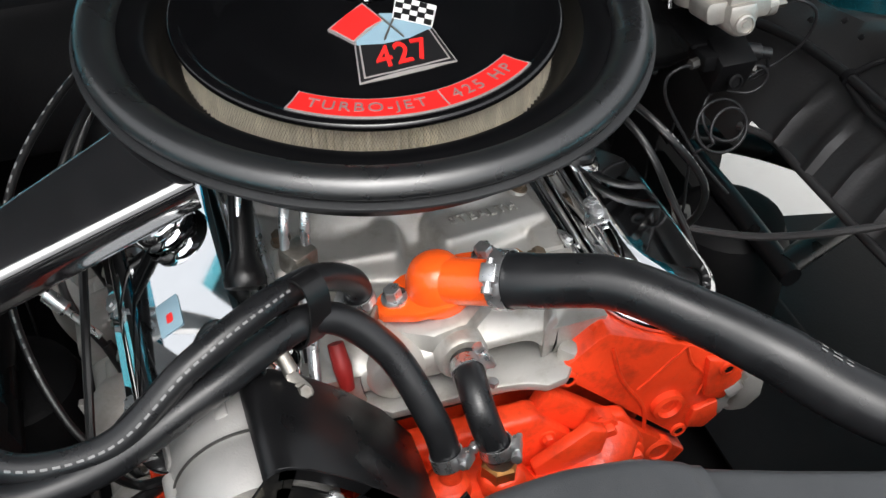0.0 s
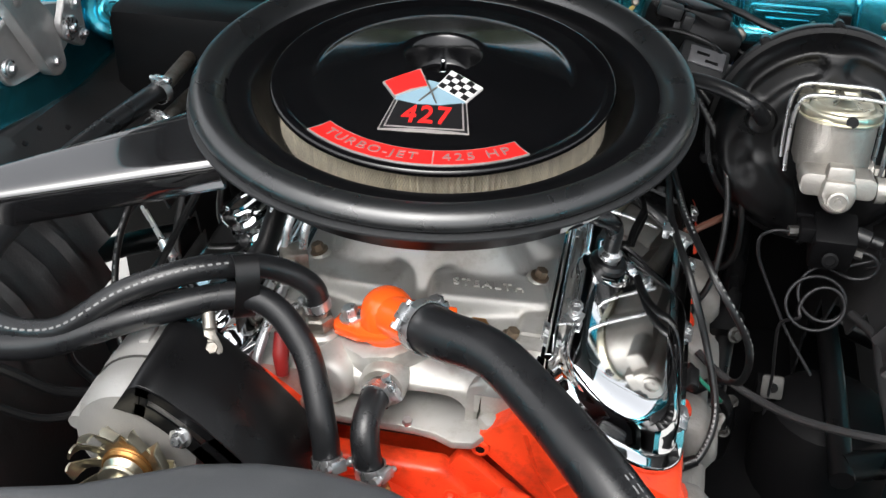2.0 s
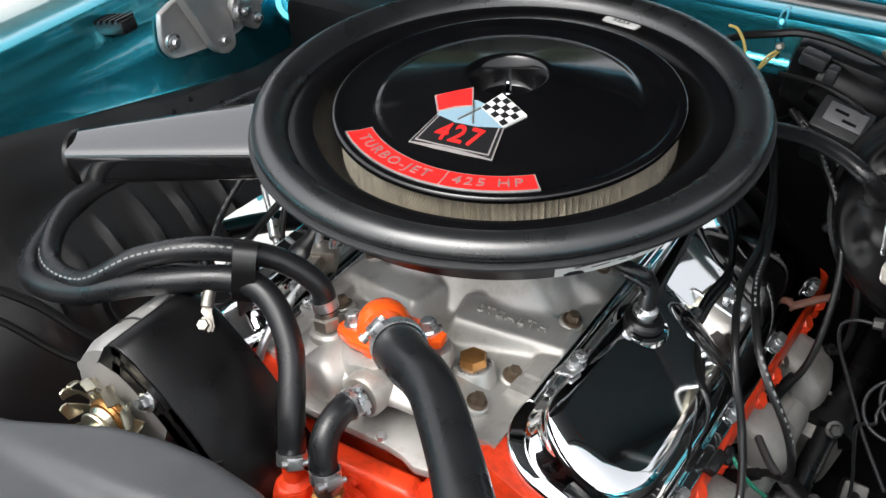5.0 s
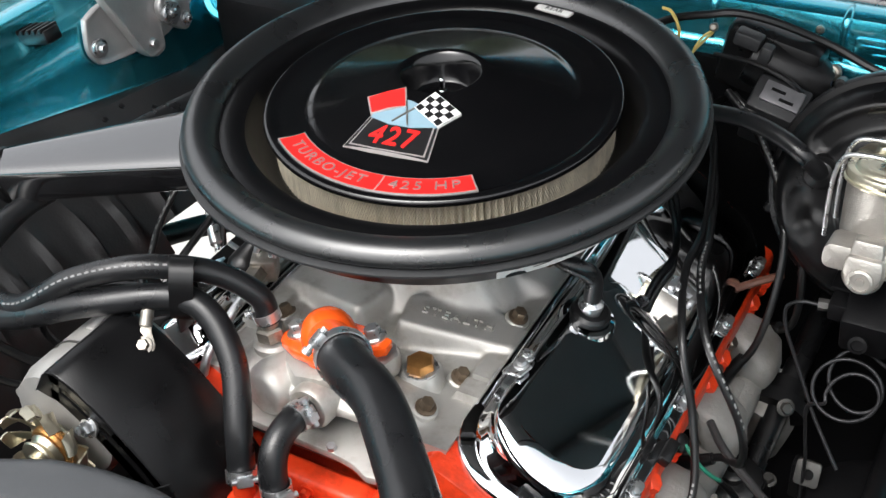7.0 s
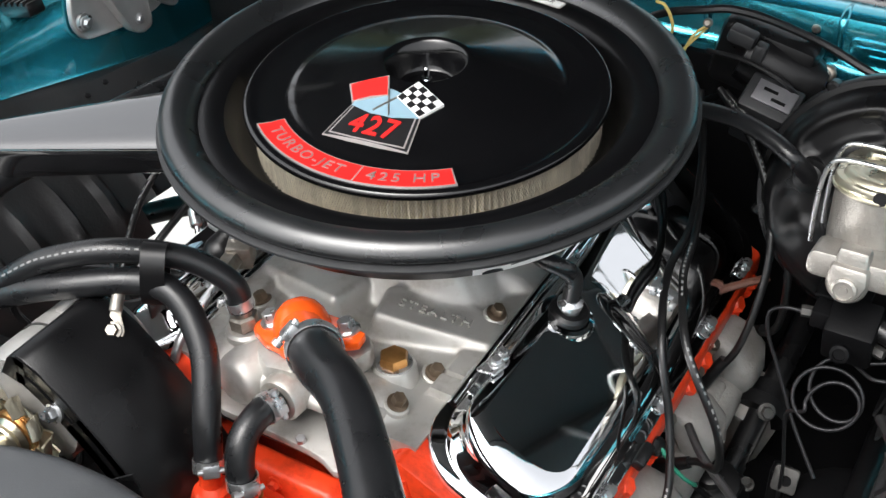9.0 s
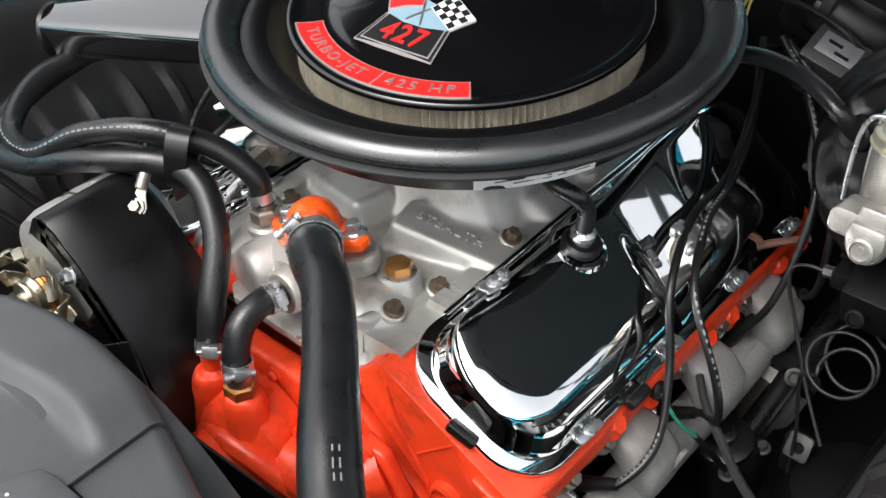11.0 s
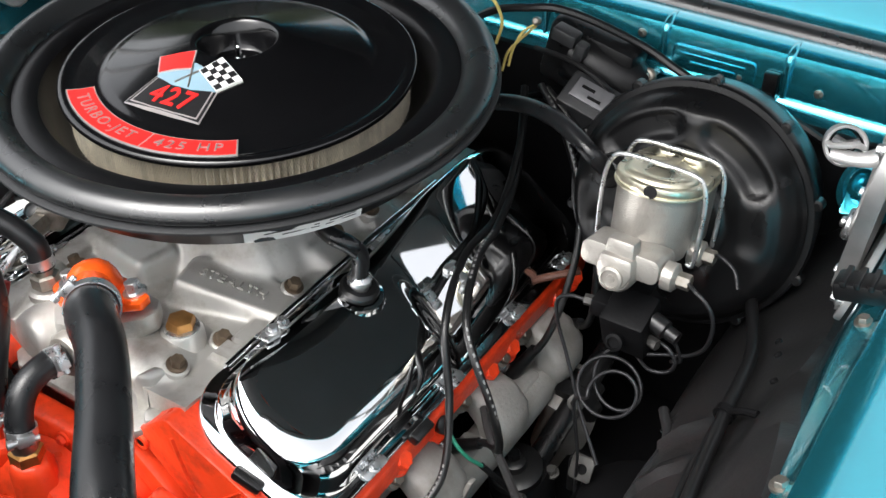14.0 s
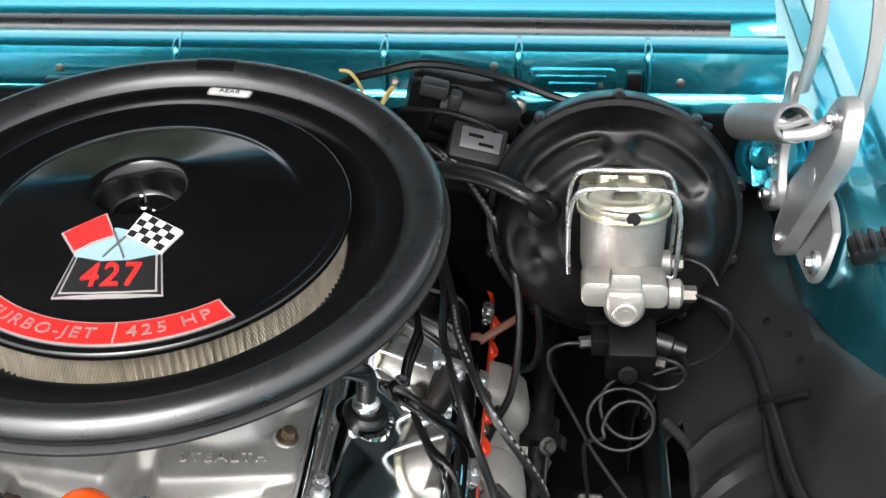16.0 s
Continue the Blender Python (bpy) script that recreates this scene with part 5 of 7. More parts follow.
part("top_chamber", merge(tower(-0.039, -0.343, 0.695, 0.040, 0.082, 0.115, -0.022), tower(0.006, -0.345, 0.695, 0.040, 0.080, 0.110, 0.012),
                          tube([(-0.060, -0.352, 0.600), (-0.020, -0.368, 0.640), (0.030, -0.366, 0.640), (0.070, -0.350, 0.605)], 0.012, 12)), ORANGE, wp, angle=30)
part("nipple", lathe([(0.017, -0.012), (0.0165, 0.0), (0.0125, 0.004), (0.0105, 0.006), (0.0105, 0.026)], (-0.038, -0.342, 0.694), (0, 0, 1), 20), ORANGE, wp)
part("bypass_fitting", lathe([(0.0165, -0.004), (0.0165, 0.012), (0.014, 0.014)], (0.005, -0.345, 0.694), (0, 0, 1), 6), BRASS, wp, "aged brass hex fitting")
part("fitting_collar", lathe([(0.0125, 0.0), (0.0125, 0.014)], (0.005, -0.345, 0.706), (0, 0, 1), 18), DULLSTEEL, wp)
for s in (1, -1):
    part("leg", tube([(s * 0.045, -0.332, 0.612), (s * 0.085, -0.330, 0.618), (s * 0.118, -0.318, 0.630), (s * 0.135, -0.296, 0.638)], [0.034, 0.028, 0.026, 0.030], 18), ORANGE, wp)
    part("leg_flange", prism([(s * 0.100, 0.640), (s * 0.118, 0.676), (s * 0.146, 0.668), (s * 0.172, 0.620), (s * 0.160, 0.596), (s * 0.122, 0.604)], 0.016, lambda a, b, c: (a, -0.306 + c, b), 0.004), ORANGE, wp)
    part("web", prism([(s * 0.045, 0.655), (s * 0.100, 0.690), (s * 0.118, 0.680), (s * 0.112, 0.640), (s * 0.060, 0.620)], 0.014, lambda a, b, c: (a, -0.328 + c, b), 0.004), ORANGE, wp)
    for x, z in ((0.125, 0.662), (0.158, 0.612), (0.110, 0.612)):
        part("bolt", merge(lathe([(0.013, -0.012), (0.012, 0.0)], (s * x, -0.308, z), (0, -1, 0), 18), hexbolt((s * x, -0.3085, z), (0, -1, 0), 0.016)), ORANGE, wp)
part("hub", lathe([(0.030, 0.0), (0.030, 0.012), (0.016, 0.014), (0.016, 0.03)], (-0.01, -0.398, 0.615), (0, -1, 0), 28), DULLSTEEL, wp)
fan = thing("cooling_fan", (-0.01, -0.43, 0.615), "black steel cooling fan inside the shroud", "fan")
part("spider", lathe([(0.055, 0.0), (0.055, 0.004), (0.02, 0.006)], (-0.01, -0.425, 0.615), (0, -1, 0), 28), SATIN, fan)
for i in range(5):
    a = 2 * math.pi * i / 5 + 0.83
    ca, sa = math.cos(a), math.sin(a)
    part("blade", prism([(0.045, -0.025), (0.160, -0.045), (0.165, 0.045), (0.045, 0.025)], 0.003, lambda p, q, c: (-0.01 + p * ca - q * sa, -0.43 - 0.35 * q + c, 0.615 + p * sa + q * ca), 0.001), SATIN, fan)

# shroud
sh = thing("fan_shroud", (0.03, -0.53, 0.45), "black moulded plastic fan shroud behind the radiator", "fan shroud")
edge = [(-0.335, -0.535), (-0.250, -0.520), (-0.185, -0.505), (-0.140, -0.487), (-0.100, -0.472), (-0.050, -0.464), (0.0, -0.462), (0.050, -0.466), (0.100, -0.478), (0.160, -0.500), (0.220, -0.520), (0.265, -0.530), (0.320, -0.531), (0.352, -0.529)]


def crown(x):
    return 0.836 + 0.014 * math.exp(-((x + 0.02) / 0.13) ** 2)


EX, EY = [p[0] for p in edge], [p[1] for p in edge]


def shroud_top(x, y):
    """Front panel, raised rounded hump behind it, which runs out in a tip at the fold."""
    back = float(np.interp(x, EX, EY))
    front = -0.546 + 0.010 * math.exp(-((x - 0.03) / 0.05) ** 2)
    f = max(0.0, min(1.0, (y - front) / 0.022))
    f = f * f * (3 - 2 * f)
    tip = max(0.0, min(1.0, (0.092 - x) / 0.045))
    tip = math.sqrt(tip * (2 - tip))
    lift = (crown(x) + 0.004 - 0.838) * f * tip
    q = max(0.0, 1 - (back - y) / 0.016)
    return 0.838 + lift - 0.016 * (1 - math.sqrt(max(0.0, 1 - q * q)))


def shroud_sheet(x0, x1, n, drop):
    rows = []
    for i in range(n + 1):
        x = x0 + (x1 - x0) * i / n
        back = float(np.interp(x, EX, EY))
        row = []
        for k in range(33):
            f = k / 32
            y = -0.600 + (back + 0.600) * (1 - (1 - f) ** 1.6)
            row.append((x, y, shroud_top(x, y) - drop))
        z = row[-1][2]
        rows.append(row + [(x, back + 0.001, z - 0.02), (x, back + 0.001, 0.72 - 0.10 * math.sin(math.pi * (x + 0.335) / 0.687))])
    return thicken(loft(rows, False, False), 0.003)


part("upper_half", shroud_sheet(-0.335, 0.098, 70, 0.0), SHROUD, sh, angle=50)
part("lower_half", shroud_sheet(0.094, 0.352, 40, 0.0045), SHROUD, sh, angle=50)
ringp = []
for r0, y in ((0.232, -0.540), (0.232, -0.470), (0.226, -0.462), (0.222, -0.470), (0.222, -0.540)):
    ringp.append([(-0.01 + r0 * math.cos(a), y, 0.61 + r0 * math.sin(a)) for a in (2 * math.pi * i / 64 for i in range(64))])
part("fan_ring", loft(ringp, True, False), SHROUD, sh)
for x0, x1, y0, y1 in ((-0.064, -0.014, -0.4675, -0.4655), (0.012, 0.064, -0.4665, -0.471)):
    part("edge_line", tube([(x0, y0 - 0.004, crown(x0) - 0.0028), ((x0 + x1) / 2, (y0 + y1) / 2 - 0.003, crown((x0 + x1) / 2) - 0.0028), (x1, y1 - 0.004, crown(x1) - 0.0028)], 0.0012, 6), PRINT, sh, "thin pale line along the shroud's edge")
part("back_plate", box((0.69, 0.01, 0.44), (0.01, -0.588, 0.61), None, 0.003), SHROUD, sh)
tb = thing("radiator_hold_down", (0.2, -0.585, 0.84), "black rubber-padded radiator hold-down plate", "hold-down plate")
part("plate", prism([(0.064, -0.604), (0.066, -0.580), (0.073, -0.569), (0.086, -0.565), (0.330, -0.570), (0.342, -0.574), (0.350, -0.584), (0.352, -0.606)], 0.010, lambda a, b, c: (a, b, 0.8345 + c), 0.004), SHROUD, tb)
part("front_lip", prism([(-0.604, 0.8435), (-0.608, 0.8445), (-0.612, 0.838), (-0.615, 0.828), (-0.606, 0.828)], 0.288, lambda a, b, c: (0.064 + c, a, b), 0.002), SATIN, tb)
part("groove", tube([(0.090, -0.5635, 0.8345), (0.2, -0.5660, 0.8345), (0.330, -0.5685, 0.8345), (0.345, -0.574, 0.8345)], 0.0022, 8), FLAT, tb)
for x, y in ((0.078, -0.598), (0.150, -0.602), (0.220, -0.5665), (0.285, -0.603), (0.320, -0.603)):
    part("speck", lathe([(0.0014, 0), (0.0014, 0.0006), (0.0006, 0.001)], (x, y, 0.8445), (0, 0, 1), 10), LABEL, tb, "tiny pale speck")
part("strip", box((0.30, 0.008, 0.012), (0.21, -0.6325, 0.834), None, 0.003), SATIN, tb)
mt = thing("radiator_mount", (0.385, -0.58, 0.80), "black rubber radiator mount at the shroud's end", "rubber mount")
part("pad", merge(box((0.040, 0.070, 0.030), (0.383, -0.572, 0.815), None, 0.006), box((0.030, 0.050, 0.012), (0.380, -0.566, 0.834), Matrix.Rotation(0.1, 3, "Y"), 0.004)), WIRE, mt)
for i in range(3):
    part("rib", box((0.004, 0.052, 0.006), (0.368 + 0.012 * i, -0.568, 0.842), None, 0.0015), WIRE, mt)

# ---- brakes and firewall, driver's side ----
TILT = radians(12)
FWD = Vector((0, -math.cos(TILT), math.sin(TILT)))
BC = Vector((0.413, 0.205, 0.815))
bo = thing("brake_booster", (0.413, 0.33, 0.80), "black round brake booster on the firewall", "brake booster")
part("rear_shell", lathe([(0.060, -0.135), (0.062, -0.10), (0.100, -0.085), (0.122, -0.070), (0.127, -0.050), (0.127, -0.012)], BC, FWD, 72), SATIN, bo, angle=50)
part("band", lathe([(0.127, -0.016), (0.1335, -0.014), (0.1340, -0.004), (0.1320, 0.000), (0.1260, 0.001)], BC, FWD, 72, False), SATIN, bo)
BX = Vector((1, 0, 0))
BY = FWD.cross(BX) * -1


def on_booster(a, b, h):
    return BC + BX * a + BY * b * -1 + FWD * h


if on_booster(0, 1, 0).z < BC.z:
    def on_booster(a, b, h):
        return BC + BX * a + BY * b + FWD * h


def shell_height(r, an):
    """Pressed front shell: stepped rim, flat face with kidney pockets and lobes round the hub."""
    prof = [(0.030, 0.047), (0.050, 0.046), (0.056, 0.041), (0.080, 0.040), (0.100, 0.0375), (0.109, 0.034), (0.1155, 0.027), (0.1195, 0.019), (0.1225, 0.010), (0.1262, 0.004), (0.1262, -0.002)]
    h = prof[-1][1]
    for (ra, ha), (rb, hb) in zip(prof, prof[1:]):
        if ra <= r <= rb:
            h = ha + (hb - ha) * (r - ra) / max(1e-6, rb - ra)
            break
    for a0, half, rc, rw, amp in ((56, 19, 0.094, 0.0125, -0.0085), (124, 19, 0.094, 0.0125, -0.0085), (10, 15, 0.084, 0.018, 0.004), (196, 11, 0.092, 0.011, -0.0035), (-30, 6, 0.084, 0.026, 0.006), (222, 14, 0.080, 0.020, 0.006)):
        da = abs((math.degrees(an) - a0 + 180) % 360 - 180)
        u = max(0.0, da - half) * radians(1) * rc
        d = math.hypot(u, r - rc) / rw
        h += amp / (1 + d ** 6)
    return h


rs = [0.030 + 0.0025 * i for i in range(31)] + [0.1075, 0.110, 0.1125, 0.115, 0.117, 0.119, 0.121, 0.1225, 0.124, 0.1255, 0.1262]
part("front_shell", loft([[on_booster(r * math.cos(2 * math.pi * k / 120), r * math.sin(2 * math.pi * k / 120), shell_height(r, 2 * math.pi * k / 120)) for k in range(120)] for r in rs], True, False), SATIN, bo, angle=60)
for i in range(10):
    an = radians(18 + 36 * i)
    m = Matrix((Vector((math.cos(an), 0, 0)), Vector((0, 1, 0)), Vector((0, 0, 1))))
    c = on_booster(0.1335 * math.cos(an), 0.1335 * math.sin(an), -0.007)
    part("crimp_tab", lathe([(0.0065, -0.008), (0.0065, 0.005), (0.004, 0.007)], c, FWD, 10), SATIN, bo)
vf = on_booster(-0.073, 0.028, 0.038)
part("check_valve", lathe([(0.018, -0.004), (0.018, 0.006), (0.0155, 0.009), (0.0150, 0.014), (0.011, 0.016)], vf, FWD, 28), WIRE, bo, "black rubber check valve")

vh = thing("vacuum_hose", (0.27, 0.24, 0.83), "black vacuum hose from the brake booster to the engine", "vacuum hose")
part("hose", tube([vf + FWD * 0.012 + Vector((0.002, 0, 0.002)), (0.326, 0.150, 0.877), (0.301, 0.160, 0.886), (0.264, 0.180, 0.886), (0.220, 0.200, 0.877), (0.18, 0.205, 0.866), (0.12, 0.18, 0.850)], 0.0092, 16), RUBBER, vh)

# master cylinder
MO = Vector((0.416, 0.105, 0.838))
MY = -FWD
MZ = Vector((0, math.sin(TILT), math.cos(TILT)))


def mc(a, b, c):
    return MO + BX * a + MY * b + MZ * c


mcyl = thing("master_cylinder", (0.416, 0.10, 0.82), "bare cast-iron brake master cylinder with a gold lid", "master cylinder")
part("reservoir", merge(lathe([(0.036, -0.010), (0.039, 0.004), (0.0405, 0.050), (0.0415, 0.060)], mc(0, -0.003, 0), MZ, 40),
                        prism(rounded(0.076, 0.060, 0.014), 0.066, lambda a, b, c: mc(a, 0.036 + b, c - 0.008), 0.004)), MASTER, mcyl)
part("bore", lathe([(0.018, -0.052), (0.018, 0.062), (0.0185, 0.066), (0.0185, 0.080), (0.016, 0.084)], mc(0, 0, -0.010), FWD, 32), MASTER, mcyl)
part("front_casting", prism(rounded(0.078, 0.024, 0.008), 0.040, lambda a, b, c: mc(a, -0.076 + c, 0.000 + b), 0.005), MASTER, mcyl)
part("snout", merge(prism([(-0.024, 0.012), (0.024, 0.012), (0.027, -0.008), (0.018, -0.026), (0.0, -0.033), (-0.018, -0.026), (-0.027, -0.008)], 0.03, lambda a, b, c: mc(a * 0.68, -0.088 + c, 0.000 + b * 0.80), 0.005),
                    prism([(-0.016, 0.02), (0.016, 0.02), (0.019, -0.01), (-0.019, -0.01)], 0.02, lambda a, b, c: mc(a * 0.85, -0.082 + c, 0.004 + b), 0.004)), MASTER, mcyl)
part("end_plug", lathe([(0.0115, 0.0), (0.0115, 0.003), (0.009, 0.004), (0.009, 0.0015), (0.004, 0.0015), (0.0035, 0.003)], mc(0, -0.088, -0.012), FWD, 24), MASTER, mcyl)
part("outlet_boss", lathe([(0.014, 0.0), (0.014, 0.010), (0.010, 0.013)], mc(0.040, -0.060, -0.004), (1, 0, 0), 18), MASTER, mcyl)
part("outlet_boss", lathe([(0.013, 0.0), (0.013, 0.012), (0.010, 0.014)], mc(0.036, 0.020, -0.010), (1, 0, 0), 18), MASTER, mcyl)
part("outlet_nut", lathe([(0.008, 0.0), (0.008, 0.012), (0.005, 0.013)], mc(0.053, -0.060, -0.004), (1, 0, 0), 6), DULLSTEEL, mcyl)
part("outlet_nut", lathe([(0.008, 0.0), (0.008, 0.012), (0.005, 0.013)], mc(0.049, 0.020, -0.010), (1, 0, 0), 6), DULLSTEEL, mcyl)
part("mount_flange", prism(rounded(0.10, 0.05, 0.016), 0.010, lambda a, b, c: mc(a, 0.068 + c, -0.008 + b), 0.003), MASTER, mcyl)
stadium = [(0.0435 * math.cos(radians(a)), -0.004 + 0.0435 * math.sin(radians(a))) for a in range(180, 361, 12)] + [(0.0415, 0.040), (0.036, 0.062), (0.022, 0.068), (-0.022, 0.068), (-0.036, 0.062), (-0.0415, 0.040)]
mlid = part("lid", prism(stadium, 0.010, lambda a, b, c: mc(a, b, 0.058 + c), 0.0025), GOLD, mcyl, "gold zinc-plated lid")
part("lid_bead", prism([(a * 1.03, b * 1.03) for a, b in stadium], 0.003, lambda a, b, c: mc(a, b, 0.056 + c), 0.001), GOLD, mlid)
part("lid_dome", lathe([(0.036, 0.0), (0.034, 0.004), (0.030, 0.0055), (0.026, 0.004), (0.020, 0.0045), (0.012, 0.009), (0.0, 0.010)], mc(0, -0.006, 0.068), MZ, 32, False), GOLD, mlid, angle=60)
part("lid_dome", prism(rounded(0.054, 0.026, 0.009), 0.008, lambda a, b, c: mc(a * (1 - c * 14), 0.046 + b * (1 - c * 14), 0.067 + c), 0.002), GOLD, mlid)
part("lid_ridge", box((0.012, 0.05, 0.005), mc(0, 0.018, 0.072), Matrix.Rotation(-TILT, 3, "X"), 0.002), GOLD, mlid)
part("lid_mark", lathe([(0.0065, 0.0), (0.0065, 0.0008)], mc(0.006, -0.0475, 0.063), FWD, 14), DECALBLACK, mlid, "black ink spot")
for b in (-0.020, 0.030):
    part("bail_wire", tube([mc(-0.050, b + 0.006, -0.008), mc(-0.0515, b + 0.003, 0.02), mc(-0.051, b, 0.055), mc(-0.046, b - 0.001, 0.074), mc(-0.034, b - 0.002, 0.0815), mc(0.0, b - 0.002, 0.0825), mc(0.034, b - 0.002, 0.0815),
                            mc(0.046, b - 0.001, 0.074), mc(0.051, b, 0.055), mc(0.0515, b + 0.003, 0.02), mc(0.050, b + 0.006, -0.008), mc(0.044, b + 0.008, -0.010)], 0.0024, 10), STEEL, mcyl, "bright bail wire")

# proportioning valve and brake lines
pv2 = thing("proportioning_valve", (0.428, 0.05, 0.75), "black brake proportioning valve below the master cylinder", "brake valve")
part("block", merge(box((0.046, 0.044, 0.052), (0.427, 0.052, 0.772), Matrix.Rotation(radians(20), 3, "X"), 0.004), box((0.018, 0.040, 0.02), (0.398, 0.056, 0.785), None, 0.003)), FLAT, pv2)
part("bolt", lathe([(0.009, 0.0), (0.009, 0.006), (0.006, 0.007), (0.006, 0.004)], (0.424, 0.026, 0.765), (0, -0.9, 0.3), 16), FLAT, pv2)
part("switch", lathe([(0.010, 0.0), (0.010, 0.016), (0.007, 0.018), (0.007, 0.030), (0.004, 0.031)], (0.449, 0.050, 0.785), (1, -0.2, -0.2), 16), WIRE, pv2, "black pressure switch plug")
part("line_nut", lathe([(0.006, 0.0), (0.006, 0.012)], (0.449, 0.045, 0.765), (1, -0.3, 0), 6), DARKSTEEL, pv2)
part("line_nut", lathe([(0.006, 0.0), (0.006, 0.012)], (0.390, 0.05, 0.782), (-1, -0.2, 0), 6), DARKSTEEL, pv2)
part("bracket", box((0.05, 0.08, 0.006), (0.41, 0.10, 0.795), None, 0.002), FLAT, pv2)
LINE = material("dark_plated_brake_line", (0.022, 0.022, 0.024), 0.42, metal=0.5, vary=0.2, vary_size=60)


def brake_line(points, label, r=0.0020):
    bl = thing("brake_line", points[0], label, "brake line", "brake lines")
    part("pipe", tube(points, r, 10, 8), LINE, bl)
    return bl


brake_line([mc(0.062, -0.060, -0.004), (0.490, 0.030, 0.853), (0.508, 0.025, 0.843), (0.514, 0.026, 0.822), (0.508, 0.034, 0.790), (0.490, 0.046, 0.763), (0.470, 0.052, 0.750), (0.445, 0.045, 0.744)], "dark steel brake line looping from the master cylinder")
brake_line([mc(0.058, 0.020, -0.010), (0.482, 0.118, 0.832), (0.500, 0.112, 0.826), (0.510, 0.10, 0.815)], "short dark steel brake line at the master cylinder")
coil = []
for i in range(48):
    a = 2 * math.pi * i / 19.0 + 1.15 - 0.018 * i
    r = 0.028 + 0.003 * math.sin(i * 0.33)
    k = i / 47
    coil.append((0.426 + 0.007 * math.sin(i * 0.17) + r * math.cos(a), 0.040 - 0.0005 * i + 0.5 * r * math.sin(a), 0.710 - 0.018 * k + 0.86 * r * math.sin(a)))
brake_line([(0.449, 0.050, 0.765), (0.470, 0.044, 0.764), (0.480, 0.042, 0.752), (0.474, 0.041, 0.738), (0.456, 0.040, 0.733)] + coil + [(0.388, 0.024, 0.670), (0.390, 0.030, 0.625), (0.394, 0.032, 0.585), (0.395, 0.034, 0.50)], "coiled dark steel brake line below the valve")
brake_line([(0.459, 0.044, 0.783), (0.468, 0.042, 0.783), (0.476, 0.045, 0.772), (0.482, 0.050, 0.750), (0.47, 0.06, 0.735)], "short bent brake line at the valve")
brake_line([(0.382, 0.048, 0.781), (0.364, 0.046, 0.781), (0.350, 0.046, 0.770), (0.352, 0.045, 0.745), (0.366, 0.040, 0.715), (0.380, 0.032, 0.690), (0.398, 0.02, 0.66), (0.43, 0.0, 0.62)], "thin dark brake line bending down to the frame")

# steering gear below
sg = thing("steering_gear", (0.33, 0.04, 0.45), "black cast steering gearbox beside the engine", "steering gear")
part("housing", lathe([(0.036, -0.06), (0.038, -0.03), (0.038, 0.02), (0.035, 0.035), (0.031, 0.042)], (0.325, 0.045, 0.480), (0.0, -0.2, 1), 28), SATIN, sg)
part("top_cap", lathe([(0.032, 0.0), (0.032, 0.010), (0.024, 0.014), (0.014, 0.014), (0.014, 0.024), (0.010, 0.026)], (0.323, 0.028, 0.522), (0, -0.2, 1), 28), WIRE, sg)
part("adjuster", hexbolt((0.322, 0.026, 0.546), (0, -0.2, 1), 0.016), SATIN, sg)
for a in range(4):
    part("cover_bolt", hexbolt((0.323 + 0.04 * math.cos(a * 1.57 + 0.6), 0.03 + 0.04 * math.sin(a * 1.57 + 0.6), 0.517), (0, -0.2, 1), 0.013), DARKSTEEL, sg)
part("shaft", tube([(0.335, 0.06, 0.52), (0.345, 0.18, 0.575), (0.36, 0.35, 0.65)], 0.014, 14), SATIN, sg)
part("coupler", merge(lathe([(0.032, -0.008), (0.032, 0.008)], (0.341, 0.135, 0.554), (0.1, 1, 0.45), 22), lathe([(0.022, 0.012), (0.022, 0.03)], (0.341, 0.135, 0.554), (0.1, 1, 0.45), 18)), FLAT, sg)
part("pinch_bolt", hexbolt((0.352, 0.112, 0.575), (0.4, -0.7, 0.5), 0.014), DARKSTEEL, sg, "dull bolt head")
part("arm", merge(box((0.03, 0.16, 0.016), (0.32, -0.04, 0.42), None, 0.005)), SATIN, sg)
jb = thing("line_bracket", (0.402, 0.03, 0.56), "small zinc bracket holding a brake line", "bracket")
part("plate", prism(rounded(0.026, 0.028, 0.004), 0.003, lambda a, b, c: (0.398 + a, 0.040 + 0.5 * b - c, 0.562 + 0.85 * b), 0.001), DARKSTEEL, jb)
part("hole", lathe([(0.006, 0), (0.006, 0.0006)], (0.399, 0.0365, 0.562), (0, -0.86, 0.5), 16), FLAT, jb)
part("stay", box((0.02, 0.02, 0.05), (0.390, 0.05, 0.54), None, 0.003), FLAT, jb)

# wiper motor and relay on the firewall
wm = thing("wiper_motor", (0.235, 0.33, 0.87), "black wiper motor with plugs on the firewall", "wiper motor")
part("gearcase", merge(box((0.110, 0.05, 0.080), (0.240, 0.322, 0.885), Matrix.Rotation(radians(12), 3, "Y"), 0.012), lathe([(0.030, -0.045), (0.032, -0.03), (0.032, 0.03), (0.026, 0.045)], (0.262, 0.312, 0.880), (0.9, 0.1, -0.35), 26)), SATIN, wm)
part("plug", box((0.030, 0.020, 0.016), (0.222, 0.286, 0.925), Matrix.Rotation(radians(14), 3, "Y"), 0.003), PLASTIC, wm, "black square plug")
part("plug", box((0.013, 0.016, 0.020), (0.244, 0.280, 0.914), Matrix.Rotation(radians(14), 3, "Y"), 0.003), PLASTIC, wm, "black square plug")
part("grommet", lathe([(0.005, 0.0), (0.005, 0.006), (0.003, 0.008)], (0.178, 0.300, 0.925), (0.1, -1, 0.4), 14), DULLSTEEL, wm)
RELAYTOP = material("dull_grey_zinc", (0.17, 0.17, 0.18), 0.45, metal=0.5, vary=0.2, vary_size=60)
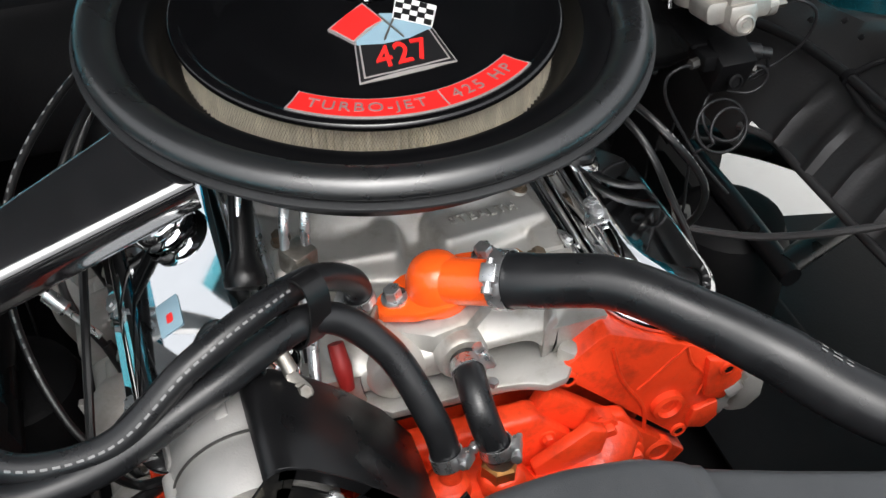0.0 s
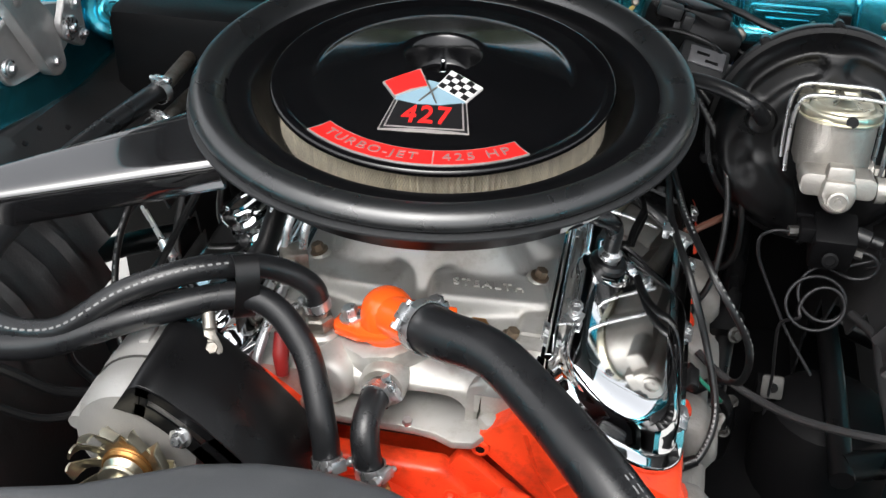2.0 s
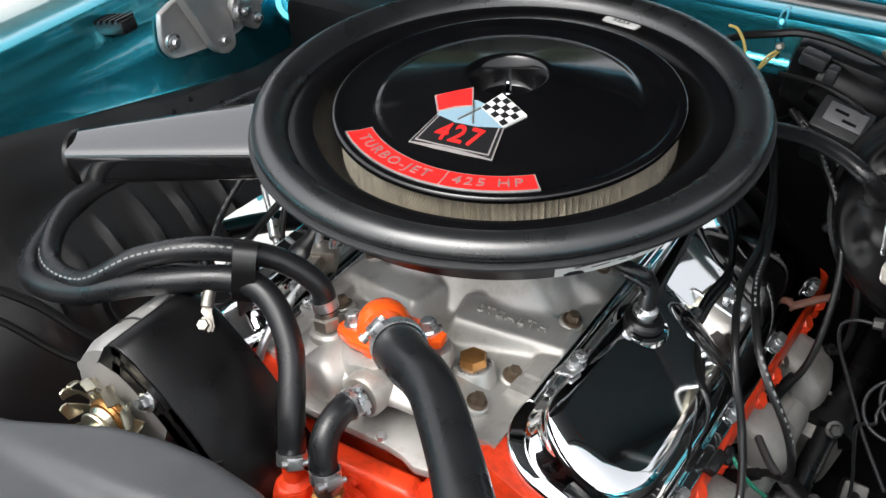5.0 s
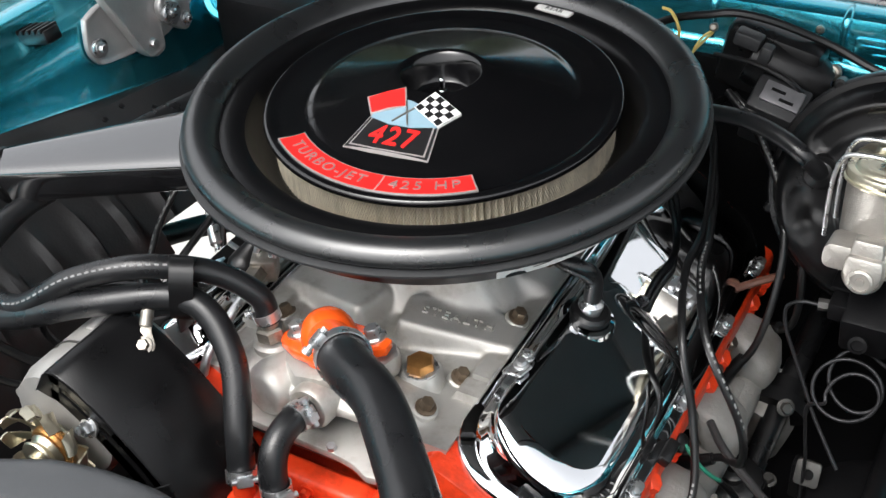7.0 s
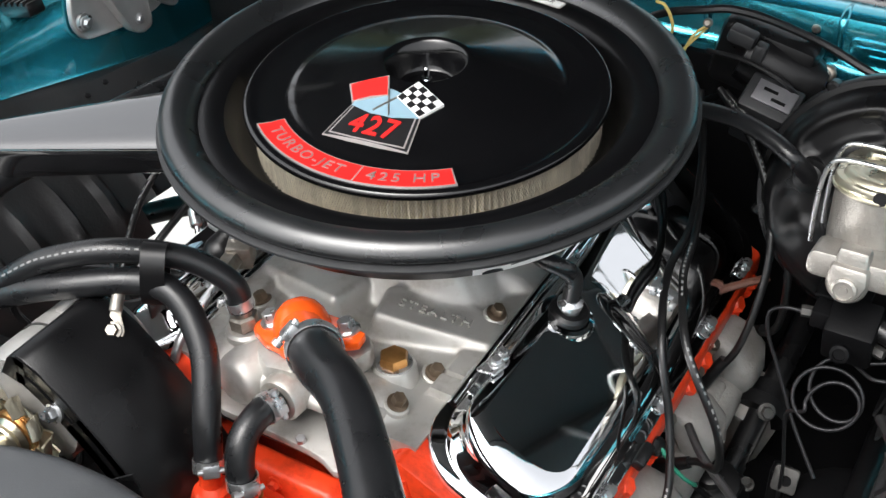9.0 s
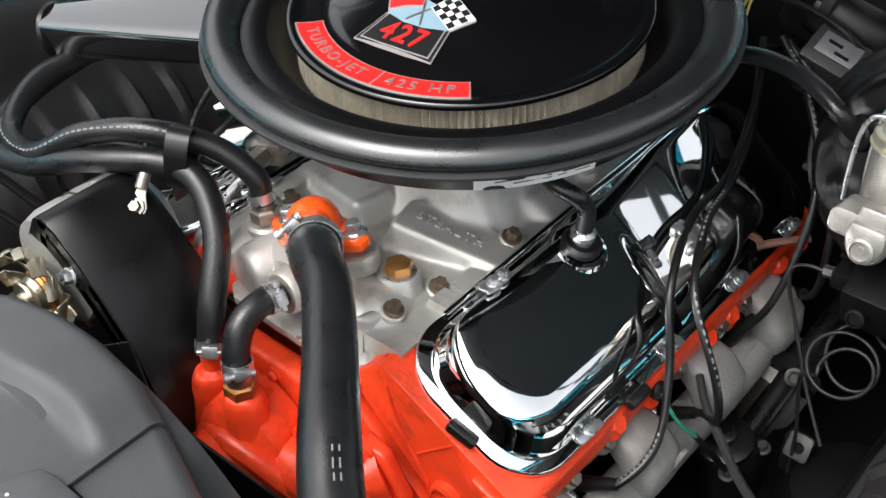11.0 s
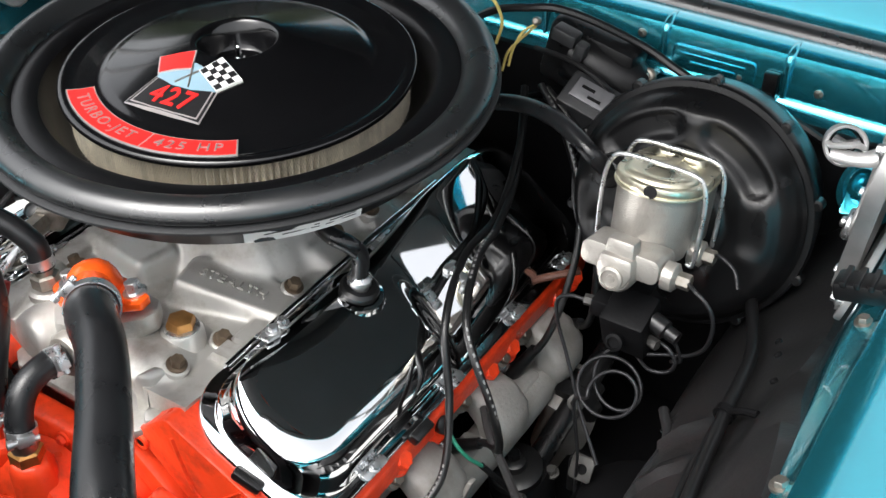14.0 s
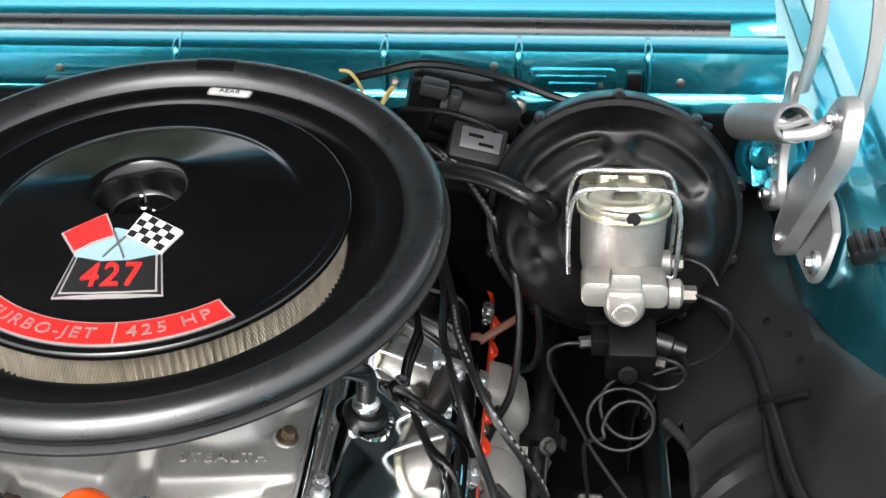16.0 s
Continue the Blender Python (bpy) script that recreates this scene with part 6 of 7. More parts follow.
rl = thing("relay", (0.262, 0.27, 0.84), "black relay box with a zinc cover plate", "relay")
RT = Matrix.Rotation(radians(14), 3, "Y") @ Matrix.Rotation(radians(28), 3, "X")
part("case", box((0.060, 0.046, 0.075), (0.262, 0.272, 0.846), RT, 0.004), PLASTIC, rl)
part("cover_plate", box((0.044, 0.026, 0.003), Vector((0.262, 0.272, 0.846)) + RT @ Vector((0.002, 0.002, 0.039)), RT, 0.001), RELAYTOP, rl, "grey zinc plate")
part("side_lug", box((0.010, 0.020, 0.030), Vector((0.262, 0.272, 0.846)) + RT @ Vector((0.034, 0.002, 0.015)), RT, 0.002), RELAYTOP, rl)
for a, b in ((-0.004, 0.005), (0.008, -0.004)):
    part("slot", box((0.016, 0.0035, 0.0008), Vector((0.262, 0.272, 0.846)) + RT @ Vector((a, b, 0.0413)), RT), FLAT, rl)
part("case_screw", hexbolt(Vector((0.262, 0.272, 0.846)) + RT @ Vector((0.002, -0.0235, -0.005)), RT @ Vector((0, -1, 0)), 0.010), PLASTIC, rl)
cb = thing("ground_bolt", (0.309, 0.338, 0.884), "plated bolt and washer on the firewall", "bolt")
part("bolt", merge(lathe([(0.0095, 0.0), (0.0095, 0.003), (0.0075, 0.005)], (0.309, 0.322, 0.884), (0, -0.9, 0.3), 18), hexbolt((0.309, 0.3175, 0.8855), (0, -0.9, 0.3), 0.010)), DULLSTEEL, cb)
part("stem", tube([(0.309, 0.345, 0.88), (0.309, 0.322, 0.884)], 0.004, 8), STEEL, cb)


def wire(name, points, r, mat, label, category="wire", group="", steps=8, n=8):
    w = thing(name, points[0], label, category, group)
    part("jacket", tube(points, r, n, steps), mat, w)
    return w


wire("wiring_harness", [(0.085, 0.300, 0.900), (0.130, 0.292, 0.930), (0.175, 0.288, 0.945), (0.205, 0.292, 0.950), (0.245, 0.305, 0.940), (0.30, 0.325, 0.915), (0.35, 0.325, 0.895), (0.40, 0.315, 0.889), (0.46, 0.32, 0.885), (0.52, 0.325, 0.86)], 0.0048, WIRE, "black taped wiring harness along the firewall", "wiring harness")
wire("wiring_harness", [(0.30, 0.315, 0.880), (0.318, 0.308, 0.866), (0.342, 0.300, 0.868), (0.37, 0.295, 0.878)], 0.0022, WIRE, "thin black wire curving over the brake booster", "wire")
wire("firewall_wire", [(0.185, 0.285, 0.90), (0.235, 0.270, 0.905), (0.278, 0.265, 0.893), (0.296, 0.275, 0.865), (0.302, 0.285, 0.83)], 0.003, WIRE, "black wire beside the wiper motor")
wire("yellow_wire", [(0.178, 0.296, 0.923), (0.168, 0.285, 0.915), (0.160, 0.278, 0.895), (0.158, 0.272, 0.875)], 0.0016, YELLOW, "thin yellow wire on the firewall", "wire", "yellow wires")
wire("yellow_wire", [(0.178, 0.298, 0.920), (0.165, 0.283, 0.905), (0.155, 0.275, 0.890), (0.151, 0.27, 0.868)], 0.0016, YELLOW, "thin yellow wire on the firewall", "wire", "yellow wires")
wire("cream_wire", [(0.122, 0.285, 0.945), (0.135, 0.278, 0.945), (0.146, 0.275, 0.925), (0.142, 0.27, 0.90)], 0.0019, YELLOW, "cream wire loop behind the air cleaner")
wire("blue_wire", [(0.310, 0.316, 0.878), (0.306, 0.305, 0.855), (0.300, 0.295, 0.83)], 0.0013, material("blue_wire_jacket", (0.05, 0.10, 0.25), 0.5), "thin blue wire below the ground bolt")
wire("copper_wire", [(0.318, 0.165, 0.715), (0.300, 0.150, 0.712), (0.282, 0.140, 0.705), (0.26, 0.135, 0.69)], 0.0045, COPPER, "brown copper-coloured pipe by the cylinder head", "pipe")

# inner fender harness
fh = thing("fender_harness", (0.54, 0.0, 0.74), "black wiring loom tied along the inner fender", "wiring loom")
part("loom", tube([(0.470, 0.27, 0.770), (0.495, 0.20, 0.755), (0.538, 0.087, 0.762), (0.549, -0.010, 0.768), (0.557, -0.094, 0.765), (0.566, -0.160, 0.772), (0.571, -0.232, 0.777), (0.572, -0.34, 0.765)], 0.0065, 12), WIRE, fh)
part("branch", tube([(0.548, -0.004, 0.762), (0.546, -0.070, 0.752), (0.552, -0.140, 0.757), (0.560, -0.200, 0.766), (0.567, -0.240, 0.772)], 0.0048, 10), WIRE, fh)
part("tie", merge(lathe([(0.010, -0.004), (0.010, 0.004)], (0.549, -0.012, 0.767), (0.1, 1, 0.1), 14), tube([(0.553, -0.014, 0.774), (0.568, -0.020, 0.786), (0.580, -0.024, 0.792)], 0.0035, 8)), FLAT, fh)
part("tie", lathe([(0.0125, -0.006), (0.0125, 0.006)], (0.569, -0.228, 0.774), (0.1, 1, 0.1), 14), FLAT, fh)
wire("battery_cable", [(0.301, -0.009, 0.639), (0.325, -0.037, 0.636), (0.361, -0.069, 0.637), (0.404, -0.115, 0.655), (0.458, -0.171, 0.695), (0.524, -0.217, 0.737), (0.567, -0.232, 0.770)], 0.0046, material("faded_black_cable", (0.022, 0.022, 0.023), 0.6, vary=0.2, vary_size=60), "faded black cable hanging beside the engine", "cable")

# hood hinges
def hinge(side):
    word = "driver's" if side > 0 else "passenger's"
    dy, dz = (0.0, 0.0) if side > 0 else (-0.047, 0.033)

    def at(x, y, z):
        return Vector((x if side > 0 else 0.052 - x, y + dy, z + dz))
    hg = thing("hood_lifter", at(0.60, 0.15, 0.81), f"grey steel hood hinge {'with coil spring ' if side > 0 else ''}bolted inside the {word} fender", "hood hinge", "hood hinges")

    def pressing(name, outline, x0, lean, rim, thick=0.003):
        """Stamped plate: flat web, with its edge turned outwards by rim."""
        cy, cz = sum(p[0] for p in outline) / len(outline), sum(p[1] for p in outline) / len(outline)
        pts = [p for p in smooth_path([(y, z, 0) for y, z in outline] + [(outline[0][0], outline[0][1], 0)], 3)][:-1]

        def ring(inset, h):
            out = []
            for p in pts:
                q = Vector((p[0] - cy, p[1] - cz))
                q = q * max(0.0, 1 - inset / max(q.length, 1e-6))
                y, z = cy + q.x, cz + q.y
                out.append(at(x0 + lean * (z - 0.81) + h, y, z))
            return out
        bm = loft([ring(0.0, rim), ring(0.0, 0.002), ring(0.001, 0.0), ring(0.003, -0.0008), ring(0.006, 0.0), ring(0.012, 0.0004)], True, False)
        bm.verts.ensure_lookup_table()
        bm.faces.new(bm.verts[-len(pts):])
        return part(name, thicken(bm, thick), HINGE, hg)

    pressing("base", [(0.112, 0.872), (0.103, 0.852), (0.099, 0.832), (0.108, 0.815), (0.130, 0.809), (0.178, 0.803), (0.235, 0.803), (0.292, 0.822), (0.302, 0.834), (0.290, 0.846), (0.22, 0.872), (0.15, 0.880)], 0.597, 0.25, 0.006)
    pressing("main_arm", [(0.190, 0.792), (0.173, 0.801), (0.157, 0.836), (0.139, 0.878), (0.121, 0.918), (0.108, 0.950), (0.112, 0.978), (0.130, 0.998), (0.152, 0.995), (0.168, 0.972), (0.176, 0.930), (0.194, 0.893), (0.213, 0.860), (0.211, 0.825), (0.207, 0.798)], 0.580, 0.13, 0.016)
    part("arm_dimple", lathe([(0.010, -0.002), (0.009, 0.001), (0.006, 0.0025), (0.0, 0.003)], at(0.5935, 0.152, 0.908), (-side, 0, 0.1), 16), HINGE, hg)
    pressing("link", [(0.236, 0.910), (0.226, 0.876), (0.208, 0.856), (0.210, 0.836), (0.226, 0.820), (0.248, 0.806), (0.260, 0.815), (0.266, 0.850), (0.272, 0.895), (0.268, 0.955), (0.248, 0.960)], 0.574, 0.06, 0.008)
    part("pivot_disc", lathe([(0.016, -0.004), (0.0165, 0.002), (0.0145, 0.004), (0.006, 0.0045), (0.0055, 0.008), (0.004, 0.009)], at(0.573, 0.224, 0.842), (-side, 0, 0.1), 24), STEEL, hg, "plated pivot disc")
    part("cross_lever", tube([at(0.612, 0.152, 0.982), at(0.597, 0.146, 0.968), at(0.580, 0.140, 0.963), at(0.556, 0.138, 0.962)], [0.011, 0.009, 0.007, 0.006], 10, 5, flat=0.5), HINGE, hg)
    for dx, dy2 in ((0.628, 0.150), (0.596, 0.235)):
        part("hood_arm", tube([at(dx - 0.006, dy2, 0.955), at(dx, dy2 + 0.004, 1.02), at(dx - 0.002, dy2 + 0.02, 1.10), at(dx - 0.006, dy2 + 0.07, 1.24)], 0.0105, 10, flat=0.45), HINGE, hg)
    if side > 0:
        a, b = at(0.541, 0.262, 0.905), at(0.566, 0.145, 0.970)
        d = (b - a).normalized()
        L = (b - a).length
        wall = [(0.0185 + 0.0005 * math.cos(i * math.pi), L * i / 46) for i in range(47)]
        sp = part("spring", lathe([(0.0135, L - 0.03), (0.0135, 0.004), (0.0185, 0.0)] + wall + [(0.0190, L), (0.0175, L + 0.0025), (0.0150, L + 0.0015), (0.0145, L - 0.03)], a, d, 36, False), HINGE, hg, "close-wound grey coil spring", angle=60)
        m = frame_of(d)
        part("spring_hook", tube([b + m @ Vector((0.0165, 0, 0)), b + d * 0.005 + m @ Vector((0.009, 0.002, 0)), b + d * 0.006, b + d * 0.004 + m @ Vector((-0.010, -0.002, 0)), b + m @ Vector((-0.0165, 0, 0))], 0.0030, 8), HINGE, sp)
        part("spring_eye", tube([b - d * 0.014 + m @ Vector((-0.010, 0.004, 0)), b - d * 0.010, b - d * 0.012 + m @ Vector((0.011, 0.004, 0))], 0.0048, 8), STEEL, sp)
    for x, y, z, s in ((0.599, 0.115, 0.835, 0.015), (0.5735, 0.252, 0.822, 0.012), (0.577, 0.248, 0.866, 0.012), (0.583, 0.188, 0.812, 0.013), (0.599, 0.140, 0.978, 0.012)):
        part("bolt", merge(lathe([(s * 0.8, -0.004), (s * 0.8, 0.001)], at(x, y, z), (-side, 0, 0.1), 16), hexbolt(at(x - 0.001, y, z), (-side, 0, 0.1), s * 0.8)), STEEL, hg, "plated hinge bolt")
    return hg


hinge(1)
hinge(-1)
for side, at in ((1, Vector((0.571, 0.268, 0.862))), (-1, Vector((-0.520, 0.292, 0.850)))):
    cup = thing("hood_bumper_mount", at, "teal painted round hood bumper mount", "bumper mount", "bumper mounts")
    out = Vector((-side * 0.55, -0.6, 0.58)).normalized()
    part("cup", lathe([(0.037, -0.020), (0.037, -0.004), (0.034, 0.0), (0.026, 0.0005), (0.0235, -0.003), (0.0195, -0.003), (0.0180, 0.005), (0.0150, 0.0075), (0.0105, 0.0070), (0.0095, 0.001), (0.0, 0.001)], at, out, 36), TEAL, cup)
    part("stay", prism([(-0.034, -0.03), (0.034, -0.03), (0.034, 0.05), (-0.034, 0.05)], 0.010, lambda a, b, c: at - out * (0.020 - c) + Vector((side * 0.7 * b, 0.25 * b + 0.8 * a, 0.5 * a)), 0.003), TEAL, cup)
rb = thing("rubber_bumper", (0.637, 0.06, 0.905), "black rubber bumper block on the fender lip", "rubber bumper", "rubber bumpers")
part("block", box((0.072, 0.026, 0.018), (0.640, 0.036, 0.914), Matrix.Rotation(-0.22, 3, "Y"), 0.004), WIRE, rb)
for i in range(6):
    part("rib", box((0.005, 0.028, 0.006), (0.612 + 0.011 * i, 0.036, 0.9165 + 0.0025 * i), Matrix.Rotation(-0.22, 3, "Y"), 0.001), WIRE, rb)
copy_thing(rb, Matrix.Translation((-0.577, 0.02, 0.905)))


# ---- alternator and its black cover ----
AT = Vector((-0.199, -0.345, 0.762))
al = thing("alternator", (-0.205, -0.345, 0.69), "grey cast alternator with a gold cooling fan", "alternator")
part("case", lathe([(0.040, 0.075), (0.053, 0.066), (0.060, 0.050), (0.061, 0.012), (0.0595, 0.008), (0.0595, -0.002), (0.061, -0.006), (0.061, -0.030), (0.056, -0.046), (0.030, -0.048)], AT, (0, 1, 0), 48), MACHINED, al, angle=40)
for i in range(6):
    a = 2 * math.pi * i / 6 + 0.75
    part("case_rib", box((0.011, 0.024, 0.005), AT + Vector((0.0605 * math.cos(a), 0.034, 0.0605 * math.sin(a))), Matrix.Rotation(-a + math.pi / 2, 3, "Y"), 0.002), MACHINED, al)
for i in range(3):
    a = 2 * math.pi * i / 3 + 0.9
    part("through_bolt", lathe([(0.0085, 0.0), (0.0085, 0.058), (0.006, 0.060)], AT + Vector((0.0585 * math.cos(a), -0.040, 0.0585 * math.sin(a))), (0, 1, 0), 14), MACHINED, al)
part("case_seam", lathe([(0.0600, -0.001), (0.0614, -0.001), (0.0614, 0.001), (0.0600, 0.001)], AT + Vector((0, 0.003, 0)), (0, 1, 0), 48, False), DARKSTEEL, al)
FC = Vector((-0.202, -0.402, 0.748))
afan = part("fan", lathe([(0.030, 0.003), (0.0305, 0.0), (0.028, -0.0025), (0.022, -0.0035), (0.010, -0.0035)], FC, (0, -1, 0), 40), FANZINC, al, "gold zinc-plated cooling fan")
for i in range(12):
    a = 2 * math.pi * i / 12 + 0.1
    m = Matrix.Rotation(-a, 3, "Y")
    rings = []
    # spoke twisted out of the disc, its end folded forward into a paddle
    for r, y, w, twist in ((0.020, 0.0, 0.0050, 8), (0.030, -0.002, 0.0070, 20), (0.039, -0.004, 0.0092, 30), (0.0450, -0.007, 0.0112, 34), (0.0485, -0.011, 0.0120, 34), (0.0495, -0.016, 0.0118, 34), (0.0490, -0.021, 0.0095, 34)):
        c, sn = math.cos(radians(twist)), math.sin(radians(twist))
        nr = Vector((0, -1, 0)) if r < 0.047 else Vector((1, 0, 0))
        rings.append([FC + m @ (Vector((r, y + q * w * sn * (0.9 if r < 0.047 else 0.5), q * w * c)) + nr * h * 0.0010) for q, h in ((-1, -1), (0, -0.2), (1, -1), (1, 1), (0, 1.8), (-1, 1))])
    part("fan_blade", loft(rings, True, True), FANZINC, afan)
part("hub_ring", lathe([(0.0225, 0.003), (0.0235, 0.005), (0.0225, 0.006), (0.0235, 0.008), (0.0225, 0.009), (0.0215, 0.011), (0.017, 0.012), (0.015, 0.009)], FC, (0, -1, 0), 40), BRASS, afan)
part("pulley", lathe([(0.014, 0.006), (0.019, 0.012), (0.020, 0.013), (0.016, 0.018), (0.020, 0.023), (0.019, 0.025), (0.009, 0.026), (0.009, 0.031)], FC, (0, -1, 0), 36), FANZINC, al)

cv = thing("alternator_shield", (-0.1, -0.34, 0.72), "gloss black sheet-metal shield beside the alternator", "heat shield")
SHEET = [(-0.196, 0.826), (-0.193, 0.836), (-0.184, 0.841), (-0.172, 0.838), (-0.150, 0.824), (-0.118, 0.795), (-0.085, 0.757), (-0.060, 0.715), (-0.048, 0.67), (-0.044, 0.60)]
rows = []
for y, e in ((-0.3985, -0.002), (-0.397, 0.0), (-0.35, 0.0), (-0.315, 0.0), (-0.300, -0.002), (-0.292, -0.010)):
    rows.append([(x - e * 0.3, y, z + e) for x, z in SHEET])
part("sheet", thicken(loft(rows, False, False), 0.002), SATIN, cv, angle=50)


def flange_strip(o0, o1, i0, i1):
    """Flat band along the shield's front edge, between two insets from it."""
    path = smooth_path([(x, 0, z) for x, z in SHEET[i0:i1]], 5)
    rows = []
    for k, p in enumerate(path):
        d = (path[min(k + 1, len(path) - 1)] - path[max(k - 1, 0)]).normalized()
        n = Vector((-abs(d.z), 0, -abs(d.x)))
        rows.append([p + n * o + Vector((0, y, 0)) for o, y in ((o0, -0.3995), (o1, -0.3995), (o1, -0.3970), (o0, -0.3970))])
    return loft(rows, True, True)


part("flange", flange_strip(0.001, 0.011, 2, 9), SATIN, cv)
part("flange", flange_strip(0.020, 0.034, 2, 9), SATIN, cv)
part("flange_end", flange_strip(0.001, 0.034, 1, 4), SATIN, cv)
part("flange_web", flange_strip(0.001, 0.034, 5, 9), SATIN, cv)
part("slot_bolt", merge(hexbolt((-0.150, -0.400, 0.789), (0, -1, 0.35), 0.014, True, 0.010), lathe([(0.004, 0), (0.004, 0.02)], (-0.150, -0.394, 0.789), (0, -1, 0.35), 8)), STEEL, cv, "zinc bolt through the slot")
hk = thing("ground_strap", (-0.150, -0.312, 0.82), "zinc eyelet and braided strap bolted on the shield", "ground strap")
LUG_AT = Vector((-0.151, -0.316, 0.818))
lug = [(0.0105 * math.cos(a), 0.0105 * math.sin(a)) for a in [radians(150 + 24 * i) for i in range(11)]] + [(0.0055, 0.014), (0.0045, 0.030), (-0.0045, 0.030), (-0.0055, 0.014)]
LX = Vector((0.9, 0.45, -0.1)).normalized()
LN = Vector((0.35, -0.55, 0.75)).normalized()
LX = (LX - LN * LX.dot(LN)).normalized()
LY = LN.cross(LX)
part("eyelet", prism(lug, 0.0025, lambda a, b, c: LUG_AT + LX * a + LY * b + LN * c, 0.0008), DULLSTEEL, hk)
part("bolt", hexbolt(LUG_AT + LN * 0.003, LN, 0.012), DULLSTEEL, hk)
part("barrel", tube([LUG_AT + LY * 0.018 + LN * 0.004, LUG_AT + LY * 0.040 + LN * 0.004], 0.0062, 12), DULLSTEEL, hk)
part("strap", tube([LUG_AT + LY * 0.038 + LN * 0.004, LUG_AT + LY * 0.060 + Vector((-0.012, 0.0, -0.004)), LUG_AT + LY * 0.075 + Vector((-0.035, 0.01, -0.02)), (-0.235, -0.262, 0.80)], 0.0042, 10), WIRE, hk, "black cable")
rs = thing("red_terminal_cap", (-0.10, -0.262, 0.77), "small red rubber terminal cap by the hoses", "terminal cap")
part("cap", tube([(-0.104, -0.268, 0.755), (-0.106, -0.262, 0.775), (-0.108, -0.250, 0.793)], [0.006, 0.008, 0.007], 14), material("red_rubber", (0.22, 0.010, 0.009), 0.55, vary=0.15, vary_size=40), rs)

# fuel line, fittings and linkage on the passenger's side of the carburettor
fl_ = thing("fuel_line", (-0.12, -0.17, 0.78), "steel fuel line and dull fitting beside the manifold", "fuel line")
part("fitting", merge(box((0.026, 0.026, 0.026), (-0.118, -0.171, 0.822), Matrix.Rotation(0.5, 3, "Z"), 0.004), lathe([(0.011, 0), (0.011, 0.02)], (-0.118, -0.184, 0.822), (0.2, -1, 0), 6)), DULLSTEEL, fl_)
for x in (-0.128, -0.110):
    part("pipe", tube([(x, -0.168, 0.832), (x + 0.004, -0.155, 0.86), (x + 0.02, -0.12, 0.885)], 0.0045, 10), STEEL, fl_)
part("pipe", tube([(-0.118, -0.19, 0.815), (-0.125, -0.24, 0.79), (-0.130, -0.275, 0.75), (-0.115, -0.29, 0.66)], 0.005, 10), STEEL, fl_)
# black tube with a flared bell end, taken for a vacuum canister
ck_ = thing("vacuum_canister", (-0.15, -0.15, 0.78), "black tapered vacuum canister by the manifold", "vacuum canister")
part("canister", lathe([(0.010, -0.012), (0.018, -0.009), (0.0195, -0.002), (0.017, 0.006), (0.0115, 0.020), (0.0110, 0.075)], (-0.163, -0.150, 0.795), (0.12, 0.55, 0.55), 24), SATIN, ck_)
part("rod", tube([(-0.163, -0.14, 0.80), (-0.155, -0.11, 0.85), (-0.14, -0.08, 0.875)], 0.003, 8), STEEL, ck_)
for k, (x, m) in enumerate(((-0.148, CHROME), (-0.138, STEEL))):
    q = thing("loom_rail", (x, -0.1, 0.79), "bright steel wire rail along the valve cover's inner edge", "rail", "loom rails")
    part("rail", tube([(x - 0.004, -0.20, 0.790), (x - 0.002, -0.05, 0.797), (x, 0.12, 0.797)], 0.004, 8), m, q)
q = thing("loom_rail", (0.15, -0.1, 0.79), "bright chrome loom rail along the chrome cover", "rail", "loom rails")
part("rail", tube([(0.1465, -0.215, 0.778), (0.146, -0.15, 0.780), (0.1455, -0.02, 0.783), (0.145, 0.14, 0.783)], 0.0045, 10), CHROME, q)
part("clip", prism([(0.0, 0.0), (0.030, -0.004), (0.036, 0.010), (0.020, 0.020), (0.004, 0.012)], 0.004, lambda a, b, c: (0.150 + 0.7 * a, -0.178 + b, 0.788 + 0.2 * a + c), 0.001), STEEL, q, "zinc loom bracket")
for y in (-0.168, -0.155):
    part("clip_screw", hexbolt((0.165, y, 0.797), (0.1, 0, 1), 0.010), STEEL, q)

# dipstick
dp = thing("dipstick", (-0.34, -0.02, 0.69), "steel dipstick rod beside the passenger's head", "dipstick")
part("rod", tube([(-0.378, 0.02, 0.725), (-0.345, -0.008, 0.700), (-0.30, -0.05, 0.665)], 0.0035, 8), STEEL, dp)
part("collar", lathe([(0.008, -0.012), (0.008, 0.012), (0.006, 0.014)], (-0.335, -0.016, 0.692), (0.045, -0.042, -0.035), 12), STEEL, dp)

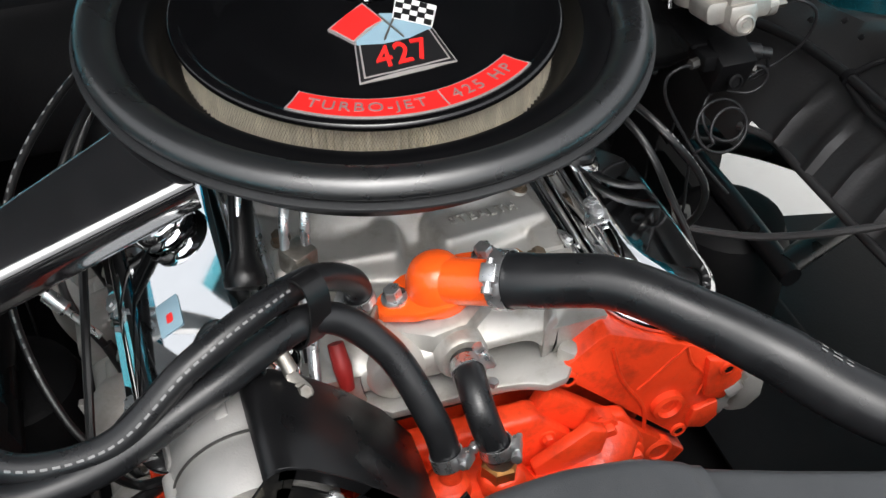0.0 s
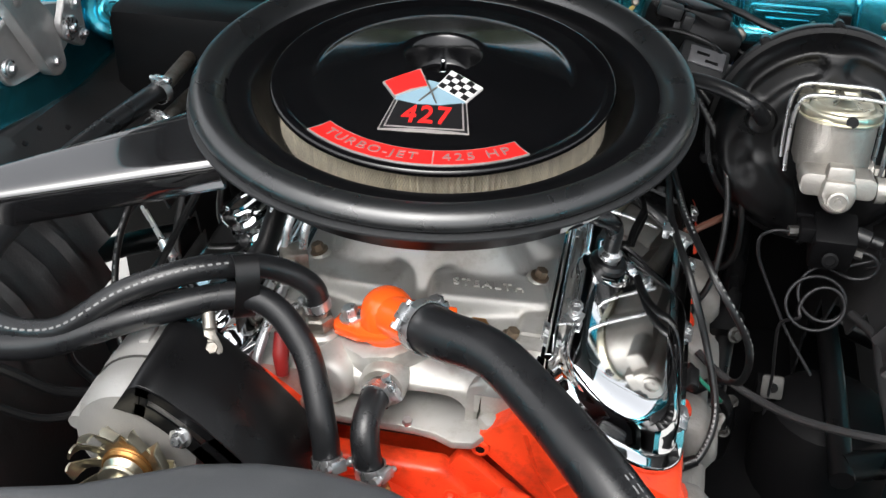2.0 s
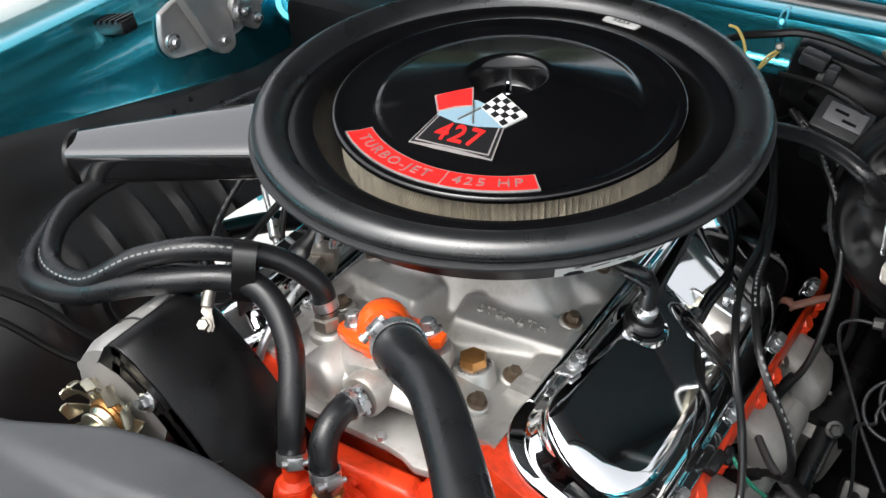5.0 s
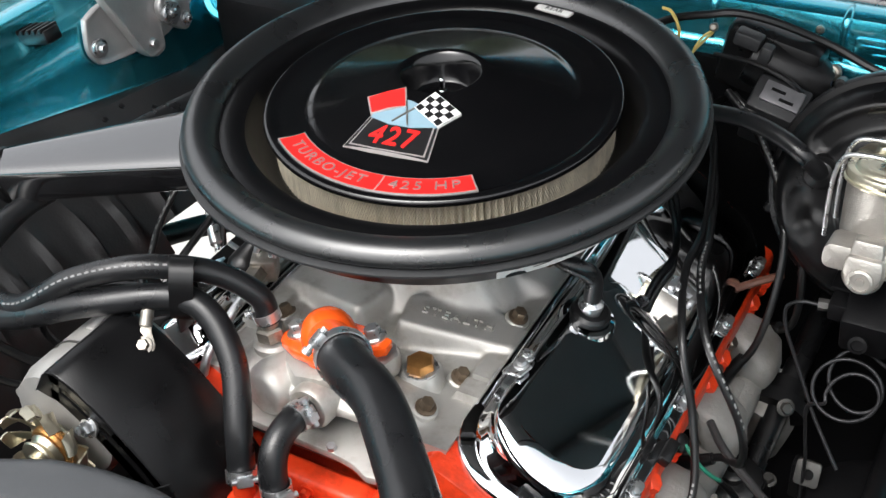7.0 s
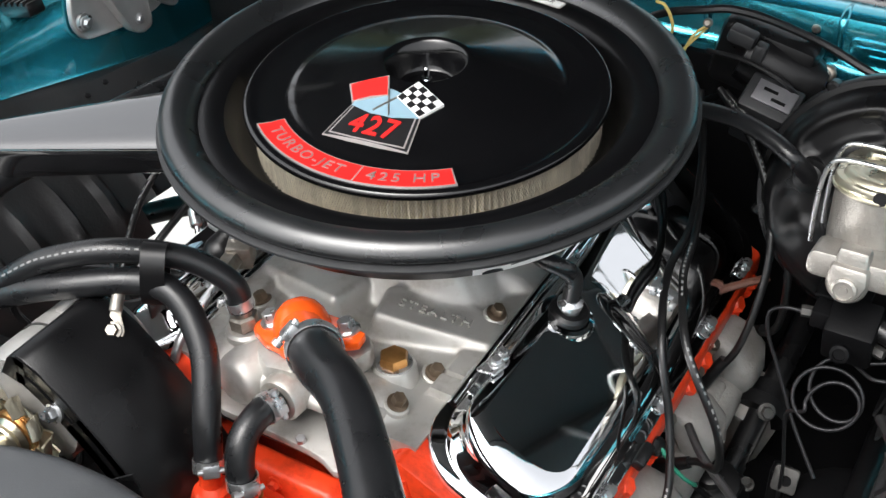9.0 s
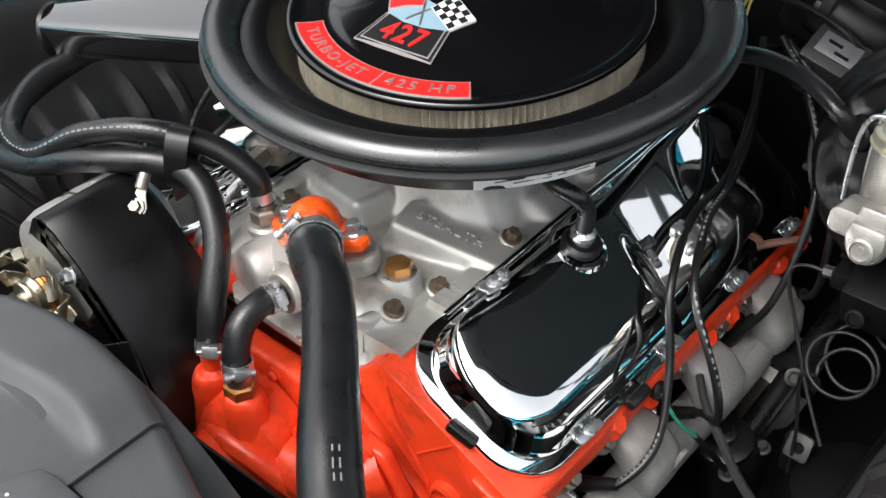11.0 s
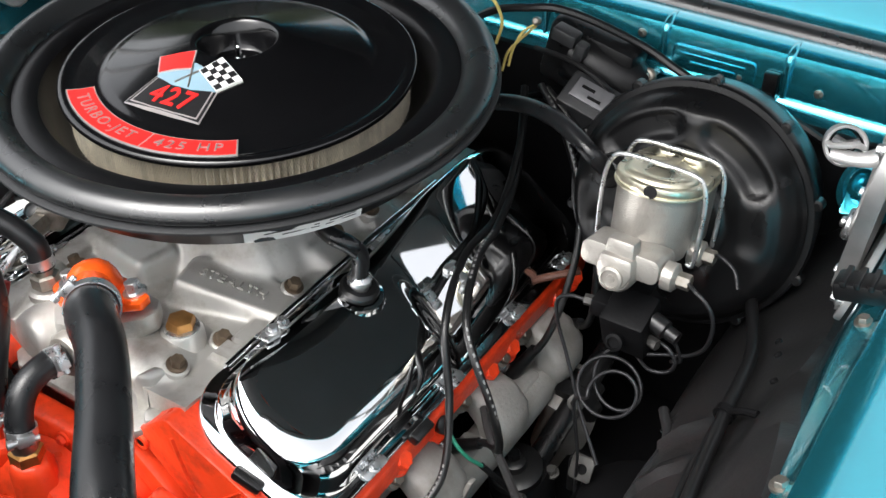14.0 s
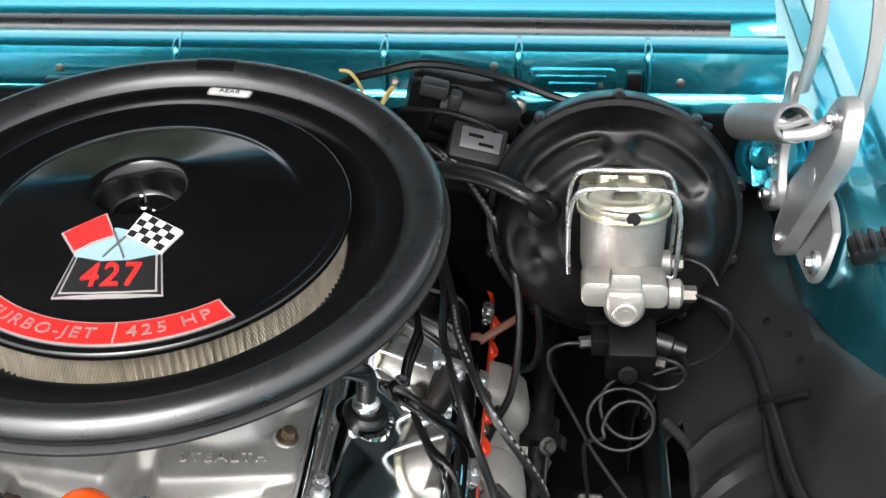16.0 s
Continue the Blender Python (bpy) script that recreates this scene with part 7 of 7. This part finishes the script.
# ---- ignition wires ----
def plug_wire(points, label, boot=True, r=0.0042, marks=()):
    w = thing("spark_plug_wire", points[0], label, "spark plug wire", "spark plug wires")
    part("jacket", tube(points, r, 12, 10), WIRE, w)
    if boot:
        a, b = Vector(points[-2]), Vector(points[-1])
        d = (b - a).normalized()
        part("boot", tube([b - d * 0.034, b - d * 0.012, b, b + d * 0.012], [0.0062, 0.0075, 0.0085, 0.0085], 14, 4), WIRE, w, "black rubber boot")
    path = smooth_path(points, 10)
    for i0, i1 in marks:
        for i in range(i0, i1):
            d = (path[i + 1] - path[i]).normalized()
            s = d.cross(Vector((0, 0, 1))).normalized()
            u = s.cross(d)
            L = (path[i + 1] - path[i]).length * (0.35 + 0.25 * ((i * 7) % 3) / 2)
            part("printed_bar", prism([(0, -0.0010), (L, -0.0010), (L, 0.0010), (0, 0.0010)], 0.0002,
                                      lambda p, q, c: path[i] + d * p + (s * math.sin(0.15 + q / r) + u * math.cos(0.15 + q / r)) * (r + 0.0002 + c)), PRINT, w)
    return w


plug_wire([(0.195, 0.245, 0.872), (0.222, 0.190, 0.835), (0.243, 0.110, 0.796), (0.250, 0.030, 0.792), (0.276, -0.046, 0.768), (0.303, -0.080, 0.705), (0.320, -0.120, 0.648), (0.306, -0.160, 0.618), (0.276, -0.168, 0.604)],
          "black spark plug wire draped over the chrome cover", True, 0.0042, ((58, 72),))
plug_wire([(0.205, 0.225, 0.850), (0.235, 0.160, 0.812), (0.254, 0.090, 0.796), (0.267, 0.026, 0.795), (0.300, -0.045, 0.774), (0.345, -0.070, 0.710), (0.348, -0.058, 0.648), (0.322, -0.042, 0.628), (0.288, -0.045, 0.606)],
          "black spark plug wire with white printing over the cover", True, 0.0042, ((22, 34), (40, 62)))
plug_wire([(0.215, 0.245, 0.880), (0.262, 0.215, 0.850), (0.300, 0.185, 0.80), (0.318, 0.150, 0.74), (0.312, 0.110, 0.66), (0.285, 0.092, 0.610)], "black spark plug wire behind the cover with printing", True, 0.0042, ((3, 26),))
plug_wire([(0.220, 0.250, 0.875), (0.275, 0.225, 0.845), (0.318, 0.195, 0.79), (0.338, 0.165, 0.72), (0.335, 0.165, 0.65), (0.300, 0.190, 0.610)], "black spark plug wire hanging at the back of the head", True)
plug_wire([(-0.12, 0.24, 0.87), (-0.25, 0.16, 0.85), (-0.345, 0.05, 0.80), (-0.368, -0.06, 0.74), (-0.34, -0.15, 0.66), (-0.285, -0.185, 0.608)], "black spark plug wire along the passenger's bank with printing", True, 0.0042, ((12, 36),))
plug_wire([(-0.12, 0.24, 0.865), (-0.23, 0.15, 0.84), (-0.305, 0.05, 0.79), (-0.325, -0.01, 0.70), (-0.285, -0.045, 0.608)], "black spark plug wire along the passenger's bank", True)
plug_wire([(-0.12, 0.245, 0.86), (-0.22, 0.18, 0.83), (-0.29, 0.12, 0.76), (-0.31, 0.09, 0.68), (-0.285, 0.09, 0.608)], "black spark plug wire along the passenger's bank", True)
pc = thing("wire_separator", (0.258, 0.008, 0.776), "clear plastic spark plug wire separator on the chrome cover", "wire separator")
part("clip", merge(box((0.030, 0.010, 0.007), (0.262, 0.008, 0.7850), Matrix.Rotation(0.35, 3, "Y"), 0.002), box((0.008, 0.018, 0.012), (0.246, 0.010, 0.788), None, 0.002),
                   box((0.007, 0.016, 0.014), (0.268, 0.004, 0.780), Matrix.Rotation(0.35, 3, "Y"), 0.002)), STEEL, pc)

# temperature sender with its green wire on the driver's head
ts = thing("temperature_sender", (0.275, -0.055, 0.63), "brass temperature sender with a black cap on the head", "temperature sender")
part("hex", lathe([(0.010, 0.0), (0.010, 0.012), (0.007, 0.014)], (0.268, -0.068, 0.650), (0.8, -0.1, 0.4), 6), BRASS, ts)
part("cap", lathe([(0.009, 0.012), (0.010, 0.016), (0.010, 0.028), (0.006, 0.031)], (0.268, -0.068, 0.650), (0.8, -0.1, 0.4), 14), WIRE, ts)
wire("sender_wire", [(0.295, -0.072, 0.662), (0.310, -0.078, 0.650), (0.322, -0.075, 0.636), (0.330, -0.06, 0.615)], 0.0022, GREEN, "short green sender wire")
wire("sender_wire", [(0.330, -0.06, 0.615), (0.340, -0.04, 0.58), (0.345, -0.01, 0.53)], 0.0035, WIRE, "black sender wire going down beside the manifold")

# breather hose, passenger wires
wire("breather_hose", [(0.1905, -0.066, 0.806), (0.1925, -0.067, 0.832), (0.187, -0.076, 0.848), (0.168, -0.082, 0.857), (0.140, -0.070, 0.862), (0.10, -0.04, 0.866)], 0.0088, RUBBER, "black bent breather hose from the chrome cover", "breather hose", "", 10, 16)
wire("throttle_cable", [(0.105, 0.10, 0.872), (0.15, 0.16, 0.875), (0.19, 0.22, 0.865), (0.20, 0.30, 0.84)], 0.004, WIRE, "black throttle cable behind the air cleaner", "cable")
wire("orange_wire", [(-0.285, 0.275, 0.90), (-0.265, 0.268, 0.905), (-0.245, 0.262, 0.898), (-0.225, 0.258, 0.885)], 0.0018, ORANGEWIRE, "short orange-red wire on the firewall")
wire("alternator_wire", [(-0.262, -0.318, 0.760), (-0.285, -0.300, 0.740), (-0.300, -0.310, 0.780), (-0.285, -0.305, 0.820), (-0.235, -0.285, 0.838), (-0.190, -0.268, 0.842)], 0.0042, WIRE, "black alternator wire curving under the hoses")
wire("alternator_wire", [(-0.27, -0.30, 0.73), (-0.31, -0.33, 0.75), (-0.35, -0.36, 0.80), (-0.40, -0.40, 0.835), (-0.47, -0.45, 0.84)], 0.0052, WIRE, "black battery wire running to the nose")
wire("alternator_wire", [(-0.27, -0.31, 0.72), (-0.32, -0.35, 0.73), (-0.37, -0.39, 0.79), (-0.42, -0.43, 0.825), (-0.47, -0.47, 0.83)], 0.0042, WIRE, "black wire running to the nose beside another")
wire("ground_wire", [(-0.29, 0.02, 0.78), (-0.302, -0.06, 0.745), (-0.315, -0.14, 0.70), (-0.33, -0.22, 0.62), (-0.33, -0.28, 0.50)], 0.0045, WIRE, "black wire hanging beside the passenger's head")
